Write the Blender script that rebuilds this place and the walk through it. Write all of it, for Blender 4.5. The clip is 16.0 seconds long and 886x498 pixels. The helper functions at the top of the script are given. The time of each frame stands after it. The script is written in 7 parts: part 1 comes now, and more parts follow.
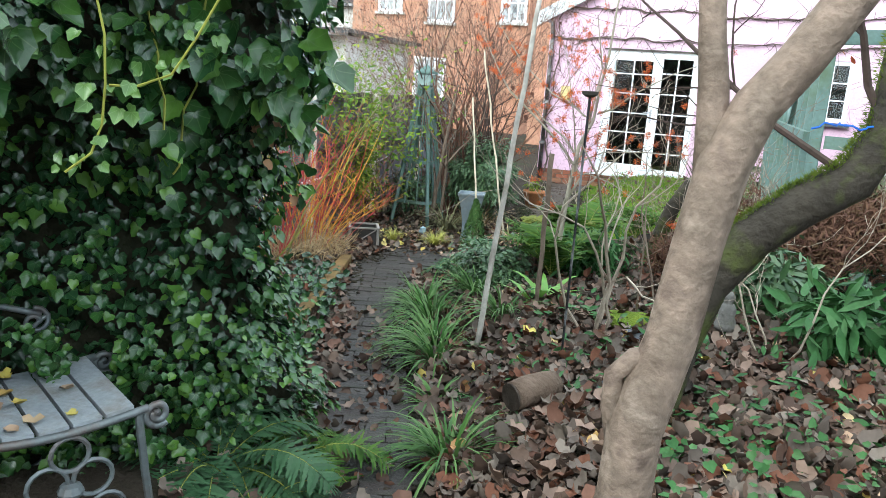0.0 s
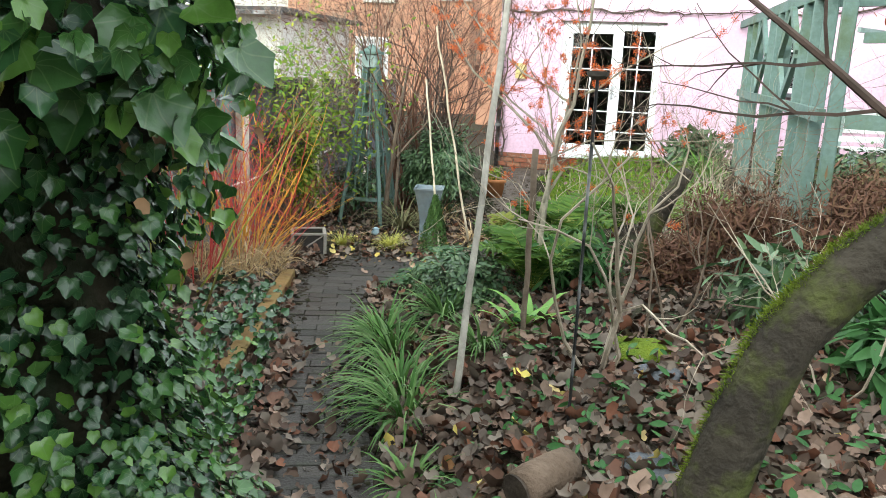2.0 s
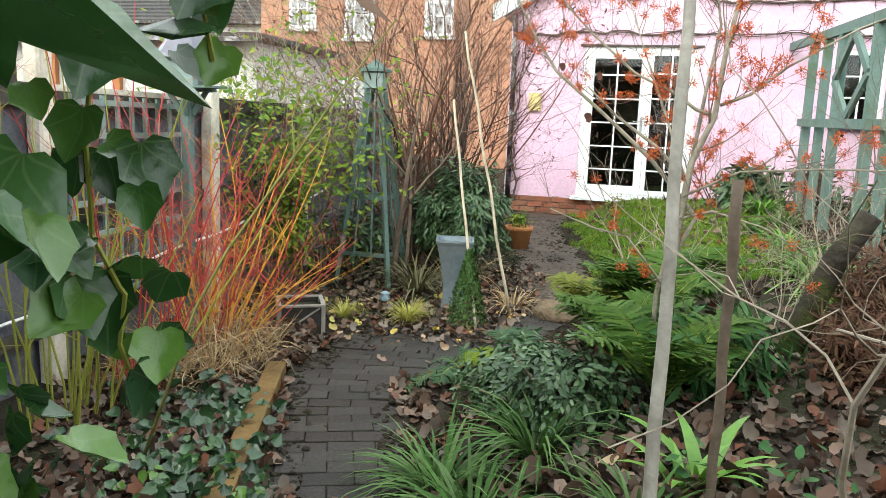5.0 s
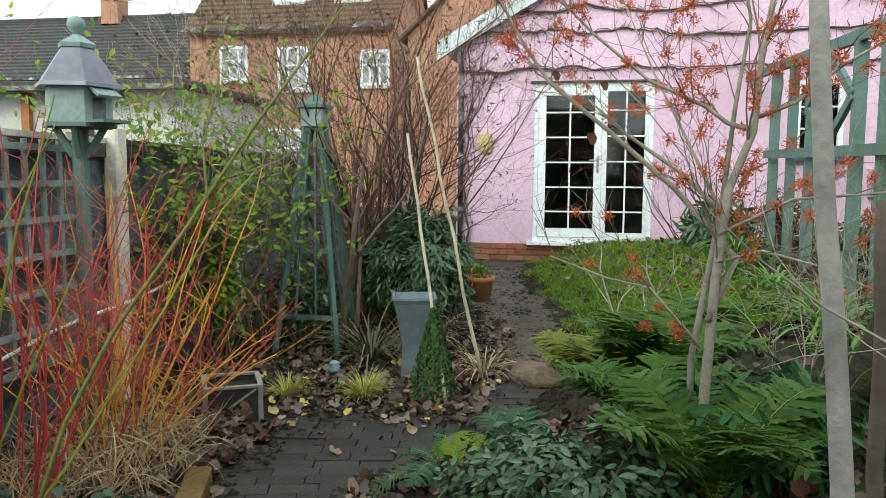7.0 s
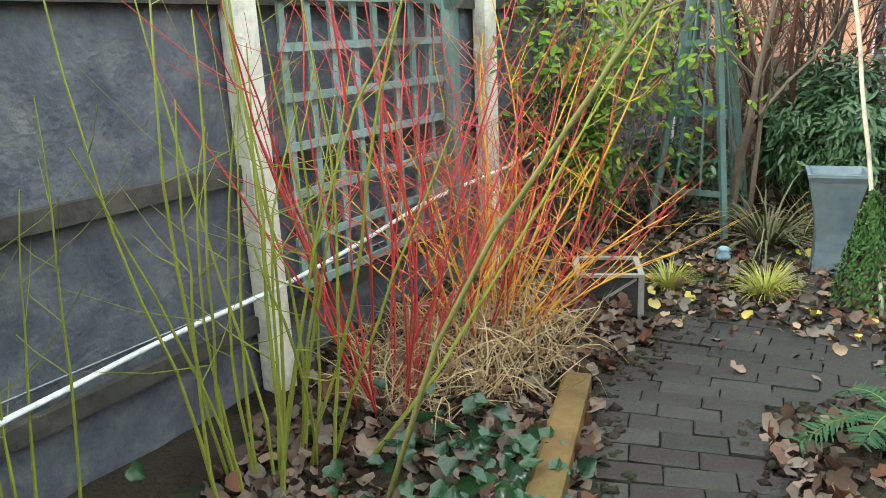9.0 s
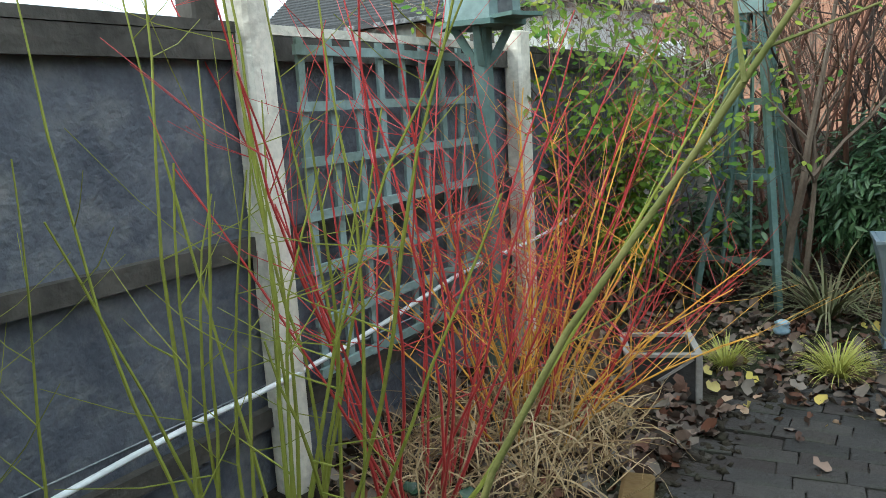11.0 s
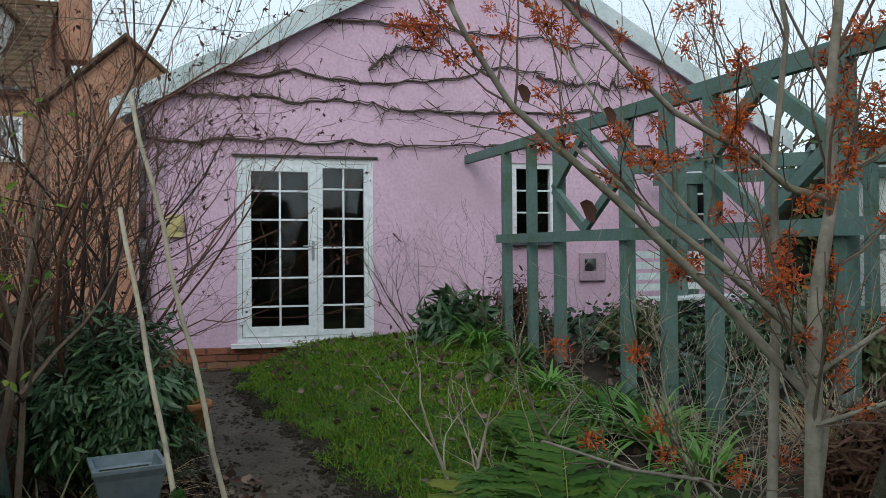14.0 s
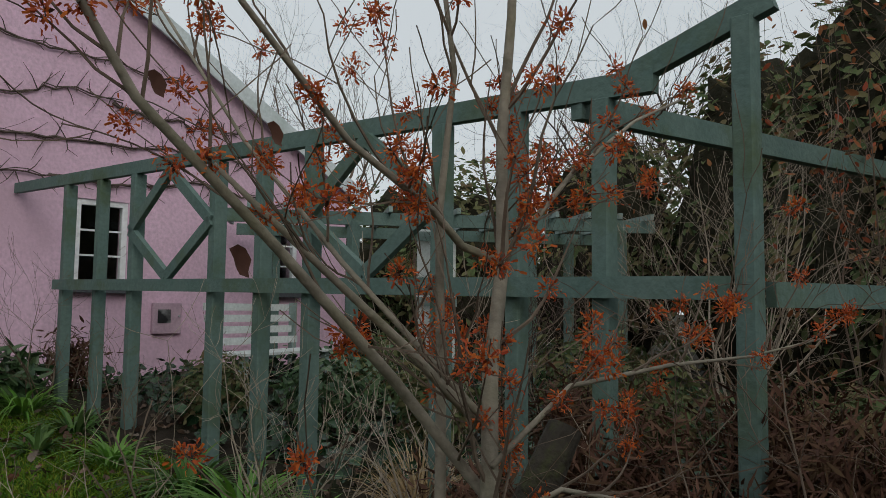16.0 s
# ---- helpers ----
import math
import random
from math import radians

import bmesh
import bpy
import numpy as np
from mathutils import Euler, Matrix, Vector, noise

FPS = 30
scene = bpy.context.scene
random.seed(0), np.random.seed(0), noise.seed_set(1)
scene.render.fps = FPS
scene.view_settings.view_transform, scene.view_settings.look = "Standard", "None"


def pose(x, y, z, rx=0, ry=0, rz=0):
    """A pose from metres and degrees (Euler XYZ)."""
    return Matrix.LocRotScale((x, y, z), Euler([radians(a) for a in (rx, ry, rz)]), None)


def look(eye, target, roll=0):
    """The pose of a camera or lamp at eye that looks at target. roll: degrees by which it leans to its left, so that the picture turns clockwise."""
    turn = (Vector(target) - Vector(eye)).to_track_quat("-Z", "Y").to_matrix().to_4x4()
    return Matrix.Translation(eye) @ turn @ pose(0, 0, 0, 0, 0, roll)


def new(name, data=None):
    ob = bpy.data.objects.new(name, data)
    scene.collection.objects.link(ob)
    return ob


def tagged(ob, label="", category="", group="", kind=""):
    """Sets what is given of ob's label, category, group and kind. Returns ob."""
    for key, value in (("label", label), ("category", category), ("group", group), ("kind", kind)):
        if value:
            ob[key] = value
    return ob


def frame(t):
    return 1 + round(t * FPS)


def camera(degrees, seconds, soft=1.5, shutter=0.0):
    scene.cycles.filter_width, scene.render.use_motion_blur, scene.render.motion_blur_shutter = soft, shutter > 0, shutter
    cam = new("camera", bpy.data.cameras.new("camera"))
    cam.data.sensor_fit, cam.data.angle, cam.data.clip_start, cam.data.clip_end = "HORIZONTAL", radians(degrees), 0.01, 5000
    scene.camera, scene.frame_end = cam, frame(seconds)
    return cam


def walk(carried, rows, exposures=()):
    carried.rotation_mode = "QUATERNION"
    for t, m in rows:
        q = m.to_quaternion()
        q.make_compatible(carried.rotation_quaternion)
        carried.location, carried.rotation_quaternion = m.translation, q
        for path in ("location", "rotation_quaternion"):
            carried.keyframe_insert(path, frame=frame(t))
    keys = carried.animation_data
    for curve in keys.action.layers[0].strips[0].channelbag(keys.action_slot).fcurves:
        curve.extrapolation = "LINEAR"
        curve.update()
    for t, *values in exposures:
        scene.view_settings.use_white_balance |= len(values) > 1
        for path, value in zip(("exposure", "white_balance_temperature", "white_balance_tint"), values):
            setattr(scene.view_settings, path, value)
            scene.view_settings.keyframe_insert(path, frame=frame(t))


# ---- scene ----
cam = camera(59.9, 16.0, soft=0.8)
ROWS = [
    (0.0, 0.723, 0.047, 1.626, 21.78, -11.51, -4.25),
    (0.5, 0.678, 0.219, 1.656, 20.85, -12.59, -3.71),
    (1.0, 0.593, 0.443, 1.669, 19.70, -13.03, -3.51),
    (1.5, 0.422, 0.666, 1.670, 18.56, -13.79, -3.16),
    (2.0, 0.303, 0.925, 1.646, 17.58, -12.74, -2.52),
    (2.5, 0.188, 1.186, 1.634, 16.70, -12.16, -2.87),
    (3.0, -0.006, 1.415, 1.627, 16.39, -11.24, -2.99),
    (5.5, -0.764, 2.723, 1.407, 14.39, -7.75, -1.60),
    (6.0, -0.842, 2.913, 1.421, 12.89, -5.86, -0.77),
    (6.5, -0.887, 3.069, 1.412, 11.29, -5.76, -0.59),
    (7.0, -0.969, 3.256, 1.341, 10.74, -5.45, -0.41),
    (7.5, -1.096, 3.424, 1.311, 13.43, -5.64, 0.40),
    (8.0, -1.192, 3.581, 1.312, 20.62, -8.80, 0.66),
    (8.5, -1.304, 3.743, 1.311, 31.61, -11.82, 1.55),
    (9.0, -1.396, 3.827, 1.303, 36.14, -15.45, 2.41),
    (11.5, -1.645, 4.148, 1.269, 36.81, -8.26, 2.66),
    (12.0, -1.616, 4.274, 1.297, 26.42, -5.23, 1.38),
    (12.5, -1.552, 4.387, 1.324, 16.05, -2.01, -0.44),
    (13.0, -1.567, 4.525, 1.326, 5.16, -1.70, -0.46),
    (13.5, -1.602, 4.647, 1.345, -6.89, -1.22, 0.79),
    (14.0, -1.616, 4.714, 1.385, -14.52, 0.81, 0.50),
    (14.5, -1.564, 4.858, 1.453, -23.30, 2.53, 0.84),
    (15.0, -1.489, 4.918, 1.466, -32.36, 3.60, 0.19),
    (15.5, -1.515, 5.019, 1.455, -41.17, 3.63, -0.55),
    (16.0, -1.539, 5.142, 1.412, -45.94, 4.55, -0.66),
]
walk(cam, [(t, pose(x, y, z, 90 + pitch, roll, yaw)) for t, x, y, z, yaw, pitch, roll in ROWS]    , exposures=[(0.0, 1.68, 5750, 0), (0.5, 1.85, 5950, 0), (1.0, 1.8, 6100, 0), (2.0, 1.7, 6250, 0), (3.0, 1.6, 6350, 2), (5.5, 1.5, 6400, 0), (6.0, 1.1, 6150, -2), (7.0, 0.9, 6100, -4), (8.0, 1.42, 5950, -5), (9.0, 1.8, 6050, -5), (11.5, 0.7, 5450, -3), (12.5, -0.1, 5350, -1), (14.0, -0.2, 5750, -1), (15.0, -0.55, 6000, 2), (16.0, -0.74, 6300, 5)])

# ---- world and light: a bright overcast winter afternoon ----
world = bpy.data.worlds.new("world")
scene.world = world
world.use_nodes = True
wn = world.node_tree
wn.nodes.clear()
sky = wn.nodes.new("ShaderNodeTexSky")
sky.sky_type = "NISHITA"
sky.sun_disc = False
sky.sun_elevation = radians(24)
sky.sun_rotation = radians(215)
sky.dust_density = 4.0
sky.air_density = 1.0
haze = wn.nodes.new("ShaderNodeMix")
haze.data_type = "RGBA"
haze.inputs[0].default_value = 0.82
haze.inputs[7].default_value = (12.0, 12.2, 12.5, 1)
back = wn.nodes.new("ShaderNodeBackground")
back.inputs[1].default_value = 0.1
wout = wn.nodes.new("ShaderNodeOutputWorld")
wn.links.new(sky.outputs[0], haze.inputs[6])
wn.links.new(haze.outputs[2], back.inputs[0])
wn.links.new(back.outputs[0], wout.inputs[0])
sun_data = bpy.data.lights.new("sun", "SUN")
sun_data.energy = 0.8
sun_data.angle = radians(25)
sun_data.color = (1.0, 0.95, 0.88)
sun = new("sun", sun_data)
sun.matrix_world = look((-6, -10, 9), (0, 4, 0))


# ---- materials ----
def material(name, colours, rough=0.8, scale=6.0, bump=0.15, metal=0.0, island=False, objects=False, fine=40.0, sheen=0.0, stain=None, stain_scale=1.2, trans=0.0, veins=None):
    """Procedural surface: colours spread by noise (or by piece), fine grain, relief, optional stains."""
    m = bpy.data.materials.new(name)
    m.use_nodes = True
    nt = m.node_tree
    b = nt.nodes["Principled BSDF"]
    b.inputs["Roughness"].default_value = rough
    b.inputs["Metallic"].default_value = metal
    b.inputs["Specular IOR Level"].default_value = 0.5 if rough < 0.48 else 0.14
    tc = nt.nodes.new("ShaderNodeTexCoord")
    n1 = nt.nodes.new("ShaderNodeTexNoise")
    n1.inputs["Scale"].default_value = scale
    n1.inputs["Detail"].default_value = 5
    nt.links.new(tc.outputs["Object"], n1.inputs["Vector"])
    ramp = nt.nodes.new("ShaderNodeValToRGB")
    els = ramp.color_ramp.elements
    k = len(colours)
    while len(els) < k:
        els.new(0.5)
    for i, c in enumerate(colours):
        els[i].position = 0.5 if k == 1 else ((i / (k - 1)) if (island or objects) else 0.3 + 0.4 * i / (k - 1))
        els[i].color = (*c, 1)
    if island:
        gi = nt.nodes.new("ShaderNodeNewGeometry")
        nt.links.new(gi.outputs["Random Per Island"], ramp.inputs[0])
    elif objects:
        oi = nt.nodes.new("ShaderNodeObjectInfo")
        nt.links.new(oi.outputs["Random"], ramp.inputs[0])
    else:
        nt.links.new(n1.outputs[0], ramp.inputs[0])
    n2 = nt.nodes.new("ShaderNodeTexNoise")
    n2.inputs["Scale"].default_value = fine
    n2.inputs["Detail"].default_value = 4
    nt.links.new(tc.outputs["Object"], n2.inputs["Vector"])
    vary = nt.nodes.new("ShaderNodeMapRange")
    vary.inputs[3].default_value = 0.72
    vary.inputs[4].default_value = 1.28
    nt.links.new(n2.outputs[0], vary.inputs[0])
    mul = nt.nodes.new("ShaderNodeMix")
    mul.data_type = "RGBA"
    mul.blend_type = "MULTIPLY"
    mul.inputs[0].default_value = 1.0
    nt.links.new(ramp.outputs[0], mul.inputs[6])
    nt.links.new(vary.outputs[0], mul.inputs[7])
    colour = mul.outputs[2]
    if stain:
        n3 = nt.nodes.new("ShaderNodeTexNoise")
        n3.inputs["Scale"].default_value = stain_scale
        n3.inputs["Detail"].default_value = 8
        n3.inputs["Roughness"].default_value = 0.65
        nt.links.new(tc.outputs["Object"], n3.inputs["Vector"])
        lim = nt.nodes.new("ShaderNodeMapRange")
        lim.inputs[1].default_value = 0.5
        lim.inputs[2].default_value = 0.72
        nt.links.new(n3.outputs[0], lim.inputs[0])
        mx = nt.nodes.new("ShaderNodeMix")
        mx.data_type = "RGBA"
        mx.inputs[7].default_value = (*stain, 1)
        nt.links.new(lim.outputs[0], mx.inputs[0])
        nt.links.new(colour, mx.inputs[6])
        colour = mx.outputs[2]
    if veins:
        uv = nt.nodes.new("ShaderNodeUVMap")
        xyz = nt.nodes.new("ShaderNodeSeparateXYZ")
        nt.links.new(uv.outputs[0], xyz.inputs[0])

        def calc(op, a, c=None):
            k = nt.nodes.new("ShaderNodeMath")
            k.operation = op
            for i, q in enumerate((a, c)):
                if q is None:
                    continue
                if isinstance(q, float):
                    k.inputs[i].default_value = q
                else:
                    nt.links.new(q, k.inputs[i])
            return k.outputs[0]

        ang = calc("ARCTAN2", xyz.outputs[0], xyz.outputs[1])
        rad = calc("SQRT", calc("ADD", calc("MULTIPLY", xyz.outputs[0], xyz.outputs[0]), calc("MULTIPLY", xyz.outputs[1], xyz.outputs[1])))
        away = calc("MULTIPLY", calc("PINGPONG", ang, 0.36), rad)
        lim2 = nt.nodes.new("ShaderNodeMapRange")
        lim2.inputs[1].default_value, lim2.inputs[2].default_value = 0.004, 0.022
        lim2.inputs[3].default_value, lim2.inputs[4].default_value = 0.3, 0.0
        nt.links.new(away, lim2.inputs[0])
        mv = nt.nodes.new("ShaderNodeMix")
        mv.data_type = "RGBA"
        mv.inputs[7].default_value = (*veins, 1)
        nt.links.new(lim2.outputs[0], mv.inputs[0])
        nt.links.new(colour, mv.inputs[6])
        colour = mv.outputs[2]
    nt.links.new(colour, b.inputs["Base Color"])
    if bump:
        bp = nt.nodes.new("ShaderNodeBump")
        bp.inputs["Strength"].default_value = bump
        bp.inputs["Distance"].default_value = 0.02
        nt.links.new(n2.outputs[0], bp.inputs["Height"])
        nt.links.new(bp.outputs[0], b.inputs["Normal"])
    if trans:
        tl = nt.nodes.new("ShaderNodeBsdfTranslucent")
        nt.links.new(colour, tl.inputs[0])
        ms = nt.nodes.new("ShaderNodeMixShader")
        ms.inputs[0].default_value = trans
        out = nt.nodes["Material Output"]
        nt.links.new(b.outputs[0], ms.inputs[1])
        nt.links.new(tl.outputs[0], ms.inputs[2])
        nt.links.new(ms.outputs[0], out.inputs[0])
    return m


M_SOIL = material("soil", [(0.018, 0.014, 0.01), (0.04, 0.031, 0.023), (0.03, 0.03, 0.016)], 0.95, 3.0, 0.9, fine=55, stain=(0.035, 0.05, 0.018), stain_scale=0.8)
M_MUD = material("mud", [(0.05, 0.04, 0.031), (0.1, 0.08, 0.062)], 0.6, 4.0, 0.8, fine=45, stain=(0.05, 0.045, 0.035))
M_BRICKPAVE = material("paving_brick", [(0.03, 0.027, 0.025), (0.048, 0.043, 0.04), (0.036, 0.029, 0.026), (0.056, 0.05, 0.045)], 0.6, 6, 0.5, objects=True, fine=60, stain=(0.045, 0.05, 0.03), stain_scale=3.0)
M_BRICKRED = material("red_brick", [(0.26, 0.085, 0.05), (0.33, 0.13, 0.08), (0.2, 0.07, 0.045), (0.3, 0.16, 0.1)], 0.85, 6, 0.5, objects=True, fine=60)
M_FARBRICK = material("far_brick", [(0.38, 0.19, 0.12), (0.46, 0.25, 0.165), (0.33, 0.16, 0.1)], 0.9, 1.5, 0.3, fine=14, stain=(0.3, 0.19, 0.13), stain_scale=0.5)
M_PINK = material("pink_render", [(0.68, 0.46, 0.59), (0.72, 0.5, 0.63)], 0.85, 1.2, 0.35, fine=28, stain=(0.6, 0.41, 0.51), stain_scale=0.7)
M_UPVC = material("white_upvc", [(0.78, 0.8, 0.82), (0.82, 0.83, 0.84)], 0.35, 3, 0.03, fine=20)
M_BARGE = material("white_board", [(0.6, 0.66, 0.68), (0.68, 0.72, 0.73)], 0.6, 3, 0.1, fine=25, stain=(0.42, 0.48, 0.46))
M_ROOFSHEET = material("roof_sheet", [(0.3, 0.33, 0.33), (0.38, 0.4, 0.4)], 0.8, 3, 0.2)
M_SLATE = material("slate_tiles", [(0.05, 0.05, 0.052), (0.08, 0.077, 0.075)], 0.8, 6, 0.4, fine=30)
M_CLAYTILE = material("old_clay_tiles", [(0.1, 0.06, 0.042), (0.15, 0.095, 0.06), (0.085, 0.075, 0.045)], 0.9, 3, 0.5, fine=20, stain=(0.1, 0.1, 0.045), stain_scale=0.6)
M_WHITEWALL = material("pale_rendered_wall", [(0.5, 0.49, 0.46), (0.58, 0.57, 0.53)], 0.9, 1.0, 0.2, fine=15)
M_FENCE = material("black_fence_board", [(0.075, 0.08, 0.1), (0.14, 0.145, 0.165)], 0.5, 7, 0.5, fine=45, stain=(0.2, 0.195, 0.195), stain_scale=8)
M_FENCERAIL = material("weathered_rail", [(0.05, 0.045, 0.04), (0.11, 0.098, 0.085)], 0.85, 8, 0.5, fine=30)
M_POSTWOOD = material("pale_post", [(0.62, 0.56, 0.47), (0.75, 0.69, 0.59)], 0.85, 7, 0.4, fine=40, stain=(0.3, 0.26, 0.21), stain_scale=4)
M_SAGE = material("sage_paint", [(0.105, 0.165, 0.15), (0.14, 0.2, 0.18)], 0.7, 4, 0.3, fine=35, stain=(0.09, 0.125, 0.07), stain_scale=2.5)
M_SAGELIGHT = material("sage_paint_worn", [(0.21, 0.28, 0.265), (0.28, 0.35, 0.335)], 0.7, 4, 0.3, fine=35, stain=(0.13, 0.16, 0.12), stain_scale=3)
M_LEAD = material("lead_roof", [(0.12, 0.12, 0.15), (0.19, 0.185, 0.22)], 0.45, 5, 0.15, metal=0.4, fine=25, stain=(0.16, 0.11, 0.1), stain_scale=3)
M_ZINC = material("zinc", [(0.17, 0.215, 0.25), (0.26, 0.3, 0.33)], 0.5, 5, 0.1, metal=0.55, fine=22, stain=(0.2, 0.22, 0.22), stain_scale=5)
M_CRATE = material("dark_planter_wood", [(0.03, 0.027, 0.025), (0.055, 0.05, 0.046)], 0.75, 6, 0.3, fine=40)
M_CRATEEDGE = material("bleached_planter_wood", [(0.22, 0.2, 0.18), (0.32, 0.29, 0.26)], 0.8, 7, 0.3, fine=40)
M_TERRA = material("terracotta", [(0.36, 0.15, 0.06), (0.44, 0.2, 0.09)], 0.8, 5, 0.2)
M_EDGE = material("edging_timber", [(0.09, 0.056, 0.024), (0.19, 0.115, 0.045)], 0.8, 6, 0.4, fine=30, stain=(0.1, 0.085, 0.03), stain_scale=3)
M_CABLE = material("white_cable", [(0.75, 0.75, 0.75)], 0.4, 4, 0)
M_IRON = material("grey_painted_iron", [(0.1, 0.115, 0.12), (0.15, 0.165, 0.17)], 0.45, 8, 0.2, metal=0.3, fine=50, stain=(0.11, 0.07, 0.05), stain_scale=7)
M_SLAT = material("grey_painted_slat", [(0.24, 0.26, 0.28), (0.31, 0.33, 0.34)], 0.6, 6, 0.3, fine=50, stain=(0.18, 0.16, 0.14), stain_scale=6)
M_BARK = material("smooth_bark", [(0.12, 0.088, 0.07), (0.24, 0.18, 0.14), (0.17, 0.13, 0.1), (0.28, 0.22, 0.175)], 0.75, 13, 0.35, fine=70, stain=(0.095, 0.07, 0.052), stain_scale=9)
M_MOSSBARK = material("mossy_bark", [(0.028, 0.024, 0.02), (0.055, 0.047, 0.036)], 0.9, 6, 1.0, fine=28, stain=(0.085, 0.105, 0.022), stain_scale=4)
M_TWIG = material("grey_brown_twig", [(0.11, 0.08, 0.06), (0.19, 0.145, 0.11)], 0.8, 9, 0.2, fine=60)
M_PALETWIG = material("pale_twig", [(0.27, 0.22, 0.17), (0.4, 0.34, 0.27)], 0.75, 9, 0.2, fine=60)
M_DARKTWIG = material("dark_twig", [(0.045, 0.032, 0.027), (0.085, 0.06, 0.05)], 0.85, 9, 0.2, fine=60)
M_HAZELBARK = material("witch_hazel_bark", [(0.2, 0.175, 0.14), (0.3, 0.265, 0.21), (0.24, 0.22, 0.15)], 0.75, 8, 0.3, fine=60, stain=(0.13, 0.12, 0.09), stain_scale=9)
M_REDSTEM = material("red_stem", [(0.3, 0.02, 0.025), (0.45, 0.04, 0.045), (0.36, 0.06, 0.03)], 0.45, 5, 0.05, island=True)
M_YELLOWSTEM = material("orange_yellow_stem", [(0.72, 0.46, 0.05), (0.78, 0.6, 0.1), (0.66, 0.27, 0.05), (0.74, 0.56, 0.1), (0.64, 0.44, 0.06)], 0.5, 5, 0.05, island=True)
M_GREENSTEM = material("olive_stem", [(0.16, 0.19, 0.03), (0.26, 0.27, 0.05), (0.13, 0.14, 0.03)], 0.5, 5, 0.05, island=True)
M_CANE = material("bamboo_cane", [(0.4, 0.34, 0.25), (0.52, 0.45, 0.34)], 0.6, 7, 0.15, fine=45, stain=(0.24, 0.2, 0.15), stain_scale=8)
M_POLE = material("weathered_pole", [(0.3, 0.27, 0.235), (0.4, 0.37, 0.32)], 0.75, 7, 0.3, fine=45, stain=(0.2, 0.18, 0.15), stain_scale=5)
M_IVY = material("ivy_leaf", [(0.02, 0.055, 0.016), (0.03, 0.08, 0.02), (0.045, 0.12, 0.024), (0.024, 0.066, 0.026), (0.1, 0.2, 0.03), (0.035, 0.09, 0.02)], 0.26, 5, 0.15, island=True, fine=35, trans=0.12, veins=(0.13, 0.2, 0.07))
M_IVYDARK = material("ivy_leaf_dark", [(0.012, 0.034, 0.016), (0.02, 0.05, 0.02), (0.03, 0.075, 0.026)], 0.24, 5, 0.15, island=True, fine=35, trans=0.06, veins=(0.09, 0.14, 0.06))
M_IVYYOUNG = material("ivy_leaf_young", [(0.08, 0.16, 0.035), (0.12, 0.22, 0.05), (0.06, 0.13, 0.03)], 0.35, 5, 0.1, island=True, fine=35, trans=0.25, veins=(0.28, 0.38, 0.16))
M_FERN = material("fern_leaf", [(0.035, 0.085, 0.016), (0.065, 0.13, 0.02), (0.1, 0.16, 0.026)], 0.6, 5, 0.05, island=True, trans=0.25)
M_FERNBLUE = material("fern_leaf_cool", [(0.035, 0.085, 0.035), (0.06, 0.12, 0.055), (0.035, 0.07, 0.035)], 0.55, 5, 0.05, island=True, trans=0.2)
M_FERNYELLOW = material("fern_leaf_yellowing", [(0.12, 0.15, 0.025), (0.19, 0.2, 0.035), (0.09, 0.14, 0.03)], 0.6, 5, 0.05, island=True, trans=0.25)
M_SEDGE = material("sedge_blade", [(0.04, 0.1, 0.022), (0.075, 0.16, 0.035), (0.14, 0.22, 0.075), (0.03, 0.075, 0.02)], 0.5, 5, 0.0, island=True, trans=0.2)
M_GOLDGRASS = material("golden_sedge_blade", [(0.38, 0.36, 0.06), (0.5, 0.48, 0.14), (0.28, 0.3, 0.05)], 0.55, 5, 0.0, island=True, trans=0.25)
M_LAWN = material("lawn_blade", [(0.05, 0.13, 0.012), (0.09, 0.2, 0.018), (0.15, 0.24, 0.02), (0.22, 0.24, 0.03), (0.07, 0.18, 0.015)], 0.6, 5, 0.0, island=True, trans=0.2)
M_LAWNSOIL = material("lawn_moss", [(0.03, 0.055, 0.014), (0.06, 0.1, 0.02), (0.08, 0.11, 0.02)], 0.9, 3, 0.6, fine=60, stain=(0.06, 0.07, 0.03), stain_scale=2)
M_STRAW = material("dead_grass", [(0.38, 0.27, 0.14), (0.5, 0.38, 0.22), (0.28, 0.18, 0.09)], 0.8, 5, 0.0, island=True, trans=0.15)
M_LITTER = material("fallen_leaf", [(0.05, 0.033, 0.026), (0.11, 0.072, 0.052), (0.24, 0.165, 0.125), (0.1, 0.08, 0.066), (0.15, 0.062, 0.036), (0.045, 0.034, 0.028), (0.19, 0.155, 0.125), (0.08, 0.06, 0.048)], 0.65, 5, 0.2, island=True, fine=30)
M_LITTERPALE = material("fallen_leaf_pale", [(0.3, 0.19, 0.12), (0.42, 0.3, 0.2), (0.5, 0.42, 0.09), (0.33, 0.16, 0.08)], 0.6, 5, 0.2, island=True, fine=30)
M_WITHERED = material("withered_ivy", [(0.2, 0.12, 0.06), (0.28, 0.17, 0.09), (0.13, 0.07, 0.04)], 0.7, 5, 0.2, island=True, fine=30, trans=0.15)
# the lightest tone puts sky highlights into the leaf colour
M_SHRUBLEAF = material("evergreen_leaf", [(0.024, 0.06, 0.022), (0.055, 0.11, 0.04), (0.11, 0.17, 0.075)], 0.42, 5, 0.05, island=True, trans=0.1)
M_YELLOWLEAF = material("yellow_green_leaf", [(0.13, 0.22, 0.03), (0.21, 0.29, 0.035), (0.08, 0.18, 0.03), (0.34, 0.35, 0.05)], 0.5, 5, 0.05, island=True, trans=0.3)
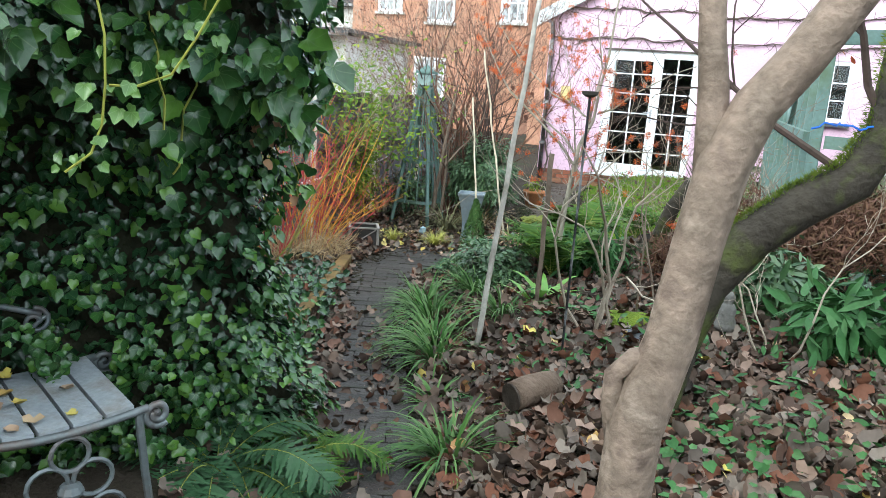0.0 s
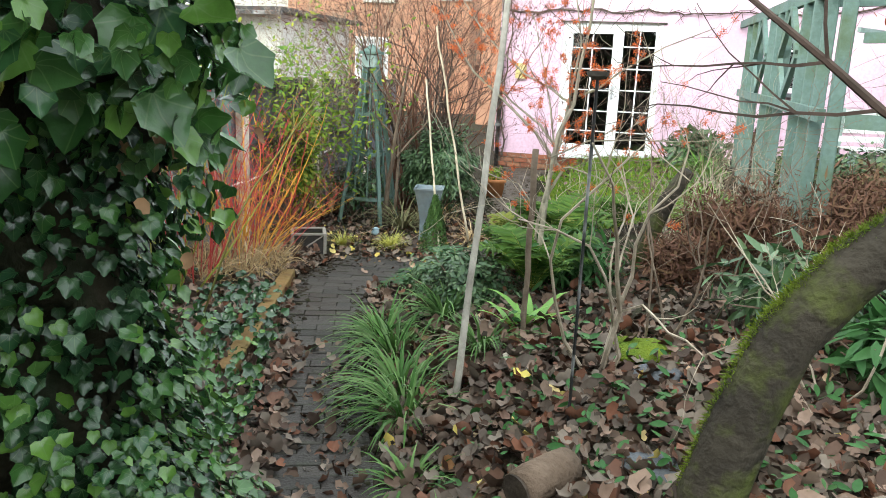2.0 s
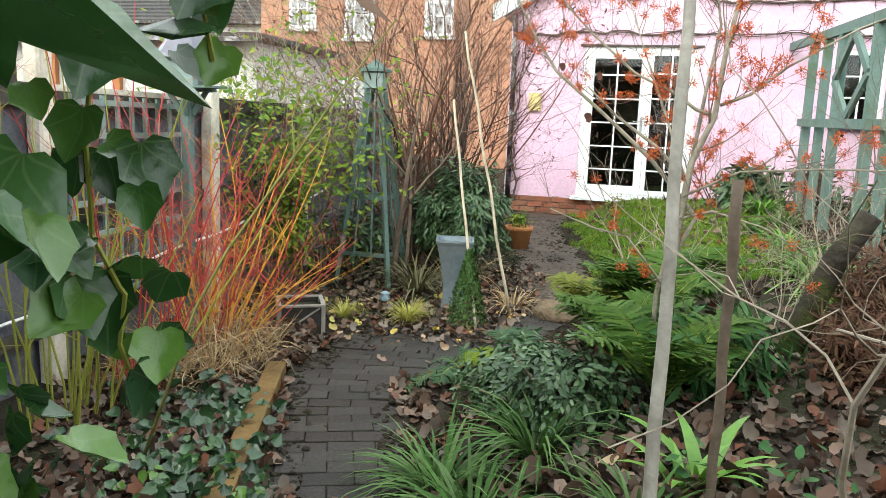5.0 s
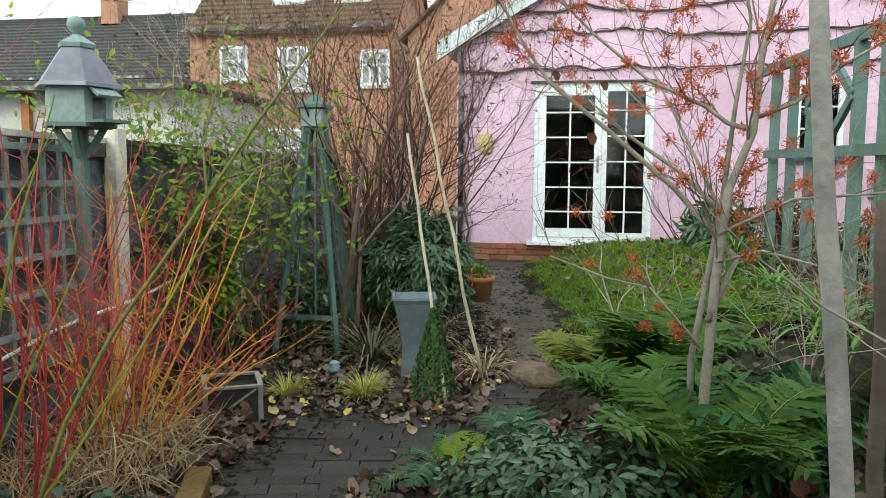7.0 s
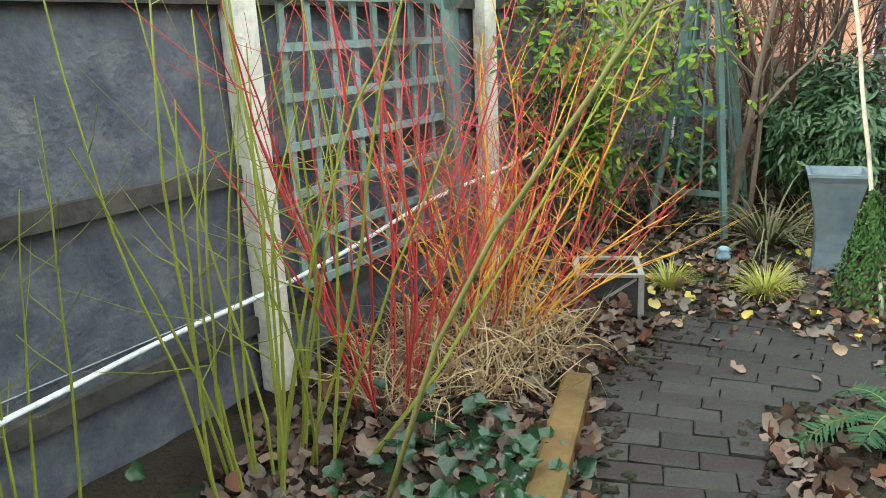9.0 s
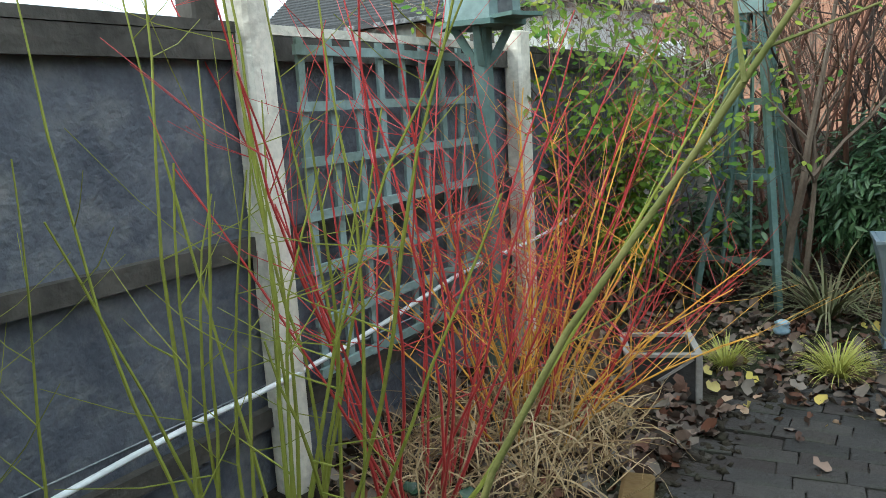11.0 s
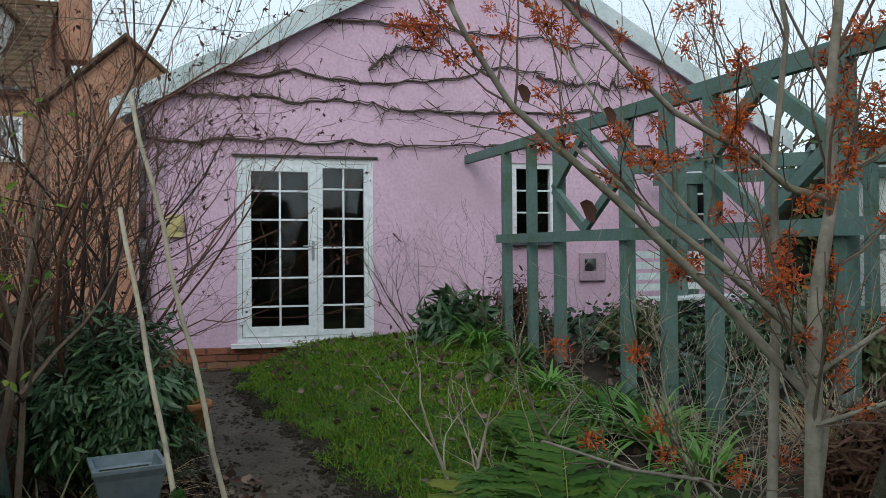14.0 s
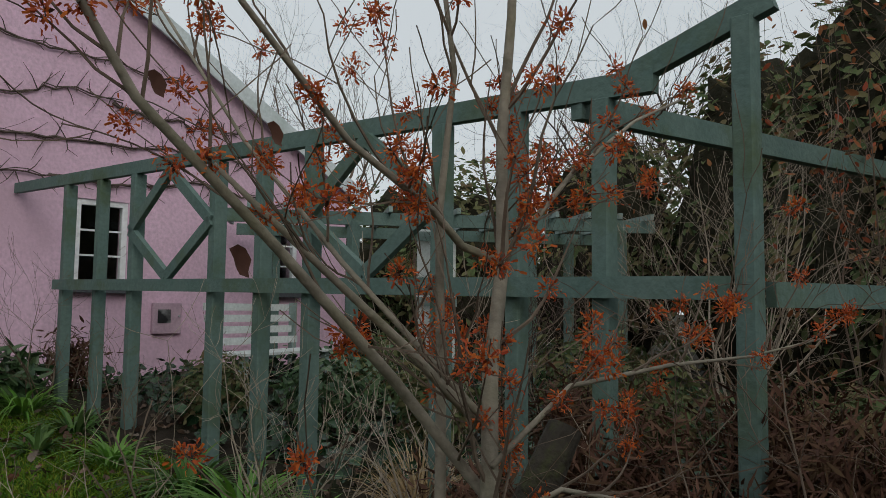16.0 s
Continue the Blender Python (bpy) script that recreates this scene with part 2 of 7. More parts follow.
M_BOX = material("clipped_conifer", [(0.03, 0.07, 0.018), (0.05, 0.1, 0.025), (0.07, 0.12, 0.03)], 0.6, 5, 0.05, island=True)
M_GROUNDCOVER = material("ground_cover_leaf", [(0.025, 0.075, 0.02), (0.045, 0.12, 0.034), (0.075, 0.15, 0.055)], 0.5, 5, 0.1, island=True, trans=0.15)
M_HART = material("strap_leaf", [(0.1, 0.24, 0.03), (0.15, 0.3, 0.04)], 0.4, 6, 0.1, island=True, trans=0.2)
M_BLOSSOM = material("orange_blossom", [(0.5, 0.1, 0.022), (0.62, 0.17, 0.035), (0.34, 0.05, 0.02), (0.52, 0.13, 0.05)], 0.6, 5, 0.0, island=True, trans=0.2)
M_DEADLEAF = material("clinging_dead_leaf", [(0.06, 0.028, 0.022), (0.1, 0.045, 0.03)], 0.7, 5, 0.2, island=True)
M_BROWNSHRUB = material("brown_heather", [(0.07, 0.035, 0.025), (0.12, 0.06, 0.04), (0.095, 0.06, 0.03)], 0.85, 5, 0.0, island=True)
M_REDLEAF = material("red_bramble_leaf", [(0.3, 0.06, 0.03), (0.22, 0.1, 0.04), (0.36, 0.12, 0.05)], 0.6, 5, 0.0, island=True, trans=0.2)
M_MOSS = material("moss", [(0.085, 0.13, 0.015), (0.15, 0.19, 0.02)], 0.95, 8, 0.9, fine=70)
M_STONE = material("grey_stone", [(0.12, 0.115, 0.105), (0.2, 0.19, 0.175)], 0.9, 6, 0.6, fine=40, stain=(0.1, 0.11, 0.05), stain_scale=5)
M_TANSTONE = material("tan_stone", [(0.1, 0.075, 0.05), (0.16, 0.12, 0.08), (0.075, 0.058, 0.04)], 0.9, 6, 0.8, fine=40, stain=(0.09, 0.07, 0.05), stain_scale=6)
M_SLATEROCK = material("slate_rock", [(0.07, 0.075, 0.085), (0.12, 0.125, 0.135)], 0.6, 5, 0.5)
M_LOGEND = material("log_end", [(0.025, 0.02, 0.016), (0.06, 0.045, 0.035)], 0.9, 12, 0.6)
M_LOG = material("log_bark", [(0.1, 0.07, 0.05), (0.16, 0.115, 0.085)], 0.9, 8, 0.8, fine=40)
M_FARFOLIAGE = material("far_foliage", [(0.06, 0.095, 0.04), (0.11, 0.145, 0.06), (0.17, 0.17, 0.08), (0.16, 0.11, 0.06)], 0.8, 5, 0.0, island=True, trans=0.15)
M_BLACKPIPE = material("black_downpipe", [(0.016, 0.016, 0.018)], 0.4, 4, 0)
M_METER = material("meter_box", [(0.42, 0.29, 0.36), (0.5, 0.36, 0.43)], 0.6, 4, 0.05)
M_YELLOWBOX = material("yellowed_plastic", [(0.55, 0.45, 0.2), (0.62, 0.52, 0.26)], 0.5, 4, 0.05)
M_BLUE = material("blue_cord", [(0.03, 0.12, 0.5)], 0.6, 4, 0)
M_BLUEGLASS = material("pale_blue_ornament", [(0.22, 0.34, 0.42), (0.42, 0.52, 0.58)], 0.3, 20, 0.1)
M_WHITETHING = material("white_painted_wood", [(0.62, 0.66, 0.66), (0.72, 0.74, 0.73)], 0.6, 4, 0.1, stain=(0.4, 0.42, 0.38))
# the unlit room's shade is put into these two near-black colours
M_ROOMSHADE = material("interior_shade", [(0.018, 0.016, 0.015), (0.03, 0.027, 0.024)], 0.9, 2, 0.0)
M_FLOOR = material("interior_floor_shade", [(0.03, 0.022, 0.016), (0.045, 0.033, 0.023)], 0.6, 3, 0.05)
M_HANDLE = material("steel_handle", [(0.5, 0.5, 0.52)], 0.3, 4, 0, metal=0.9)

M_GLASS = bpy.data.materials.new("window_glass")
M_GLASS.use_nodes = True
gb = M_GLASS.node_tree.nodes["Principled BSDF"]
gb.inputs["Base Color"].default_value = (0.9, 0.95, 0.95, 1)
gb.inputs["Roughness"].default_value = 0.02
gb.inputs["Transmission Weight"].default_value = 1.0
gb.inputs["IOR"].default_value = 1.45


# ---- mesh tools ----
class Build:
    """Collects faces for one mesh."""

    def __init__(self):
        self.v, self.f = [], []

    def add(self, verts, faces):
        n = len(self.v)
        self.v.extend([tuple(p) for p in verts])
        self.f.extend([tuple(i + n for i in q) for q in faces])
        return self

    def box(self, c, s, m=None, taper=1.0, bevel=0.0):
        x, y, z = s[0] / 2, s[1] / 2, s[2] / 2
        if bevel:
            b = min(bevel, x * 0.6, y * 0.6)
            ring = [(-x + b, -y), (x - b, -y), (x, -y + b), (x, y - b), (x - b, y), (-x + b, y), (-x, y - b), (-x, -y + b)]
            vs = [(a, d, -z) for a, d in ring] + [(a * taper, d * taper, z - b * 0.5) for a, d in ring] + [(a * (1 - b / max(x, 0.001)) * taper, d * (1 - b / max(y, 0.001)) * taper, z) for a, d in ring]
            fs = [tuple(range(7, -1, -1)), tuple(range(16, 24))]
            for k in (0, 8):
                fs += [(k + i, k + (i + 1) % 8, k + 8 + (i + 1) % 8, k + 8 + i) for i in range(8)]
        else:
            vs = [(-x, -y, -z), (x, -y, -z), (x, y, -z), (-x, y, -z), (-x * taper, -y * taper, z), (x * taper, -y * taper, z), (x * taper, y * taper, z), (-x * taper, y * taper, z)]
            fs = [(3, 2, 1, 0), (4, 5, 6, 7), (0, 1, 5, 4), (1, 2, 6, 5), (2, 3, 7, 6), (3, 0, 4, 7)]
        t = Matrix.Translation(c) @ (m if m is not None else Matrix.Identity(4))
        return self.add([t @ Vector(p) for p in vs], fs)

    def beam(self, a, b, w, h):
        """A square-edged timber from a to b."""
        a, b = Vector(a), Vector(b)
        d = (b - a)
        rot = d.to_track_quat("Y", "Z").to_matrix().to_4x4()
        return self.box((a + b) / 2, (w, d.length, h), rot, bevel=0.0)

    def tube(self, pts, radii, sides=6, cap=True):
        pts = [Vector(p) for p in pts]
        n = len(pts)
        vs, fs = [], []
        prev = None
        for i, p in enumerate(pts):
            d = (pts[min(i + 1, n - 1)] - pts[max(i - 1, 0)])
            if d.length < 1e-6:
                d = Vector((0, 0, 1))
            d.normalize()
            if prev is None:
                u = d.orthogonal().normalized()
            else:
                u = prev - d * prev.dot(d)
                u = u.normalized() if u.length > 1e-5 else d.orthogonal().normalized()
            prev = u
            w = d.cross(u)
            r = radii[i] if hasattr(radii, "__len__") else radii
            for k in range(sides):
                a = 2 * math.pi * k / sides
                vs.append(p + (u * math.cos(a) + w * math.sin(a)) * r)
        for i in range(n - 1):
            for k in range(sides):
                k2 = (k + 1) % sides
                fs.append((i * sides + k, i * sides + k2, (i + 1) * sides + k2, (i + 1) * sides + k))
        if cap:
            fs.append(tuple(range(sides - 1, -1, -1)))
            fs.append(tuple((n - 1) * sides + k for k in range(sides)))
        return self.add(vs, fs)

    def lathe(self, profile, sides=16, c=(0, 0, 0), turn=0.0):
        vs, fs = [], []
        for r, z in profile:
            for k in range(sides):
                a = 2 * math.pi * k / sides + turn
                vs.append((c[0] + r * math.cos(a), c[1] + r * math.sin(a), c[2] + z))
        n = len(profile)
        for i in range(n - 1):
            for k in range(sides):
                k2 = (k + 1) % sides
                fs.append((i * sides + k, i * sides + k2, (i + 1) * sides + k2, (i + 1) * sides + k))
        fs.append(tuple(range(sides - 1, -1, -1)))
        fs.append(tuple((n - 1) * sides + k for k in range(sides)))
        return self.add(vs, fs)

    def mesh(self, name):
        me = bpy.data.meshes.new(name)
        me.from_pydata(self.v, [], self.f)
        me.update()
        return me


def part(name, b, mat, parent=None, label="", smooth=False):
    me = b.mesh(name) if isinstance(b, Build) else b
    me.materials.append(mat)
    if smooth:
        me.polygons.foreach_set("use_smooth", [True] * len(me.polygons))
    ob = new(name, me)
    if parent is not None:
        ob.parent = parent
        if parent.type == "EMPTY":
            ob.matrix_parent_inverse = Matrix.Translation(-parent.location)
    if label:
        ob["label"] = label
    return ob


def thing(name, label, category, at=(0, 0, 0), group="", kind=""):
    e = new(name)
    e.location = at
    e.empty_display_size = 0.1
    return tagged(e, label, category, group, kind)


def scatter(name, tv, tf, mats):
    """One mesh with the template copied by each 3 x 4 matrix of mats."""
    tv = np.array(tv, dtype=np.float64)
    mats = np.array(mats, dtype=np.float64).reshape(-1, 3, 4)
    k, n = len(mats), len(tv)
    co = np.einsum("kij,nj->kni", mats[:, :, :3], tv) + mats[:, None, :, 3]
    me = bpy.data.meshes.new(name)
    me.vertices.add(k * n)
    me.vertices.foreach_set("co", co.reshape(-1))
    idx = np.concatenate([np.array(q) for q in tf])
    tot = np.array([len(q) for q in tf])
    loops = (idx[None, :] + (np.arange(k) * n)[:, None]).reshape(-1)
    me.loops.add(len(loops))
    me.loops.foreach_set("vertex_index", loops)
    tots = np.tile(tot, k)
    me.polygons.add(len(tots))
    me.polygons.foreach_set("loop_start", np.concatenate([[0], np.cumsum(tots)[:-1]]))
    me.polygons.foreach_set("loop_total", tots)
    flat_uv = me.uv_layers.new(name="leaf")
    flat_uv.data.foreach_set("uv", np.tile(tv[idx][:, :2], (k, 1)).reshape(-1))
    me.update(calc_edges=True)
    me.validate()
    return me


def frames_of(p, normal, along, size):
    """Rows for scatter: places p, the leaf's z on normal, its y towards along, at sizes."""
    p, z, y = np.array(p, float), np.array(normal, float), np.array(along, float)
    z /= np.linalg.norm(z, axis=1)[:, None] + 1e-9
    x = np.cross(y, z)
    x /= np.linalg.norm(x, axis=1)[:, None] + 1e-9
    y = np.cross(z, x)
    s = np.array(size, float)
    if s.ndim == 1:
        s = np.stack([s, s, s], 1)
    return np.concatenate([np.stack([x * s[:, :1], y * s[:, 1:2], z * s[:, 2:]], 2), p[:, :, None]], 2)


rng = np.random.default_rng(7)


def rand_dirs(n, up=0.0):
    d = rng.normal(size=(n, 3))
    d /= np.linalg.norm(d, axis=1)[:, None]
    d[:, 2] += up
    return d / np.linalg.norm(d, axis=1)[:, None]


# leaf shapes: unit long, stalk at the origin, tip at +y
def fan(outline, cup=0.12):
    pts = [(0, 0.35, -cup)] + [(x, y, cup * (abs(x) * 1.2) ** 1.5 - 0.15 * max(y - 0.6, 0)) for x, y in outline]
    n = len(outline)
    return pts, [(0, 1 + i, 1 + (i + 1) % n) for i in range(n)]


IVY = fan([(0, 0.02), (0.2, -0.08), (0.42, 0.02), (0.46, 0.26), (0.5, 0.47), (0.34, 0.6), (0.17, 0.85), (0, 1.0), (-0.17, 0.85), (-0.34, 0.6), (-0.5, 0.47), (-0.46, 0.26), (-0.42, 0.02), (-0.2, -0.08)], 0.19)
OVAL = fan([(0, 0), (0.16, 0.2), (0.22, 0.45), (0.15, 0.75), (0, 1.0), (-0.15, 0.75), (-0.22, 0.45), (-0.16, 0.2)], 0.06)
LANCE = fan([(0, 0), (0.1, 0.25), (0.12, 0.5), (0.07, 0.8), (0, 1.0), (-0.07, 0.8), (-0.12, 0.5), (-0.1, 0.25)], 0.04)
DEAD = ([(0, 0.4, -0.12), (0, 0, 0.1), (0.3, 0.08, 0.02), (0.38, 0.4, 0.16), (0.2, 0.62, 0.0), (0.28, 0.85, 0.14), (0, 1.0, 0.2), (-0.25, 0.8, 0.02), (-0.36, 0.5, 0.14), (-0.3, 0.15, 0.08)],
        [(0, i, i + 1) for i in range(1, 9)] + [(0, 9, 1)])
PINNA = ([(0, 0, 0), (0.34, 0.12, 0.0), (0.2, 0.22, 0.02), (0.36, 0.34, -0.01), (0.18, 0.45, 0.01), (0.3, 0.58, -0.02), (0.13, 0.7, 0.0), (0.18, 0.82, -0.04), (0, 1, -0.07),
          (-0.18, 0.82, -0.04), (-0.13, 0.7, 0.0), (-0.3, 0.58, -0.02), (-0.18, 0.45, 0.01), (-0.36, 0.34, -0.01), (-0.2, 0.22, 0.02), (-0.34, 0.12, 0.0)],
         [(0, 1, 2, 14, 15), (2, 3, 4, 12, 13, 14), (4, 5, 6, 10, 11, 12), (6, 7, 8, 9, 10)])
SPIKY = ([(0, 0, 0), (0.07, 0.3, 0.02), (0, 1, 0.05), (-0.07, 0.3, 0.02)], [(0, 1, 2, 3)])


def blade(seg=4, bend=0.5, width=0.02):
    v, f = [], []
    for i in range(seg + 1):
        t = i / seg
        w = width * (1 - t) ** 0.7 * (0.6 + 0.8 * t if t < 0.4 else 1)
        y, z = bend * t * t, t - 0.45 * bend * t * t * t
        v += [(-w, y, z), (w, y, z)]
        if i:
            k = 2 * i
            f.append((k - 2, k - 1, k + 1, k))
    return v, f


def step(a, b, x):
    x = np.clip((x - a) / (b - a), 0, 1)
    return x * x * (3 - 2 * x)


PATH_Y = [-2, 0.5, 2.6, 4.1, 6.3, 7.2, 9.0, 11.6, 14]
PATH_X = [1.3, 0.35, -0.6, -1.3, -2.25, -1.9, -1.35, -1.95, -2.1]
PATH_W = [0.35, 0.35, 0.3, 0.27, 0.27, 0.6, 0.4, 0.35, 0.35]


def path_x(y):
    return np.interp(y, PATH_Y, PATH_X)


def ground(x, y):
    """Height of the ground, which rises from the path to the beds and lawn and towards the houses."""
    r = x - path_x(y) - np.interp(y, PATH_Y, PATH_W)
    near = 0.13 * (1 - step(1.5, 4.0, y))
    far = 0.22 * step(8, 12.5, y)
    side = 0.27 * step(0.02, 0.9, r) + 0.055 * np.clip(r - 0.8, 0, 4)
    l = -(x - path_x(y)) - np.interp(y, PATH_Y, PATH_W)
    left = 0.07 * step(0.0, 0.4, l) * (y < 7.0)
    return (near + far + side + left) * step(40, 20, np.abs(y - 8) + 0 * x) * step(40, 18, np.abs(x))


# ---- ground, path and lawn ----
def axis(lo, a, b, hi, stepsize, n):
    far1 = a - np.geomspace(0.3, a - lo, n)[::-1]
    far2 = b + np.geomspace(0.3, hi - b, n)
    return np.concatenate([far1, np.arange(a, b + 1e-6, stepsize), far2])


def lawn_mask(x, y):
    r = x - path_x(y) - np.interp(y, PATH_Y, PATH_W)
    wob = 0.08 * np.sin(y * 5.1) + 0.05 * np.sin(y * 11.3 + 1)
    return (r > 0.06 + wob) & (y > 8.7 + 0.25 * np.sin(x * 3.1)) & (y < 13.2) & (x < 0.75 + 0.1 * np.sin(y * 4))


def make_ground():
    xs = axis(-600, -5, 4.5, 600, 0.09, 22)
    ys = axis(-600, -1.5, 13.3, 900, 0.09, 22)
    X, Y = np.meshgrid(xs, ys)
    Z = ground(X, Y)
    near = (np.abs(X) < 8) & (Y > -3) & (Y < 16)
    rough = np.array([noise.noise((x * 4, y * 4, 0.3)) * 0.018 + noise.noise((x * 13, y * 13, 2.3)) * 0.01 for x, y in zip(X.ravel(), Y.ravel())]).reshape(X.shape)
    onpath = np.abs(X - path_x(Y)) < np.interp(Y, PATH_Y, PATH_W) + 0.03
    Z = Z + np.where(near, rough * np.where(onpath & (Y < 8.3), 0.3, 1.0), 0) - np.where(onpath & (Y < 8.3), 0.014, 0)
    ny, nx = X.shape
    me = bpy.data.meshes.new("ground")
    faces = [(j * nx + i, j * nx + i + 1, (j + 1) * nx + i + 1, (j + 1) * nx + i) for j in range(ny - 1) for i in range(nx - 1)]
    me.from_pydata(np.stack([X, Y, Z], -1).reshape(-1, 3).tolist(), [], faces)
    for m in (M_SOIL, M_MUD, M_LAWNSOIL):
        me.materials.append(m)
    cx, cy = (X[:-1, :-1] + X[1:, 1:]) / 2, (Y[:-1, :-1] + Y[1:, 1:]) / 2
    mi = np.where(lawn_mask(cx - 0.1, cy - 0.05) & lawn_mask(cx + 0.05, cy), 2, 0)
    mi = np.where((np.abs(cx - path_x(cy)) < np.interp(cy, PATH_Y, PATH_W) + 0.05) & (cy > 6.6) & (cy < 13.4), 1, mi)
    me.polygons.foreach_set("material_index", mi.reshape(-1).astype(np.int32))
    me.polygons.foreach_set("use_smooth", [True] * len(me.polygons))
    return tagged(new("ground", me), "dark bare garden soil with mud path and mossy lawn", "ground", kind="structure")


make_ground()

# ---- pink house ----
WY = 13.35
X0, X1, XA, ZA = -2.7, 5.03, 1.15, 5.26
ZL, ZR = 3.14, 3.07


def gable_z(x):
    return ZL + (ZA - ZL) * (x - X0) / (XA - X0) if x < XA else ZR + (ZA - ZR) * (X1 - x) / (X1 - XA)


def gable_wall(b, holes, y0, y1, zb):
    xs = sorted({X0, X1, XA, *[h[0] for h in holes], *[h[1] for h in holes]})
    for a, c in zip(xs, xs[1:]):
        spans = sorted((h[2], h[3]) for h in holes if h[0] <= a + 1e-6 and h[1] >= c - 1e-6)
        z = zb
        cells = []
        for lo, hi in spans:
            cells.append((z, z, lo, lo))
            z = hi
        cells.append((z, z, gable_z(a), gable_z(c)))
        for z0, z1, z3, z2 in cells:
            b.add([(a, y0, z0), (c, y0, z1), (c, y0, z2), (a, y0, z3), (a, y1, z0), (c, y1, z1), (c, y1, z2), (a, y1, z3)],
                  [(0, 1, 2, 3), (7, 6, 5, 4), (0, 4, 5, 1), (1, 5, 6, 2), (2, 6, 7, 3), (3, 7, 4, 0)])


DOOR = (-1.69, -0.19, 0.5, 2.53)
WIN1 = (1.48, 2.03, 1.62, 2.53)
WIN2 = (3.68, 4.24, 1.62, 2.52)
b = Build()
gable_wall(b, [DOOR, WIN1, WIN2], WY, WY + 0.25, 0.46)
tagged(part("wall_south", b, M_PINK), "pink painted rendered gable wall with bare climbing vines", "wall", kind="structure")
b = Build()
b.box(((X0 + X1) / 2, WY + 0.135, 0.1), (X1 - X0 - 0.02, 0.25, 0.719))
plinth = tagged(part("plinth", b, material("mortar", [(0.2, 0.17, 0.14), (0.27, 0.23, 0.19)], 0.9, 8, 0.4)), "red brick plinth under the pink wall", "wall", kind="structure")
brick_me = Build().box((0, 0, 0), (0.215, 0.06, 0.065), bevel=0.008).mesh("brick")
brick_me.materials.append(M_BRICKRED)
for row in range(5):
    for i in range(12):
        ob = new("brick", brick_me)
        ob.parent = plinth
        ob.location = (X0 + 0.12 + i * 0.227 + (row % 2) * 0.11, WY + 0.02 + rng.uniform(-0.006, 0.004), 0.12 + row * 0.076)
b = Build()
b.box((X0 + 0.125, 17.75, 1.6), (0.25, 8.3, 3.1)).box((X1 - 0.125, 17.75, 1.6), (0.25, 8.3, 3.0)).box(((X0 + X1) / 2, 21.85, 1.6), (X1 - X0, 0.2, 3.1))
tagged(part("wall_side", b, M_PINK), "pink rendered side and back walls", "wall", kind="structure")
b = Build()
for xa, za, xb, zb in ((X0 - 0.25, ZL - 0.14, XA, ZA), (XA, ZA, X1 + 0.25, ZR - 0.14)):
    b.add([(xa, WY - 0.12, za + 0.005), (xb, WY - 0.12, zb + 0.005), (xb, 22, zb + 0.005), (xa, 22, za + 0.005), (xa, WY - 0.12, za + 0.06), (xb, WY - 0.12, zb + 0.06), (xb, 22, zb + 0.06), (xa, 22, za + 0.06)],
          [(3, 2, 1, 0), (4, 5, 6, 7), (0, 1, 5, 4), (1, 2, 6, 5), (2, 3, 7, 6), (3, 0, 4, 7)])
tagged(part("roof", b, M_ROOFSHEET), "pale grey sheeted pitched roof with white bargeboards", "roof", kind="structure")
for xa, za, xb, zb in ((X0 - 0.25, ZL - 0.14, XA - 0.003, ZA), (XA + 0.003, ZA, X1 + 0.25, ZR - 0.14)):
    b = Build()
    y0, y1, h = WY - 0.15, WY - 0.12, 0.17
    b.add([(xa, y0, za - h), (xb, y0, zb - h), (xb, y0, zb + 0.06), (xa, y0, za + 0.06), (xa, y1, za - h), (xb, y1, zb - h), (xb, y1, zb + 0.06), (xa, y1, za + 0.06)],
          [(0, 1, 2, 3), (7, 6, 5, 4), (0, 4, 5, 1), (1, 5, 6, 2), (2, 6, 7, 3), (3, 7, 4, 0)])
    tagged(part("bargeboard", b, M_BARGE), "weathered white bargeboard along the gable", "trim", kind="structure")
# room surfaces behind the glass, their darkness painted into the colour
b = Build()
b.box((1.16, 18, 0.35), (7.2, 8.6, 0.05))
tagged(part("floor", b, M_FLOOR), "brown interior floor of the pink house, coloured dark for room shade", "floor", kind="structure")
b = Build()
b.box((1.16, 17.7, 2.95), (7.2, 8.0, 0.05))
tagged(part("ceiling", b, M_ROOMSHADE), "interior ceiling coloured near black for room shade", "ceiling", kind="structure")
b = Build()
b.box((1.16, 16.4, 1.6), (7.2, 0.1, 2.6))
tagged(part("wall_inner", b, M_ROOMSHADE), "interior partition wall coloured near black for room shade", "wall", kind="structure")


def ring(b, x0, x1, z0, z1, w, y0, y1, wb=None):
    wb = w if wb is None else wb
    yc, d = (y0 + y1) / 2, y1 - y0
    b.box(((x0 + w / 2), yc, (z0 + z1) / 2), (w, d, z1 - z0))
    b.box(((x1 - w / 2), yc, (z0 + z1) / 2), (w, d, z1 - z0))
    b.box(((x0 + x1) / 2, yc, z1 - w / 2), (x1 - x0 - 2 * w, d, w))
    b.box(((x0 + x1) / 2, yc, z0 + wb / 2), (x1 - x0 - 2 * w, d, wb))


def glazing(parent, x0, x1, z0, z1, y, cols, zbars, bar=0.022):
    pane = part("pane", Build().box(((x0 + x1) / 2, y + 0.012, (z0 + z1) / 2), (x1 - x0, 0.006, z1 - z0)), M_GLASS, parent)
    pane.visible_shadow = False
    for x in cols:
        part("glazing_bar", Build().box((x, y, (z0 + z1) / 2), (bar, 0.016, z1 - z0)), M_UPVC, parent)
    for z in zbars:
        part("glazing_bar", Build().box(((x0 + x1) / 2, y, z), (x1 - x0, 0.015, bar * 0.9)), M_UPVC, parent)


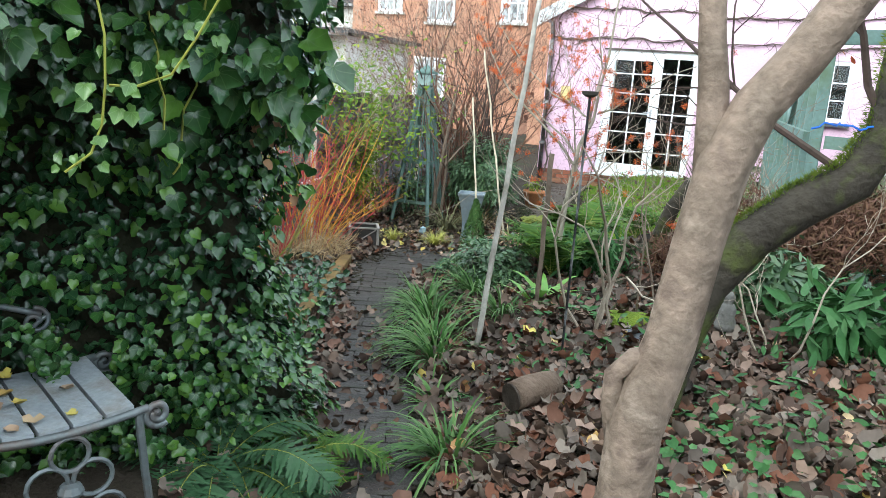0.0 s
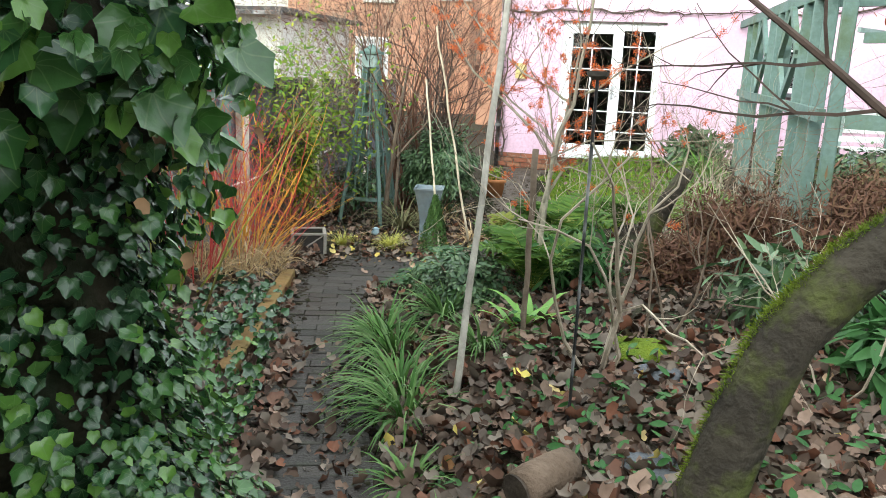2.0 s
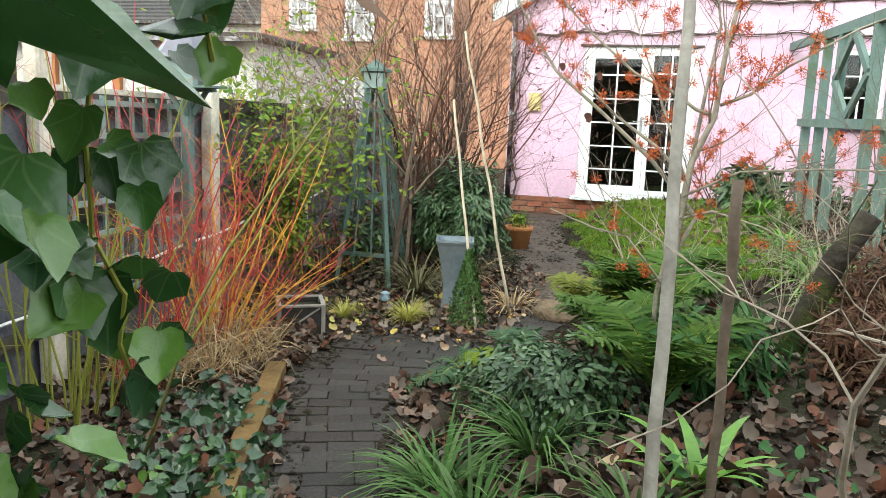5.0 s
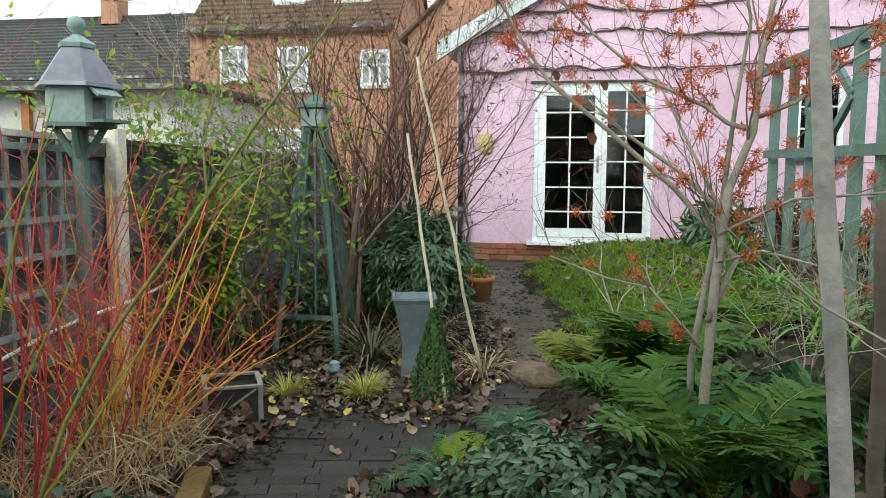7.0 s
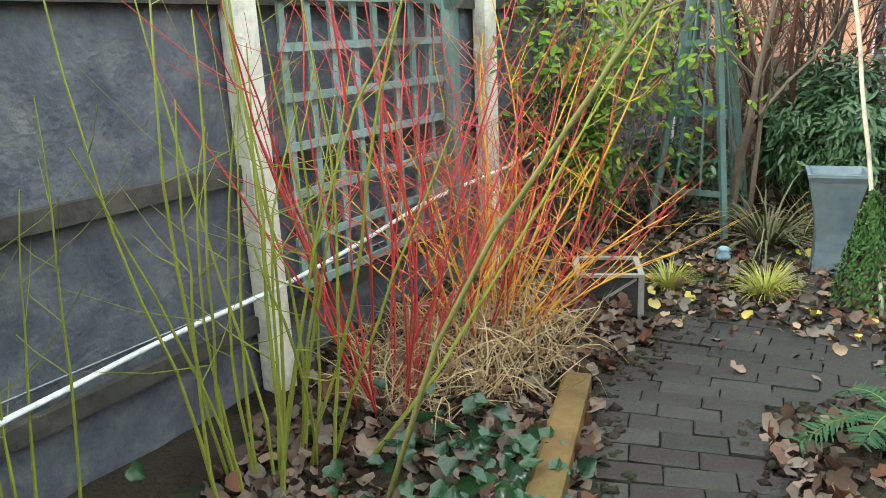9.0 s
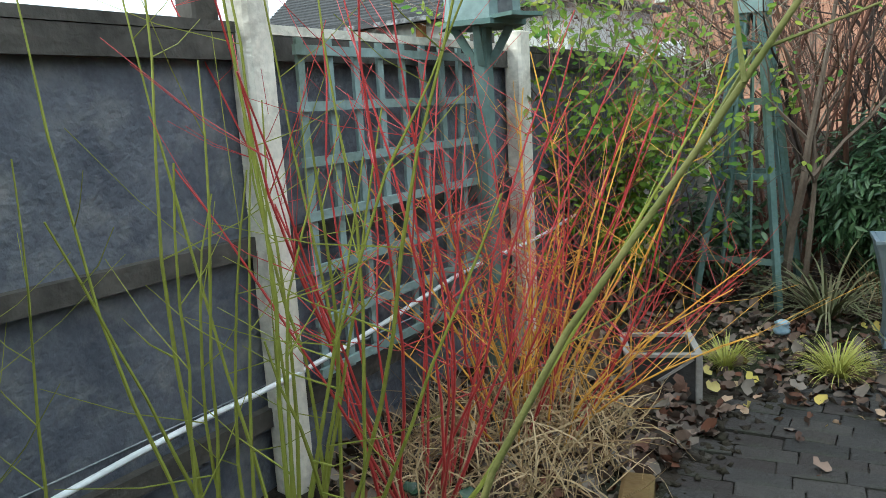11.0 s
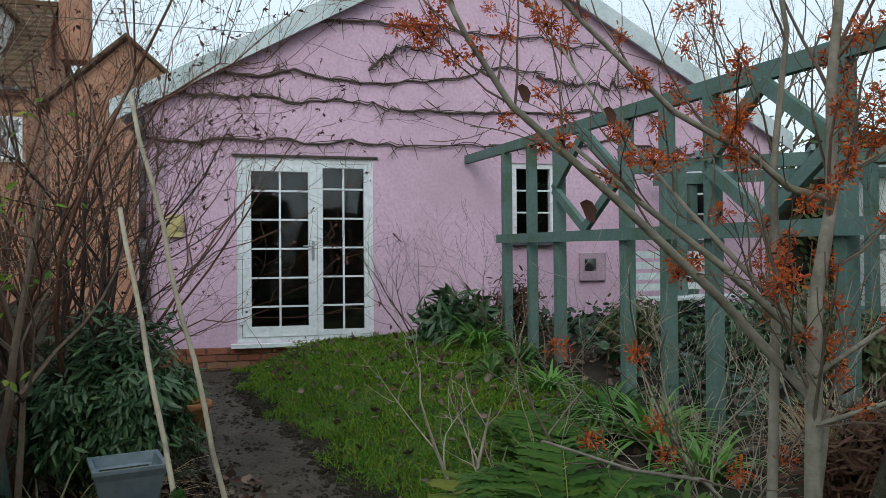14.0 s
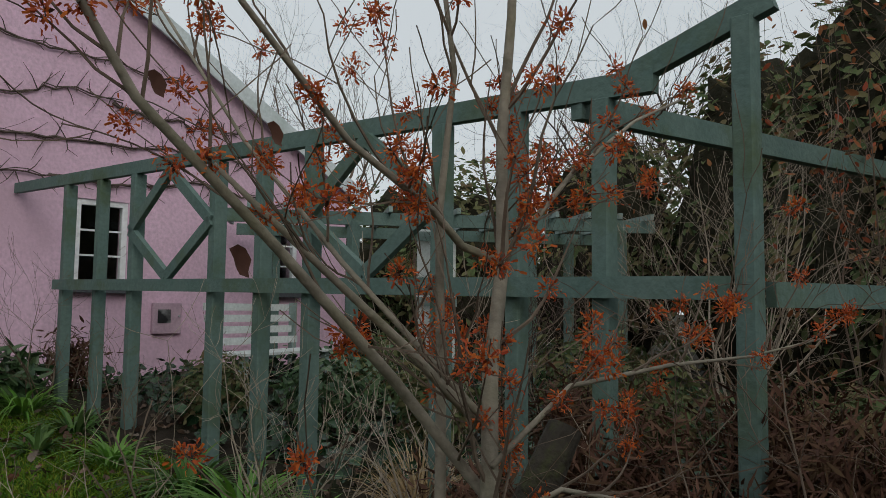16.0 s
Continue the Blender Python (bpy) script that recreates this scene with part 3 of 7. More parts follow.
door = thing("door_1", "white plastic french doors with glazing bars, closed", "door", ((-0.94), WY, 0.46), kind="structure")
b = Build()
ring(b, DOOR[0], DOOR[1], DOOR[2], DOOR[3], 0.055, WY + 0.02, WY + 0.09)
part("door_frame", b, M_UPVC, door)
part("door_sill", Build().box((-0.945, WY - 0.02, 0.475), (1.62, 0.16, 0.045), bevel=0.01), M_UPVC, door)
leaf1 = part("door_leaf", Build(), M_UPVC, door)
b = Build()
ring(b, -1.63, -0.825, 0.56, 2.47, 0.094, WY + 0.0, WY + 0.06, 0.11)
leaf1.data = b.mesh("door_leaf")
leaf1.data.materials.append(M_UPVC)
glazing(leaf1, -1.535, -0.92, 0.667, 2.378, WY + 0.02, [-1.228], [2.16, 1.843, 1.523, 1.203, 0.888])
b = Build()
ring(b, -0.822, -0.248, 0.56, 2.472, 0.045, WY + 0.028, WY + 0.08, 0.06)
b.box((-0.79, WY + 0.015, 1.515), (0.06, 0.026, 1.9))
leaf2 = part("door_leaf", b, M_UPVC, door)
glazing(leaf2, -0.755, -0.293, 0.62, 2.427, WY + 0.045, [-0.525], [2.19, 1.86, 1.535, 1.21, 0.89])
for zz in (0.75, 1.5, 2.28):
    part("hinge", Build().box((-1.64, WY - 0.005, zz), (0.05, 0.025, 0.1), bevel=0.008), M_UPVC, leaf1)
b = Build().box((-0.872, WY - 0.008, 1.5), (0.03, 0.016, 0.22), bevel=0.006)
b.tube([(-0.872, WY - 0.01, 1.55), (-0.872, WY - 0.055, 1.55), (-0.98, WY - 0.055, 1.55)], 0.009, 6)
part("door_handle", b, M_HANDLE, leaf1)
part("lintel_drip", Build().box((-0.94, WY - 0.01, 2.545), (1.6, 0.03, 0.025)), M_FENCERAIL, door)


def window(name, x0, x1, z0, z1):
    w = thing(name, "white plastic window with glazing bars and a dark interior", "window", ((x0 + x1) / 2, WY, z0), kind="structure")
    b = Build()
    ring(b, x0, x1, z0, z1, 0.06, WY + 0.02, WY + 0.08)
    fr = part("window_frame", b, M_UPVC, w)
    h = (z1 - z0 - 0.12)
    glazing(fr, x0 + 0.06, x1 - 0.06, z0 + 0.06, z1 - 0.06, WY + 0.04, [(x0 + x1) / 2], [z0 + 0.06 + h / 3, z0 + 0.06 + 2 * h / 3])
    part("window_sill", Build().box(((x0 + x1) / 2, WY - 0.02, z0 - 0.04), (x1 - x0 + 0.1, 0.16, 0.06), bevel=0.01), M_SLATEROCK, w)


window("window_1", *WIN1)
window("window_2", *WIN2)
mb = thing("meter_box", "square pinkish plastic meter box on the wall", "meter box", (2.49, WY, 1.12))
part("case", Build().box((2.49, WY - 0.03, 1.29), (0.34, 0.06, 0.34), bevel=0.015), M_METER, mb)
part("window", Build().box((2.45, WY - 0.064, 1.31), (0.15, 0.006, 0.15)), M_BLACKPIPE, mb)
part("lock", Build().lathe([(0.012, 0), (0.012, 0.02), (0.006, 0.024)], 8, (2.62, WY - 0.07, 1.3)), M_HANDLE, mb)
dp = thing("downpipe", "black plastic downpipe at the corner of the house", "downpipe", (-2.66, WY, 0.2))
part("pipe", Build().tube([(-2.64, WY - 0.05, 0.2), (-2.64, WY - 0.05, 2.7), (-2.66, WY - 0.09, 2.95)], 0.036, 8), M_BLACKPIPE, dp, smooth=True)
for zz in (0.9, 1.6, 2.4):
    part("collar", Build().box((-2.64, WY - 0.05, zz), (0.1, 0.09, 0.05), bevel=0.01), M_BLACKPIPE, dp)


# bare vines trained on the wall
def wander(a, c, n, amp, seed):
    r = np.random.default_rng(seed)
    a, c = np.array(a), np.array(c)
    pts = [a + (c - a) * t for t in np.linspace(0, 1, n)]
    off = np.cumsum(r.normal(size=(n, 3)), 0) * amp
    off -= np.linspace(0, 1, n)[:, None] * off[-1]
    return [p + o * np.array([1, 0.15, 1]) for p, o in zip(pts, off)]


M_VINE = material("vine_bark", [(0.07, 0.05, 0.045), (0.13, 0.1, 0.085)], 0.85, 9, 0.3, fine=50)
vine = thing("wall_vine", "bare brown climbing vine trained in lines on the wall", "climbing plant", (-2.2, WY - 0.03, 0.4))
for k, (a, c) in enumerate([((-2.6, WY - 0.03, 2.72), (1.4, WY - 0.03, 2.74)), ((-2.5, WY - 0.03, 3.16), (0.0, WY - 0.03, 3.1)), ((0.0, WY - 0.03, 3.1), (3.6, WY - 0.03, 3.18)), ((-1.9, WY - 0.03, 3.42), (1.9, WY - 0.03, 3.6)),
                            ((-0.9, WY - 0.03, 4.06), (2.6, WY - 0.03, 3.98)), ((-2.55, WY - 0.04, 0.4), (-2.5, WY - 0.04, 3.1)), ((1.2, WY - 0.03, 2.74), (4.6, WY - 0.03, 2.78)), ((-0.2, WY - 0.03, 3.6), (0.6, WY - 0.03, 4.0)), ((1.8, WY - 0.03, 3.58), (3.3, WY - 0.03, 3.5))]):
    b = Build()
    main = wander(a, c, 34, 0.024, 40 + k)
    b.tube(main, np.linspace(0.016, 0.008, len(main)), 5)
    b.tube([p + np.array([0, -0.01, 0.03 * math.sin(i * 0.9 + k)]) for i, p in enumerate(main)], 0.006, 4)
    r = np.random.default_rng(k + 90)
    for p in main[1:]:
        for _ in range(2):
            if r.random() < 0.62:
                l = r.uniform(0.08, 0.3)
                d = np.array([r.uniform(-0.8, 0.8), -r.uniform(0.02, 0.2), r.choice([-1, 1]) * r.uniform(0.3, 1)])
                q = p + d * l * 0.5 + np.array([0, 0, r.uniform(-0.03, 0.03)])
                b.tube([p, q, p + d * l + np.array([r.uniform(-0.05, 0.05), 0, 0])], [0.007, 0.005, 0.0025], 4)
                if r.random() < 0.6:
                    b.tube([q, q + np.array([r.uniform(-0.1, 0.1), -0.02, r.uniform(-0.08, 0.08)])], [0.004, 0.002], 3)
    part("branch", b, M_VINE, vine)


# ---- neighbouring houses ----
def gabled(name, label, x0, x1, y0, y1, eave, ridge, wallmat, roofmat, zb=-0.5):
    h = thing(name, label, "house", ((x0 + x1) / 2, y0, 0))
    ym = (y0 + y1) / 2
    b = Build()
    b.add([(x0, y0, zb), (x1, y0, zb), (x1, y1, zb), (x0, y1, zb), (x0, y0, eave), (x1, y0, eave), (x1, y1, eave), (x0, y1, eave), (x0, ym, ridge), (x1, ym, ridge)],
          [(0, 1, 5, 4), (2, 3, 7, 6), (3, 0, 4, 8, 7), (1, 2, 6, 9, 5)])
    part("wall", b, wallmat, h)
    b = Build()
    n = 18
    drop = 0.3 * (ridge - eave) / (ym - y0)
    for ya in (y0 - 0.3, y1 + 0.3):
        prof = []
        for i in range(n):
            za, yy = eave - drop + (ridge - eave + drop) * i / n, ya + (ym - ya) * i / n
            prof += [(yy, za + 0.02), (yy, za + 0.09)]
        prof.append((ym, ridge + 0.03))
        m = len(prof)
        b.add([(x, yy, z) for x in (x0 - 0.15, x1 + 0.15) for yy, z in prof], [(i, m + i, m + i + 1, i + 1) for i in range(m - 1)])
    b.box(((x0 + x1) / 2, ym, ridge + 0.06), (x1 - x0 + 0.3, 0.24, 0.16))
    part("roof", b, roofmat, h)
    part("gutter", Build().box(((x0 + x1) / 2, y0 - 0.36, eave - 0.12), (x1 - x0 + 0.3, 0.12, 0.1)), M_BLACKPIPE, h)
    return h


def far_window(h, x0, x1, z0, z1, y):
    w = Build()
    ring(w, x0, x1, z0, z1, 0.1, y - 0.06, y + 0.0)
    fr = part("window", w, M_UPVC, h)
    part("pane", Build().box(((x0 + x1) / 2, y - 0.02, (z0 + z1) / 2), (x1 - x0 - 0.2, 0.02, z1 - z0 - 0.2)), M_CURTAIN, fr)
    for x in (x0 + (x1 - x0) / 3, x0 + 2 * (x1 - x0) / 3):
        part("glazing_bar", Build().box((x, y - 0.04, (z0 + z1) / 2), (0.07, 0.04, z1 - z0 - 0.2)), M_UPVC, fr)
    part("glazing_bar", Build().box(((x0 + x1) / 2, y - 0.041, (z0 + z1) / 2 + 0.1), (x1 - x0 - 0.2, 0.04, 0.06)), M_UPVC, fr)
    part("sill", Build().box(((x0 + x1) / 2, y - 0.08, z0 - 0.06), (x1 - x0 + 0.2, 0.16, 0.1)), M_WHITEWALL, fr)


M_CURTAIN = material("curtained_pane", [(0.12, 0.14, 0.16), (0.45, 0.47, 0.47), (0.2, 0.22, 0.24)], 0.15, 2.5, 0.0, fine=8)
h1 = gabled("terraced_house", "orange brick terraced house with old tiled roof", -15.6, -7.9, 30, 37, 6.65, 10.2, M_FARBRICK, M_CLAYTILE)
for q in ((-14.4, -13.3, 4.75, 6.0), (-12.15, -10.98, 4.4, 5.92), (-9.05, -7.98, 4.5, 5.75), (-12.6, -11.2, 1.4, 3.0)):
    far_window(h1, *q, 30)
for xd in (-12.0, -9.6):
    d = part("dormer", Build().box((xd, 32.2, 8.45), (1.5, 2.4, 1.75)), M_WHITEWALL, h1)
    part("dormer_roof", Build().box((xd, 32.1, 9.4), (1.8, 2.8, 0.16)), M_CLAYTILE, d)
    far_window(h1, xd - 0.6, xd + 0.6, 7.7, 9.2, 31.0)
b = Build()
b.box((-7.2, 33.5, 9.6), (0.9, 0.9, 2.6)).box((-7.2, 33.5, 10.95), (1.05, 1.05, 0.15))
part("chimney", b, M_FARBRICK, h1)
h2 = gabled("low_house", "pale rendered house with a dark slate roof", -34, -15.75, 30.5, 38, 5.1, 8.0, M_WHITEWALL, M_SLATE)
b = Build()
b.box((-21.4, 34.2, 8.4), (0.8, 0.8, 1.6)).box((-21.4, 34.2, 9.2), (0.95, 0.95, 0.14))
ch = part("chimney", b, M_FARBRICK, h2)
for dx in (-0.2, 0.2):
    part("chimney_pot", Build().lathe([(0.12, 0), (0.1, 0.35), (0.13, 0.4)], 8, (-21.4 + dx, 34.2, 9.27)), M_TERRA, ch)
h3 = thing("brick_extension", "brown brick gabled extension beside the pink house", "house", (-4.3, 24, 0))
b = Build()
b.add([(-5.9, 24, -0.5), (-2.6, 24, -0.5), (-2.6, 24, 5.1), (-4.25, 24, 6.6), (-5.9, 24, 5.1), (-5.9, 30, -0.5), (-2.6, 30, -0.5), (-2.6, 30, 5.1), (-4.25, 30, 6.6), (-5.9, 30, 5.1)],
      [(0, 1, 2, 3, 4), (5, 0, 4, 9), (1, 6, 7, 2), (9, 8, 7, 6, 5)])
part("wall", b, M_FARBRICK, h3)
b = Build()
for xa, xb in ((-6.1, -4.25), (-2.4, -4.25)):
    b.add([(xa, 23.8, 4.95), (xb, 23.8, 6.65), (xb, 30, 6.65), (xa, 30, 4.95), (xa, 23.8, 5.05), (xb, 23.8, 6.75), (xb, 30, 6.75), (xa, 30, 5.05)],
          [(3, 2, 1, 0), (4, 5, 6, 7), (0, 1, 5, 4), (1, 2, 6, 5), (2, 3, 7, 6), (3, 0, 4, 7)])
part("roof", b, M_CLAYTILE, h3)
h4 = thing("outbuilding", "low cream outbuilding with a dark sheet roof", "shed", (-10, 14, 0))
part("wall", Build().box((-10.2, 15.5, 1.3), (6.4, 3, 2.6)), M_WHITEWALL, h4)
part("roof", Build().box((-10.2, 15.4, 2.67), (6.9, 3.6, 0.08), bevel=0.02), M_SLATE, h4)
part("gutter", Build().box((-10.2, 13.58, 2.6), (6.9, 0.08, 0.07), bevel=0.01), M_BLACKPIPE, h4)
for x in (-12.6, -11.9, -10.9, -9.6):
    part("post", Build().box((x, 13.96, 1.3), (0.14, 0.1, 2.56)), M_TERRA, h4)
wire = Build().tube([(-40 + 4 * i, 26, 8.65 - 0.031 * 4 * i + 0.02 * (i - 6) ** 2 * 0.4) for i in range(14)], 0.012, 4)
tagged(part("overhead_wire", wire, M_BLACKPIPE), "thin dark overhead wire above the roofs", "wire")


# ---- fence ----
def fence_x(y):
    return -3.55 - 0.1 * (y - 5.57)


fence = thing("garden_fence", "black stained panel fence with weathered rails and pale posts", "fence", (fence_x(6), 6, 0))
for y0, y1, zt in ((-1.6, 0.195, 1.5), (0.205, 1.995, 1.5), (2.005, 3.795, 1.5), (3.805, 5.555, 1.5), (5.565, 7.265, 1.5), (7.275, 9.145, 1.5), (9.155, 10.945, 1.5), (10.955, 12.9, 1.5)):
    for z0, z1 in ((0.0, 0.42), (0.43, 0.9), (0.91, zt)):
        a, c = (fence_x(y0), y0), (fence_x(y1), y1)
        nx, ny = 0.995, 0.0995
        b = Build()
        tilt = 0.012
        vs = []
        for (x, y) in (a, c):
            for off in (0, -0.02):
                for z, tt in ((z0, tilt), (z1, 0)):
                    vs.append((x + nx * (off + tt), y + ny * (off + tt), z))
        b.add(vs, [(0, 4, 5, 1), (2, 3, 7, 6), (1, 5, 7, 3), (0, 2, 6, 4), (0, 1, 3, 2), (4, 6, 7, 5)])
        part("board", b, M_FENCE, fence)
    for z, hh in ((zt - 0.03, 0.075), (0.88, 0.06), (0.33, 0.06)):
        part("rail", Build().beam((fence_x(y0) + 0.03, y0, z), (fence_x(y1) + 0.03, y1, z), 0.035, hh), M_FENCERAIL, fence)
    part("cap", Build().beam((fence_x(y0) + 0.01, y0, zt + 0.025), (fence_x(y1) + 0.01, y1, zt + 0.025), 0.08, 0.03), M_POSTWOOD if 5 < y0 < 6 else M_FENCERAIL, fence)
for k, y in enumerate((0.2, 2.0, 3.8, 5.56, 7.27, 9.15, 10.95)):
    top = (1.6, 1.6, 1.65, 1.76, 1.6, 1.55, 1.55)[k]
    lean = -0.02 if k == 3 else 0.0
    b = Build()
    b.box((fence_x(y) + 0.075 + lean / 2, y, top / 2 - 0.05), (0.095, 0.1, top + 0.1), Matrix.Rotation(lean / top, 4, "Y"), bevel=0.012)
    part("post", b, M_POSTWOOD, fence)
    part("back_post", Build().box((fence_x(y) - 0.06, y - 0.09, top / 2), (0.09, 0.09, top), bevel=0.008), M_FENCERAIL, fence)
cable = Build().tube([(fence_x(y) + 0.12 + 0.01 * math.sin(y * 3), y, z + 0.012 * math.sin(y * 4)) for y, z in zip(np.linspace(3.2, 9.6, 30), np.interp(np.linspace(3.2, 9.6, 30), [3.2, 4.7, 5.5, 6.5, 8, 9.6], [0.42, 0.44, 0.46, 0.56, 0.64, 0.7]))], 0.009, 6)
tagged(part("electric_cable", cable, M_CABLE, smooth=True), "white electric cable clipped along the black fence", "cable")
trellis = thing("trellis", "sage green square wooden trellis on the fence", "trellis", (-3.42, 6.1, 0.4))
for i in range(9):
    y = 5.72 + i * 0.137
    part("lath", Build().beam((fence_x(y) + 0.1, y, 0.4), (fence_x(y) + 0.1, y, 1.5), 0.014, 0.028), M_SAGELIGHT, trellis)
for i in range(7):
    z = 0.43 + i * 0.172
    part("lath", Build().beam((fence_x(5.68) + 0.118, 5.68, z), (fence_x(6.86) + 0.118, 6.86, z), 0.014, 0.03), M_SAGELIGHT, trellis)

# ---- dovecote on its post ----
bx, by = -3.36, 6.57
dv = thing("dovecote", "sage green hexagonal bird house with a lead roof", "bird house", (bx, by, 0))
part("post", Build().box((bx, by, 0.78), (0.06, 0.06, 1.56), bevel=0.01), M_SAGE, dv)
for a in range(4):
    an = a * math.pi / 2 + 0.4
    part("bracket", Build().beam((bx + 0.03 * math.cos(an), by + 0.03 * math.sin(an), 1.42), (bx + 0.11 * math.cos(an), by + 0.11 * math.sin(an), 1.56), 0.025, 0.03), M_SAGE, dv)
part("floor", Build().lathe([(0.175, 1.555), (0.175, 1.575)], 6, (bx, by, 0), 0.25), M_SAGE, dv)
part("body", Build().lathe([(0.155, 1.575), (0.155, 1.745)], 6, (bx, by, 0), 0.25), M_SAGELIGHT, dv)
an = 0.25 + math.pi / 6 - math.pi / 3
part("porch_roof", Build().box((bx + 0.165 * math.cos(an), by + 0.165 * math.sin(an), 1.725), (0.11, 0.13, 0.012), Matrix.Rotation(an, 4, "Z") @ Matrix.Rotation(0.6, 4, "Y")), M_SAGELIGHT, dv)
part("ledge", Build().box((bx + 0.19 * math.cos(an), by + 0.19 * math.sin(an), 1.58), (0.13, 0.15, 0.014), Matrix.Rotation(an, 4, "Z")), M_SAGE, dv)
part("entrance", Build().box((bx + 0.132 * math.cos(an), by + 0.132 * math.sin(an), 1.64), (0.012, 0.07, 0.1), Matrix.Rotation(an, 4, "Z")), M_BLACKPIPE, dv)
part("roof", Build().lathe([(0.205, 1.738), (0.2, 1.757), (0.19, 1.76), (0.075, 1.93)], 6, (bx, by, 0), 0.25), M_LEAD, dv)
part("cap", Build().lathe([(0.085, 1.925), (0.09, 1.945), (0.04, 1.975), (0.02, 1.99)], 6, (bx, by, 0), 0.25), M_SAGELIGHT, dv)
part("finial", Build().lathe([(0.018, 1.985), (0.02, 2.0), (0.036, 2.015), (0.043, 2.035), (0.036, 2.06), (0.015, 2.075)], 12, (bx, by, 0)), M_SAGELIGHT, dv, smooth=True)

# ---- obelisk ----
ox, oy = -2.98, 8.75
gz = 0.03
obk = thing("garden_obelisk", "tall sage green tapered wooden plant obelisk", "obelisk", (ox, oy, gz))
top, hb, ht = 1.7, 0.24, 0.055
cor = [(-1, -1), (1, -1), (1, 1), (-1, 1)]
for sx, sy in cor:
    part("leg", Build().beam((ox + sx * hb, oy + sy * hb, gz), (ox + sx * ht, oy + sy * ht, top), 0.035, 0.035), M_SAGE, obk)
for i in range(4):
    (ax, ay), (cx, cy) = cor[i], cor[(i + 1) % 4]
    for z in (0.3, 0.78, 1.2, 1.52):
        h = hb + (ht - hb) * (z - gz) / (top - gz)
        part("rung", Build().beam((ox + ax * h, oy + ay * h, z), (ox + cx * h, oy + cy * h, z), 0.018, 0.035), M_SAGE, obk)
    for s in (-0.33, 0.33):
        m0 = ((ax + cx) / 2 + (cx - ax) / 2 * s, (ay + cy) / 2 + (cy - ay) / 2 * s)
        part("slat", Build().beam((ox + m0[0] * hb, oy + m0[1] * hb, gz + 0.25), (ox + m0[0] * ht, oy + m0[1] * ht, top), 0.012, 0.02), M_SAGE, obk)
part("head", Build().box((ox, oy, 1.76), (0.17, 0.17, 0.13), bevel=0.01), M_SAGELIGHT, obk)
part("cap", Build().box((ox, oy, 1.845), (0.21, 0.21, 0.03), bevel=0.01).add([(ox - 0.08, oy - 0.08, 1.86), (ox + 0.08, oy - 0.08, 1.86), (ox + 0.08, oy + 0.08, 1.86), (ox - 0.08, oy + 0.08, 1.86), (ox, oy, 1.94)], [(0, 1, 4), (1, 2, 4), (2, 3, 4), (3, 0, 4)]), M_SAGE, obk)

# ---- pergola ----
PA, PB = Vector((0.97, 12.1, 0)), Vector((1.16, 6.25, 0))


def perg(y):
    return PA.x + (PB.x - PA.x) * (PA.y - y) / (PA.y - PB.y)


pg = thing("pergola", "sage green timber pergola screen with diamond bracing", "pergola", (1.05, 9.0, 0.5))
RAIL, TOP = 1.55, 2.42


def top_z(y):
    return 2.28 + 0.034 * (y - 6.8)


def rail_z(y):
    return 1.5 + 0.016 * (y - 6.25)


for y, w in ((12.1, 0.09), (11.45, 0.085), (10.85, 0.09), (9.72, 0.09), (9.2, 0.085), (8.72, 0.085), (7.72, 0.085), (7.27, 0.08), (6.83, 0.08), (6.25, 0.08)):
    zt = top_z(y) + (0.22 if y < 6.5 else 0.0)
    part("post", Build().box((perg(y), y, (zt + 0.2) / 2), (w, w, zt - 0.2), bevel=0.008), M_SAGE, pg)
part("top_beam", Build().beam((perg(13.3) - 0.02, 13.33, top_z(13.33) + 0.05), (perg(6.6), 6.6, top_z(6.6) + 0.045), 0.055, 0.095), M_SAGE, pg)
part("top_beam", Build().beam((perg(6.75) + 0.003, 6.75, top_z(6.75) + 0.06), (perg(6.15), 6.15, top_z(6.2) + 0.27), 0.052, 0.09), M_SAGE, pg)
part("rail", Build().beam((perg(12.2) - 0.06, 12.2, rail_z(12.2)), (perg(6.3) - 0.06, 6.3, rail_z(6.3)), 0.04, 0.085), M_SAGE, pg)
for ya, yb in ((10.85, 9.72), (8.72, 7.72)):
    ym = (ya + yb) / 2
    RAIL, TOP = rail_z(ym), top_z(ym)
    zm = (RAIL + TOP) / 2
    for p, q in (((ya, zm), (ym, TOP - 0.02)), ((ym, TOP - 0.02), (yb, zm)), ((ya, zm), (ym, RAIL + 0.06)), ((ym, RAIL + 0.06), (yb, zm))):
        part("brace", Build().beam((perg(p[0]) - 0.045, p[0], p[1]), (perg(q[0]) - 0.045, q[0], q[1]), 0.04, 0.075), M_SAGE, pg)
part("side_rail", Build().beam((perg(6.25) + 0.06, 6.2, 1.48), (4.2, 5.1, 1.48), 0.045, 0.09), M_SAGE, pg)
part("side_beam", Build().beam((perg(6.9) - 0.02, 6.95, 2.27), (4.6, 6.4, 2.35), 0.06, 0.11), M_SAGE, pg)
part("side_post", Build().box((4.1, 5.12, 1.4), (0.11, 0.11, 2.4), bevel=0.008), M_SAGE, pg)
pg2 = thing("pergola", "second sage green pergola with slatted roof beyond the lawn", "pergola", (4.5, 11.0, 0.5))
for x, y in ((2.7, 11.7), (3.4, 11.2), (4.1, 10.7), (4.9, 10.1), (5.7, 9.5), (3.6, 12.9), (5.2, 11.8), (6.6, 10.8)):
    part("post", Build().box((x, y, 1.35), (0.1, 0.1, 1.9), bevel=0.008), M_SAGE, pg2)
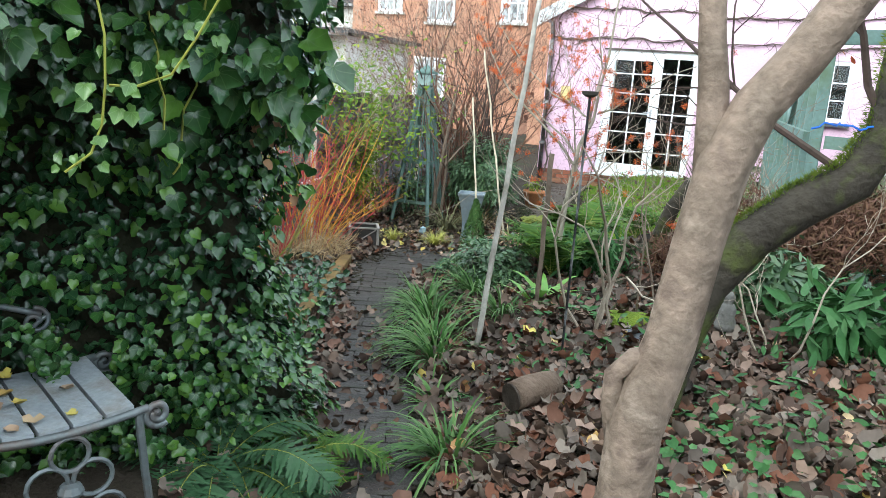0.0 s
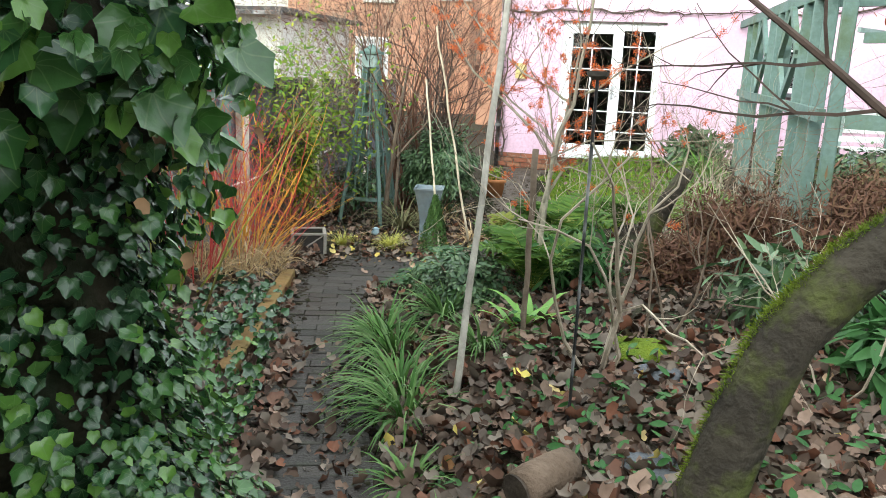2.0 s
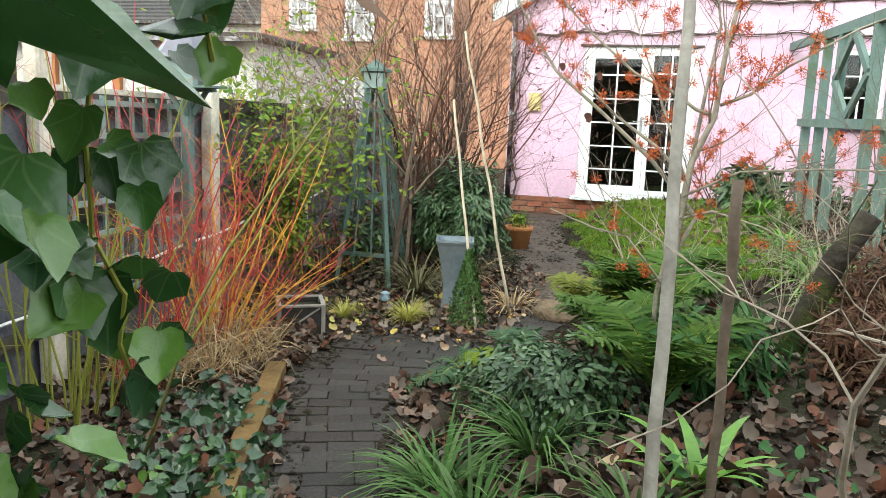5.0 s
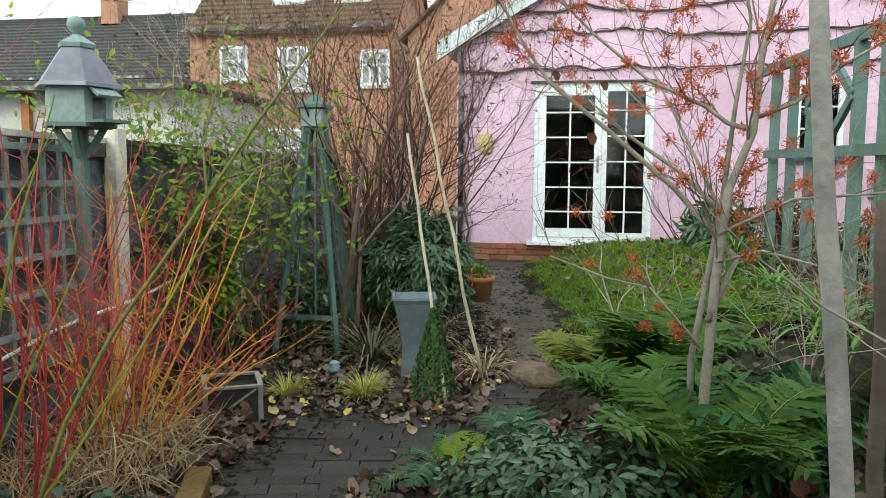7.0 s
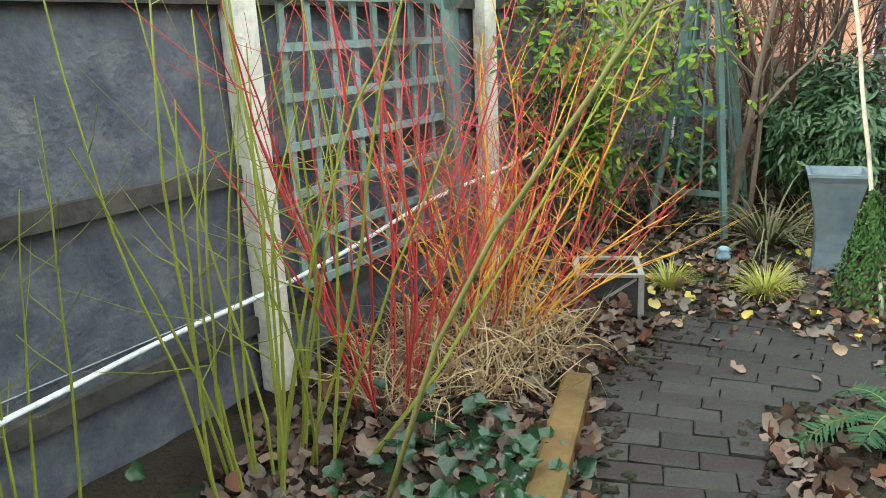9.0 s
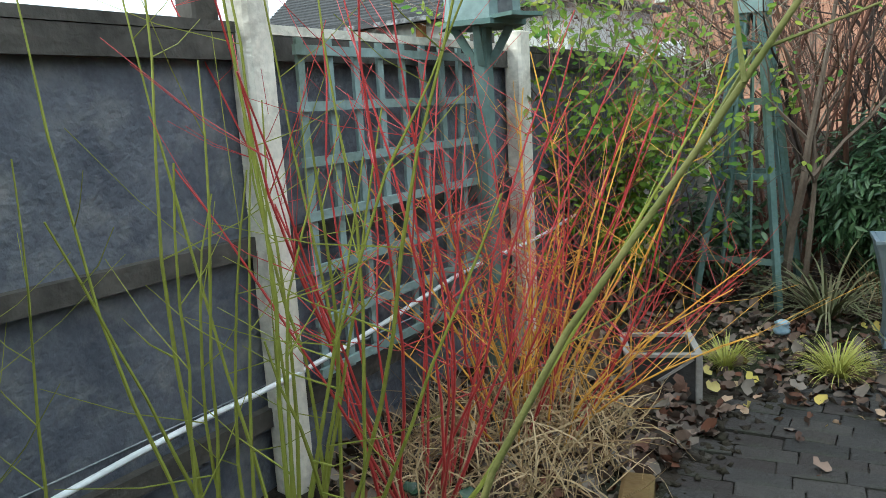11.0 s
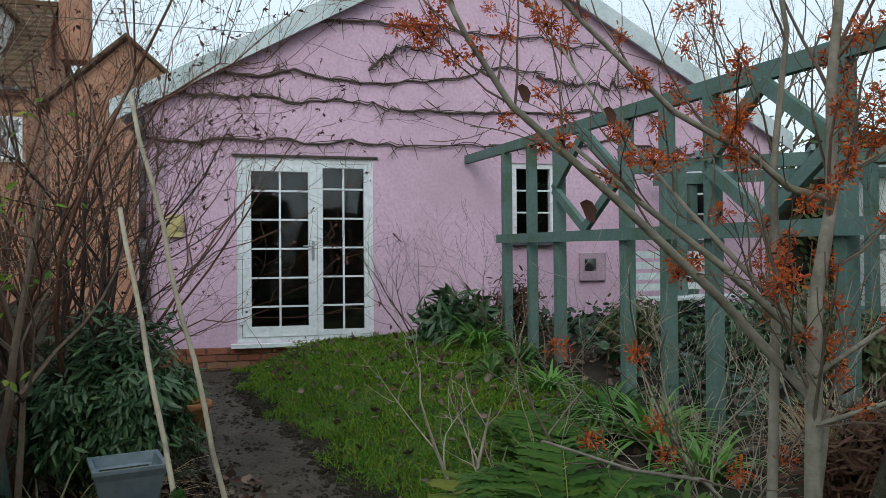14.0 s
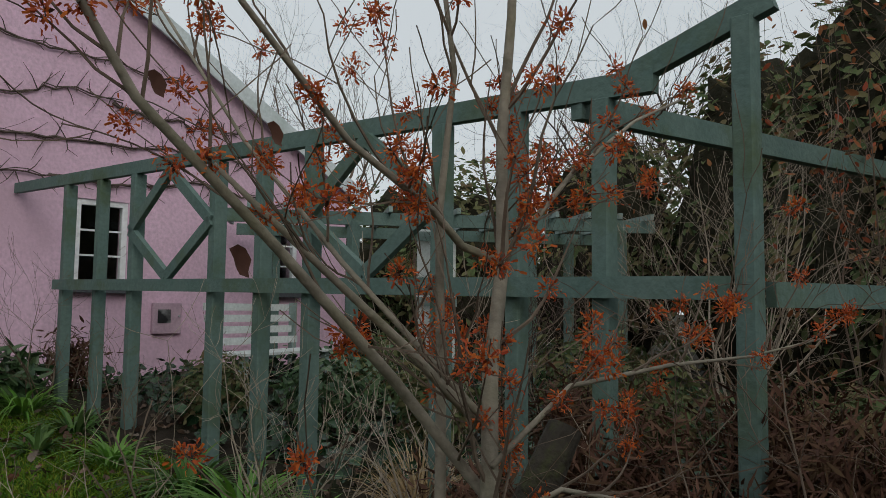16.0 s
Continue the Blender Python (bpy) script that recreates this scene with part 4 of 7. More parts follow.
part("beam", Build().beam((2.3, 12.0, 2.33), (6.0, 9.27, 2.33), 0.06, 0.13), M_SAGE, pg2)
part("beam", Build().beam((3.2, 13.1, 2.33), (6.9, 10.6, 2.33), 0.06, 0.13), M_SAGE, pg2)
for i in range(14):
    t = i / 13
    part("rafter", Build().beam((2.3 + 3.6 * t - 0.1, 12.0 - 2.7 * t - 0.12, 2.42), (3.2 + 3.6 * t, 13.1 - 2.45 * t + 0.1, 2.42), 0.04, 0.06), M_SAGELIGHT, pg2)
dr = thing("garden_door", "old white panelled door leaning behind the pergola", "door", (4.3, 10.9, 0.6))
part("panel", Build().box((4.35, 10.95, 1.5), (0.42, 0.04, 1.55), Matrix.Rotation(-0.6, 4, "Z")), M_WHITETHING, dr)
for zz in (0.85, 1.5, 2.2):
    part("crossbar", Build().box((4.335, 10.925, zz), (0.44, 0.03, 0.1), Matrix.Rotation(-0.6, 4, "Z")), M_SAGELIGHT, dr)


def slat_bench(x, y, z, turn):
    s = thing("garden_bench", "weathered white slatted bench by the pergola", "bench", (x, y, z))
    m = Matrix.Translation((x, y, z)) @ Matrix.Rotation(turn, 4, "Z")
    for i in range(4):
        part("seat_slat", Build().box((0, 0, 0), (1.25, 0.09, 0.025)), M_WHITETHING, s).matrix_basis = Matrix.Translation((x, y, z)) @ m.to_3x3().to_4x4() @ Matrix.Translation((0, -0.2 + i * 0.11, 0.44))
    for i in range(4):
        part("back_slat", Build().box((0, 0, 0), (1.25, 0.025, 0.07)), M_WHITETHING, s).matrix_basis = m @ Matrix.Translation((0, 0.24 + i * 0.02, 0.54 + i * 0.11))
    for sx in (-0.58, 0.58):
        for yy, hh in ((-0.18, 0.44), (0.26, 0.92)):
            part("leg", Build().box((0, 0, hh / 2), (0.06, 0.06, hh)), M_SAGELIGHT, s).matrix_basis = m @ Matrix.Translation((sx, yy, 0))
    for o in s.children:
        o.matrix_parent_inverse = Matrix.Translation((-x, -y, -z))


slat_bench(2.75, 11.6, 0.55, 0.25)


# ---- brick path, with every brick its own piece ----
pave = tagged(new("pavement"), "narrow path of worn dark bricks with mossy joints", "path", kind="structure")
pb_me = Build().box((0, 0, 0), (0.208, 0.101, 0.05), bevel=0.005).mesh("brick")
pb_me.materials.append(M_BRICKPAVE)
s, y = 0, 0.6
while y < 8.15:
    xc, w = path_x(y), np.interp(y, PATH_Y, PATH_W)
    dx = (path_x(y + 0.05) - path_x(y - 0.05)) / 0.1
    if y > 5.8:
        dx = np.interp(y, [5.8, 7.0], [-0.43, -0.12])
    ang = math.atan2(-dx, 1) * 1.0
    nb = int(2 * w / 0.215) + 1
    for i in range(nb):
        u = (i - (nb - 1) / 2) * 0.213 + (0.05 if s % 2 else -0.05)
        x, yy = xc + u * math.cos(ang), y + u * math.sin(ang)
        if y > 6.5 and (x < -2.62 or (y > 7.6 and abs(u) > 0.5)):
            continue
        ob = new("brick", pb_me)
        ob.parent = pave
        ob.matrix_basis = pose(x, yy, ground(xc, y) - 0.022 + rng.uniform(-0.006, 0.005), rng.uniform(-1.2, 1.2), rng.uniform(-1.2, 1.2), math.degrees(ang) + rng.uniform(-1.5, 1.5))
    y += 0.105 * math.cos(ang)
    s += 1
for a, c in (((-1.86, 4.2), (-2.2, 5.16)), ((-2.205, 5.18), (-2.56, 6.17))):
    e = part("path_edging", Build().box((0, 0, 0), (0.1, math.dist(a, c), 0.12), bevel=0.012), M_EDGE)
    e.matrix_world = pose((a[0] + c[0]) / 2, (a[1] + c[1]) / 2, 0.05, 0, 0, math.degrees(math.atan2(c[1] - a[1], c[0] - a[0])) - 90)
    tagged(e, "ochre timber sleeper edging the brick path", "path edging", kind="structure")


# ---- plant tools ----
def leaves(name, shape, mat, p, normal, along, size, parent=None, label=""):
    return part(name, scatter(name, *shape, frames_of(p, normal, along, size)), mat, parent, label, smooth=shape is IVY)


def grow(b, p, d, length, r, level, seed, wobble=0.25, up=0.12, kids=5, shrink=0.55, tips=None, spread=0.8, sides=6):
    """A tapering branch with side branches, added to b."""
    rr = random.Random(seed)
    n = 7 if level else 5
    p, d = Vector(p), Vector(d).normalized()
    pts, rad, dirs = [p.copy()], [r], [d.copy()]
    for i in range(n):
        d = (d + Vector((rr.gauss(0, wobble), rr.gauss(0, wobble), rr.gauss(0, wobble) + up)) * 0.55).normalized()
        p = p + d * length / n
        pts.append(p.copy())
        rad.append(max(r * (1 - 0.75 * (i + 1) / n), 0.0012))
        dirs.append(d.copy())
    b.tube(pts, rad, sides if level > 1 else (4 if level == 1 else 3), cap=level > 1)
    if tips is not None:
        tips.append((pts, dirs, level))
    if level > 0:
        for k in range(kids):
            i = rr.randint(2, n)
            side = dirs[i].orthogonal()
            side.rotate(Matrix.Rotation(rr.uniform(0, 6.283), 3, dirs[i]))
            grow(b, pts[i], (dirs[i] + side * rr.uniform(0.5, 1.1) * spread), length * shrink * rr.uniform(0.6, 1.15), rad[i] * 0.62, level - 1, rr.random(), wobble, up, kids, shrink, tips, spread, sides)


def clump(name, label, category, x, y, n, length, width, mat, bend=0.6, spread=0.06, lift=0.5, group="", z=None):
    """A tuft of arching blades."""
    z0 = float(ground(x, y)) if z is None else z
    t = thing(name, label, category, (x, y, z0), group)
    for k in range(3):
        m = n // 3
        a = rng.uniform(0, 6.283, m)
        q = np.stack([x + np.cos(a) * spread * rng.random(m), y + np.sin(a) * spread * rng.random(m), np.full(m, z0 - 0.01)], 1)
        out = np.stack([np.cos(a), np.sin(a), np.zeros(m)], 1)
        tilt = rng.uniform(0.1, 1.0, m)
        nrm = np.stack([out[:, 0] * tilt, out[:, 1] * tilt, np.full(m, 1.0)], 1)
        s = length * rng.uniform(0.55, 1.1, m)
        part("blade_tuft", scatter("blade_tuft", *blade(5, bend * (0.6 + 0.35 * k), width / length), frames_of(q, nrm, out, s)), mat, t)
    return t


def fern(name, label, x, y, n, length, mat, seed, z=None, lean=(0, 0), flat=0.26):
    """A crown of feathered fronds."""
    z0 = float(ground(x, y)) if z is None else z
    r = np.random.default_rng(seed)
    t = thing(name, label, "fern", (x, y, z0))
    for k in range(n):
        a = k * 6.283 / n + r.uniform(-0.3, 0.3)
        d = np.array([math.cos(a) + lean[0], math.sin(a) + lean[1], 0])
        d /= np.linalg.norm(d)
        L = length * r.uniform(0.65, 1.1)
        fl = flat * r.uniform(0.7, 1.3)
        m = 32
        ts = np.linspace(0, 1, m)
        spine = np.array([x, y, z0]) + np.outer(ts * L * (0.35 + 0.65 * fl), d)
        spine[:, 2] += L * (ts * (1.1 - 0.6 * fl) - 0.75 * ts ** 2.2 * (0.5 + 0.5 * fl))
        tan = np.gradient(spine, axis=0)
        tan /= np.linalg.norm(tan, axis=1)[:, None]
        sidev = np.cross(tan, [0, 0, 1.0])
        sidev /= np.linalg.norm(sidev, axis=1)[:, None] + 1e-9
        nrm = np.cross(sidev, tan)
        b = Build().tube(spine[::4].tolist(), np.linspace(0.004, 0.001, len(spine[::4])), 3, cap=False)
        rach = part("stalk", b, M_GREENSTEM, t)
        P, N, A, S = [], [], [], []
        for i in range(2, m):
            wv = L * 0.24 * math.sin(math.pi * min(1, 0.1 + 0.92 * (1 - ts[i]) ** 0.8)) * (1 - 0.3 * (1 - ts[i])) + 0.008
            for sg in (-1, 1):
                ax = sidev[i] * sg + tan[i] * 0.4 + np.array([0, 0, -0.15]) + r.normal(size=3) * 0.07
                P.append(spine[i])
                N.append(nrm[i] + r.normal(size=3) * 0.14)
                A.append(ax)
                S.append((min(L * 0.05, wv * 0.45), wv, wv))
        part("frond", scatter("frond", *PINNA, frames_of(P, N, A, np.array(S))), mat, rach)
    return t


# ---- ivy ----
IVX = [(-1.95, 0.6), (-1.9, 1.5), (-1.5, 2.05), (-1.08, 2.42), (-1.0, 2.62), (-1.15, 2.85), (-1.6, 3.05), (-2.7, 3.2)]


def ivy_surface(u, z):
    seg = np.array(IVX)
    dist = np.concatenate([[0], np.cumsum(np.linalg.norm(np.diff(seg, axis=0), axis=1))])
    d = u * dist[-1]
    x, y = np.interp(d, dist, seg[:, 0]), np.interp(d, dist, seg[:, 1])
    e = 0.05
    tx = np.interp(d + e, dist, seg[:, 0]) - np.interp(d - e, dist, seg[:, 0])
    ty = np.interp(d + e, dist, seg[:, 1]) - np.interp(d - e, dist, seg[:, 1])
    l = np.hypot(tx, ty) + 1e-9
    nx, ny = ty / l, -tx / l
    hang = np.interp(y, [0.5, 1.4, 1.9, 2.3, 2.6, 3.0, 3.8], [0.75, 0.95, 0.7, 0.3, 0.12, 0.08, 0.05])
    foot = np.interp(y, [0.5, 1.8, 2.4, 2.7, 3.8], [0.0, 0.02, 0.08, 0.12, 0.15])
    # above 1.95 it juts further, unseen, added only to shade the leaves below
    off = foot * (1 - step(0.15, 0.75, z)) + hang * step(1.2, 1.75, z) * (1 + 0.55 * step(1.95, 2.7, z) * (1 - step(1.7, 2.1, y)))
    off = off + 0.085 * np.sin(u * 31 + z * 5) * np.sin(z * 7 + u * 11) + 0.04 * np.sin(u * 77 + z * 19)
    return x + nx * off, y + ny * off, nx, ny


ivy = thing("ivy", "dense dark green ivy over the boundary and path, its unseen top added for shade", "ivy", (-1.9, 2.6, 0.1))
# near-black sheet behind the leaves, the shade between them put in as colour
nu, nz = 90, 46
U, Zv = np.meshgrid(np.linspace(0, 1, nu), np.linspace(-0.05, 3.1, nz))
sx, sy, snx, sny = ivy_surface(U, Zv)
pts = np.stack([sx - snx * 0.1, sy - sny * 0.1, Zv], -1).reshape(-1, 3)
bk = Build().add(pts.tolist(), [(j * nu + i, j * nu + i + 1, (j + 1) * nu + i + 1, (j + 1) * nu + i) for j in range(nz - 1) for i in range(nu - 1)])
part("shade_backing", bk, material("ivy_shade", [(0.012, 0.016, 0.008), (0.03, 0.025, 0.016)], 0.95, 8, 1.0, fine=30), ivy, smooth=True)
# darker leaves form the inner layer, lighter ones lie outside it
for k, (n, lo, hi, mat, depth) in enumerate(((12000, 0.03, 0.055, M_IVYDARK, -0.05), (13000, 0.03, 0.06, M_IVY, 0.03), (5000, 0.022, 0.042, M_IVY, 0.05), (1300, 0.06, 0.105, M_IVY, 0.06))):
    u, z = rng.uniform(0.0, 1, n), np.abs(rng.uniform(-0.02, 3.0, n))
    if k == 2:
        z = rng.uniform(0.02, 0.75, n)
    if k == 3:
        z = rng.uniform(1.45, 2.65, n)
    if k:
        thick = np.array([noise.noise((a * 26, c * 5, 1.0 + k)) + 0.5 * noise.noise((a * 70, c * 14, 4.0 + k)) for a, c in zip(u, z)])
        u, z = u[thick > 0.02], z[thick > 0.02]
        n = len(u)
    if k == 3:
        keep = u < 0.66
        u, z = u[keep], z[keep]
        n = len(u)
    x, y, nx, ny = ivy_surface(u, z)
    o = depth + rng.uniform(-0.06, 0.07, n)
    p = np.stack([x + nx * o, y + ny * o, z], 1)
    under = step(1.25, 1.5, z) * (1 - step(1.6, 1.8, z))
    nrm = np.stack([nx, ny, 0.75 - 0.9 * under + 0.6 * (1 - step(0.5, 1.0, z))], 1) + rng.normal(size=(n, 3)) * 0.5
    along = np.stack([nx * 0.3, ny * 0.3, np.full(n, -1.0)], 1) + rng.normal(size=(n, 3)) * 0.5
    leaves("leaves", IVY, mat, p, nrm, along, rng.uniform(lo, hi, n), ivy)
# young pale shoots and withered leaves under the overhang
for k, line in enumerate((((-0.53, 1.27, 1.8), (-0.51, 1.28, 1.69), (-0.51, 1.28, 1.59), (-0.52, 1.28, 1.51), (-0.53, 1.26, 1.45), (-0.56, 1.22, 1.41)), ((-0.33, 1.44, 1.82), (-0.38, 1.4, 1.7), (-0.42, 1.37, 1.62), (-0.47, 1.32, 1.59), (-0.51, 1.29, 1.59)))):
    sh = part("shoot", Build().tube(line, 0.0028, 5), M_GREENSTEM, ivy)
    q = np.array(line)[rng.integers(1, len(line), 15)] + rng.normal(size=(15, 3)) * 0.025
    leaves("leaves", IVY, M_IVYYOUNG, q, rng.normal(size=(15, 3)) * 0.4 + np.array([0.4, -0.9, 0.4]), rng.normal(size=(15, 3)) * 0.5 + np.array([0.2, 0, -1.0]), rng.uniform(0.018, 0.036, 15), sh)
n = 11
q = np.array([(-0.92, 2.5, 1.42)]) + rng.normal(size=(n, 3)) * np.array([0.1, 0.12, 0.09])
leaves("withered_leaves", DEAD, M_WITHERED, q, rng.normal(size=(n, 3)) * 0.5 + np.array([0.6, -0.8, 0.2]), rng.normal(size=(n, 3)) * 0.4 + np.array([0, 0, -1.0]), rng.uniform(0.03, 0.055, n), ivy, "withered tan ivy leaves")
# trailing shoots
for k, (a, c) in enumerate((((-0.95, 2.15, 2.0), (-1.0, 2.05, 1.3)), ((-1.1, 1.9, 2.1), (-0.95, 1.95, 1.45)), ((-1.5, 3.4, 2.0), (-1.26, 3.46, 1.5)), ((-1.3, 3.3, 2.2), (-1.28, 3.42, 1.62)), ((-1.42, 3.35, 1.5), (-1.38, 3.42, 1.05)), ((-0.85, 2.0, 2.1), (-0.62, 2.35, 1.9)))):
    b = Build()
    line = wander(a, c, 9, 0.02, 200 + k)
    b.tube(line, 0.0035, 4)
    sh = part("shoot", b, M_GREENSTEM, ivy)
    q = np.repeat(np.array(line), 3, 0) + rng.normal(size=(27, 3)) * 0.035
    leaves("leaves", IVY, M_IVY, q, rng.normal(size=(27, 3)) * 0.5 + np.array([0.6, -0.8, 0.4]), rng.normal(size=(27, 3)) * 0.4 + np.array([0, 0, -1.0]), rng.uniform(0.05, 0.1, 27), sh)
n = 16
q = np.array([(-0.86, 2.34, 1.66)]) + rng.normal(size=(n, 3)) * np.array([0.09, 0.07, 0.09])
leaves("leaves", IVY, M_IVY, q, rng.normal(size=(n, 3)) * 0.3 + np.array([0.5, -0.7, 0.8]), rng.normal(size=(n, 3)) * 0.35 + np.array([0.2, 0, -1.0]), rng.uniform(0.085, 0.14, n), ivy, "large old ivy leaves")
# low ivy beside the path
gi = thing("ground_ivy", "low mixed green ivy trailing beside the brick path", "ivy", (-1.9, 4.3, 0.08))
n = 760
y = np.concatenate([rng.uniform(3.3, 5.0, 480), rng.uniform(4.6, 5.7, 280)])
x = path_x(y) - np.interp(y, PATH_Y, PATH_W) - 0.04 - np.abs(rng.normal(0, 0.35, n))
p = np.stack([x, y, ground(x, y) + rng.uniform(0.01, 0.12, n)], 1)
leaves("leaves", IVY, M_IVY, p[:400], rng.normal(size=(400, 3)) * 0.5 + [0.2, -0.4, 1], rng.normal(size=(400, 3)), rng.uniform(0.025, 0.06, 400), gi)
leaves("leaves", IVY, M_IVYDARK, p[400:], rng.normal(size=(360, 3)) * 0.5 + [0.2, -0.4, 1], rng.normal(size=(360, 3)), rng.uniform(0.03, 0.07, 360), gi)

# ---- trees by the path ----
bt = thing("birch_like_tree", "smooth brown-barked forked young tree leaning over the path bed", "tree", (0.56, 1.45, 0.3))
b = Build()
b.tube([(0.5, 1.52, 0.15), (0.55, 1.46, 0.5), (0.6, 1.38, 0.93), (0.605, 1.37, 1.07), (0.645, 1.37, 1.24), (0.668, 1.37, 1.42), (0.69, 1.37, 1.55), (0.725, 1.37, 1.64), (0.775, 1.37, 1.71), (0.84, 1.37, 1.82), (0.95, 1.4, 2.1), (1.05, 1.5, 2.8), (1.1, 1.6, 3.8)],
       [0.075, 0.062, 0.05, 0.05, 0.044, 0.042, 0.043, 0.038, 0.036, 0.034, 0.032, 0.028, 0.02], 14)
part("trunk", b, M_BARK, bt, smooth=True)
b = Build()
b.tube([(0.676, 1.372, 1.47), (0.662, 1.378, 1.62), (0.655, 1.38, 1.68), (0.645, 1.38, 1.74), (0.63, 1.39, 1.86), (0.6, 1.4, 2.2), (0.5, 1.5, 3.2)], [0.03, 0.026, 0.024, 0.022, 0.021, 0.019, 0.012], 10)
part("limb", b, M_BARK, bt, smooth=True)
b = Build()
b.tube([(0.58, 1.39, 1.02), (0.565, 1.37, 1.1), (0.56, 1.36, 1.165), (0.59, 1.36, 1.2), (0.63, 1.37, 1.21)], [0.025, 0.024, 0.018, 0.02, 0.02], 8)
part("stub", b, M_BARK, bt, smooth=True)
b = Build()
for k in range(5):
    grow(b, (1.0, 1.45, 2.4 + 0.3 * k), (math.cos(k * 2.1), math.sin(k * 2.1), 0.5), 1.2, 0.014, 2, k + 900, kids=4)
part("twig_mass", b, M_TWIG, bt)
mt = thing("mossy_tree", "dark leaning tree trunk patched with bright moss", "tree", (0.5, 3.32, 0.3))
b = Build()
line = [(0.49, 3.3, 0.15), (0.5, 3.28, 0.42), (0.56, 3.25, 0.7), (0.64, 3.25, 0.95), (0.78, 3.25, 1.16), (0.93, 3.25, 1.3), (1.1, 3.25, 1.42), (1.18, 3.26, 1.6), (1.2, 3.3, 2.0), (1.15, 3.35, 2.8), (1.3, 3.4, 3.8)]
b.tube(line, [0.13, 0.105, 0.095, 0.09, 0.088, 0.085, 0.08, 0.075, 0.065, 0.05, 0.03], 14)
part("trunk", b, M_MOSSBARK, mt, smooth=True)
b = Build()
b.tube([(0.45, 3.28, 0.3), (0.3, 3.22, 0.27), (0.2, 3.2, 0.24)], [0.05, 0.035, 0.02], 8)
b.tube([(0.55, 3.35, 0.3), (0.7, 3.4, 0.29), (0.85, 3.38, 0.26)], [0.05, 0.03, 0.015], 8)
part("root", b, M_MOSSBARK, mt, smooth=True)
n = 8000
k = rng.integers(0, 9, n)
L = np.array(line)
f = rng.random(n)[:, None]
pp = L[k] * (1 - f) + L[k + 1] * f
a = rng.normal(2.2, 0.7, n)
off = np.stack([np.cos(a), -np.abs(np.sin(a)) * 0.4, np.sin(a)], 1)
rad = np.interp(pp[:, 2], [0.2, 1.4, 2.0], [0.1, 0.086, 0.068])
part("moss", scatter("moss", *SPIKY, frames_of(pp + off * rad[:, None], rand_dirs(n), off + rand_dirs(n) * 0.5, rng.uniform(0.012, 0.034, n))), M_MOSS, mt)
b = Build()
for kk in range(5):
    grow(b, line[6 + kk % 4], (-0.8 + 0.5 * kk, -0.3 + 0.2 * kk, 0.5), 1.3, 0.016, 2, kk + 40, kids=4, up=0.05)
part("twig_mass", b, M_DARKTWIG, mt)
cord = Build().tube(wander((0.93, 3.14, 1.6), (1.12, 3.16, 1.62), 12, 0.012, 5), 0.004, 5)
part("cord", cord, M_BLUE, mt, "blue cord tied round the trunk")

# ---- stakes and feeder pole ----


def stake(name, label, a, c, r0, r1, mat, bumps=0.0):
    pts = [np.array(a) + (np.array(c) - np.array(a)) * t for t in np.linspace(0, 1, 12)]
    for i, q in enumerate(pts):
        q += np.array([math.sin(i * 1.7), math.cos(i * 2.3), 0]) * bumps
    return tagged(part(name, Build().tube(pts, np.linspace(r0, r1, 12), 8), mat, smooth=True), label, "stake")


stake("garden_pole", "long pale weathered pole leaning in the bed", (-0.601, 4.16, 0.1), (-0.602, 4.882, 2.3), 0.018, 0.015, M_POLE, 0.004)
stake("wooden_stake", "short dark rough wooden stake", (-0.412, 4.785, 0.15), (-0.42, 4.829, 1.3), 0.014, 0.017, M_TWIG, 0.004)
stake("bamboo_cane", "pale bamboo cane leaning beside the zinc pot", (-1.757, 7.555, 0.0), (-2.086, 7.95, 1.6), 0.011, 0.009, M_CANE, 0.003)
stake("bamboo_cane", "pale bent bamboo cane leaning beside the zinc pot", (-1.613, 8.031, 0.03), (-2.075, 8.167, 2.1), 0.012, 0.009, M_CANE, 0.008)
fd = thing("bird_feeder", "thin dark feeder pole with a small tray", "bird feeder", (-0.03, 3.86, 0.25))
part("pole", Build().tube([(-0.03, 3.86, 0.2), (-0.03, 3.86, 1.66)], 0.007, 6), M_BLACKPIPE, fd)
part("tray", Build().lathe([(0.015, 1.655), (0.038, 1.668), (0.043, 1.685), (0.036, 1.685), (0.015, 1.672)], 12, (-0.03, 3.86, 0)), M_FENCERAIL, fd)
hb = thing("wall_box", "small yellowed plastic box on the pink wall", "wall box", (-2.32, WY, 1.64))
part("case", Build().box((-2.32, WY - 0.035, 1.77), (0.17, 0.07, 0.24), bevel=0.015), M_YELLOWBOX, hb)
part("cover", Build().box((-2.32, WY - 0.077, 1.79), (0.13, 0.012, 0.15), bevel=0.005), M_YELLOWBOX, hb)

# ---- log, stones, figure ----
lg = thing("cut_log", "short cut log lying on fallen leaves", "log", (0.0, 3.35, 0.26))
b = Build()
b.tube([(-0.1, 3.2, 0.32), (-0.06, 3.27, 0.33), (0.0, 3.36, 0.335), (0.03, 3.42, 0.335)], [0.066, 0.07, 0.07, 0.064], 14)
part("bark", b, M_LOG, lg, smooth=True)
part("cut_end", Build().tube([(-0.105, 3.192, 0.319), (-0.1, 3.199, 0.32)], 0.064, 14), M_LOGEND, lg)


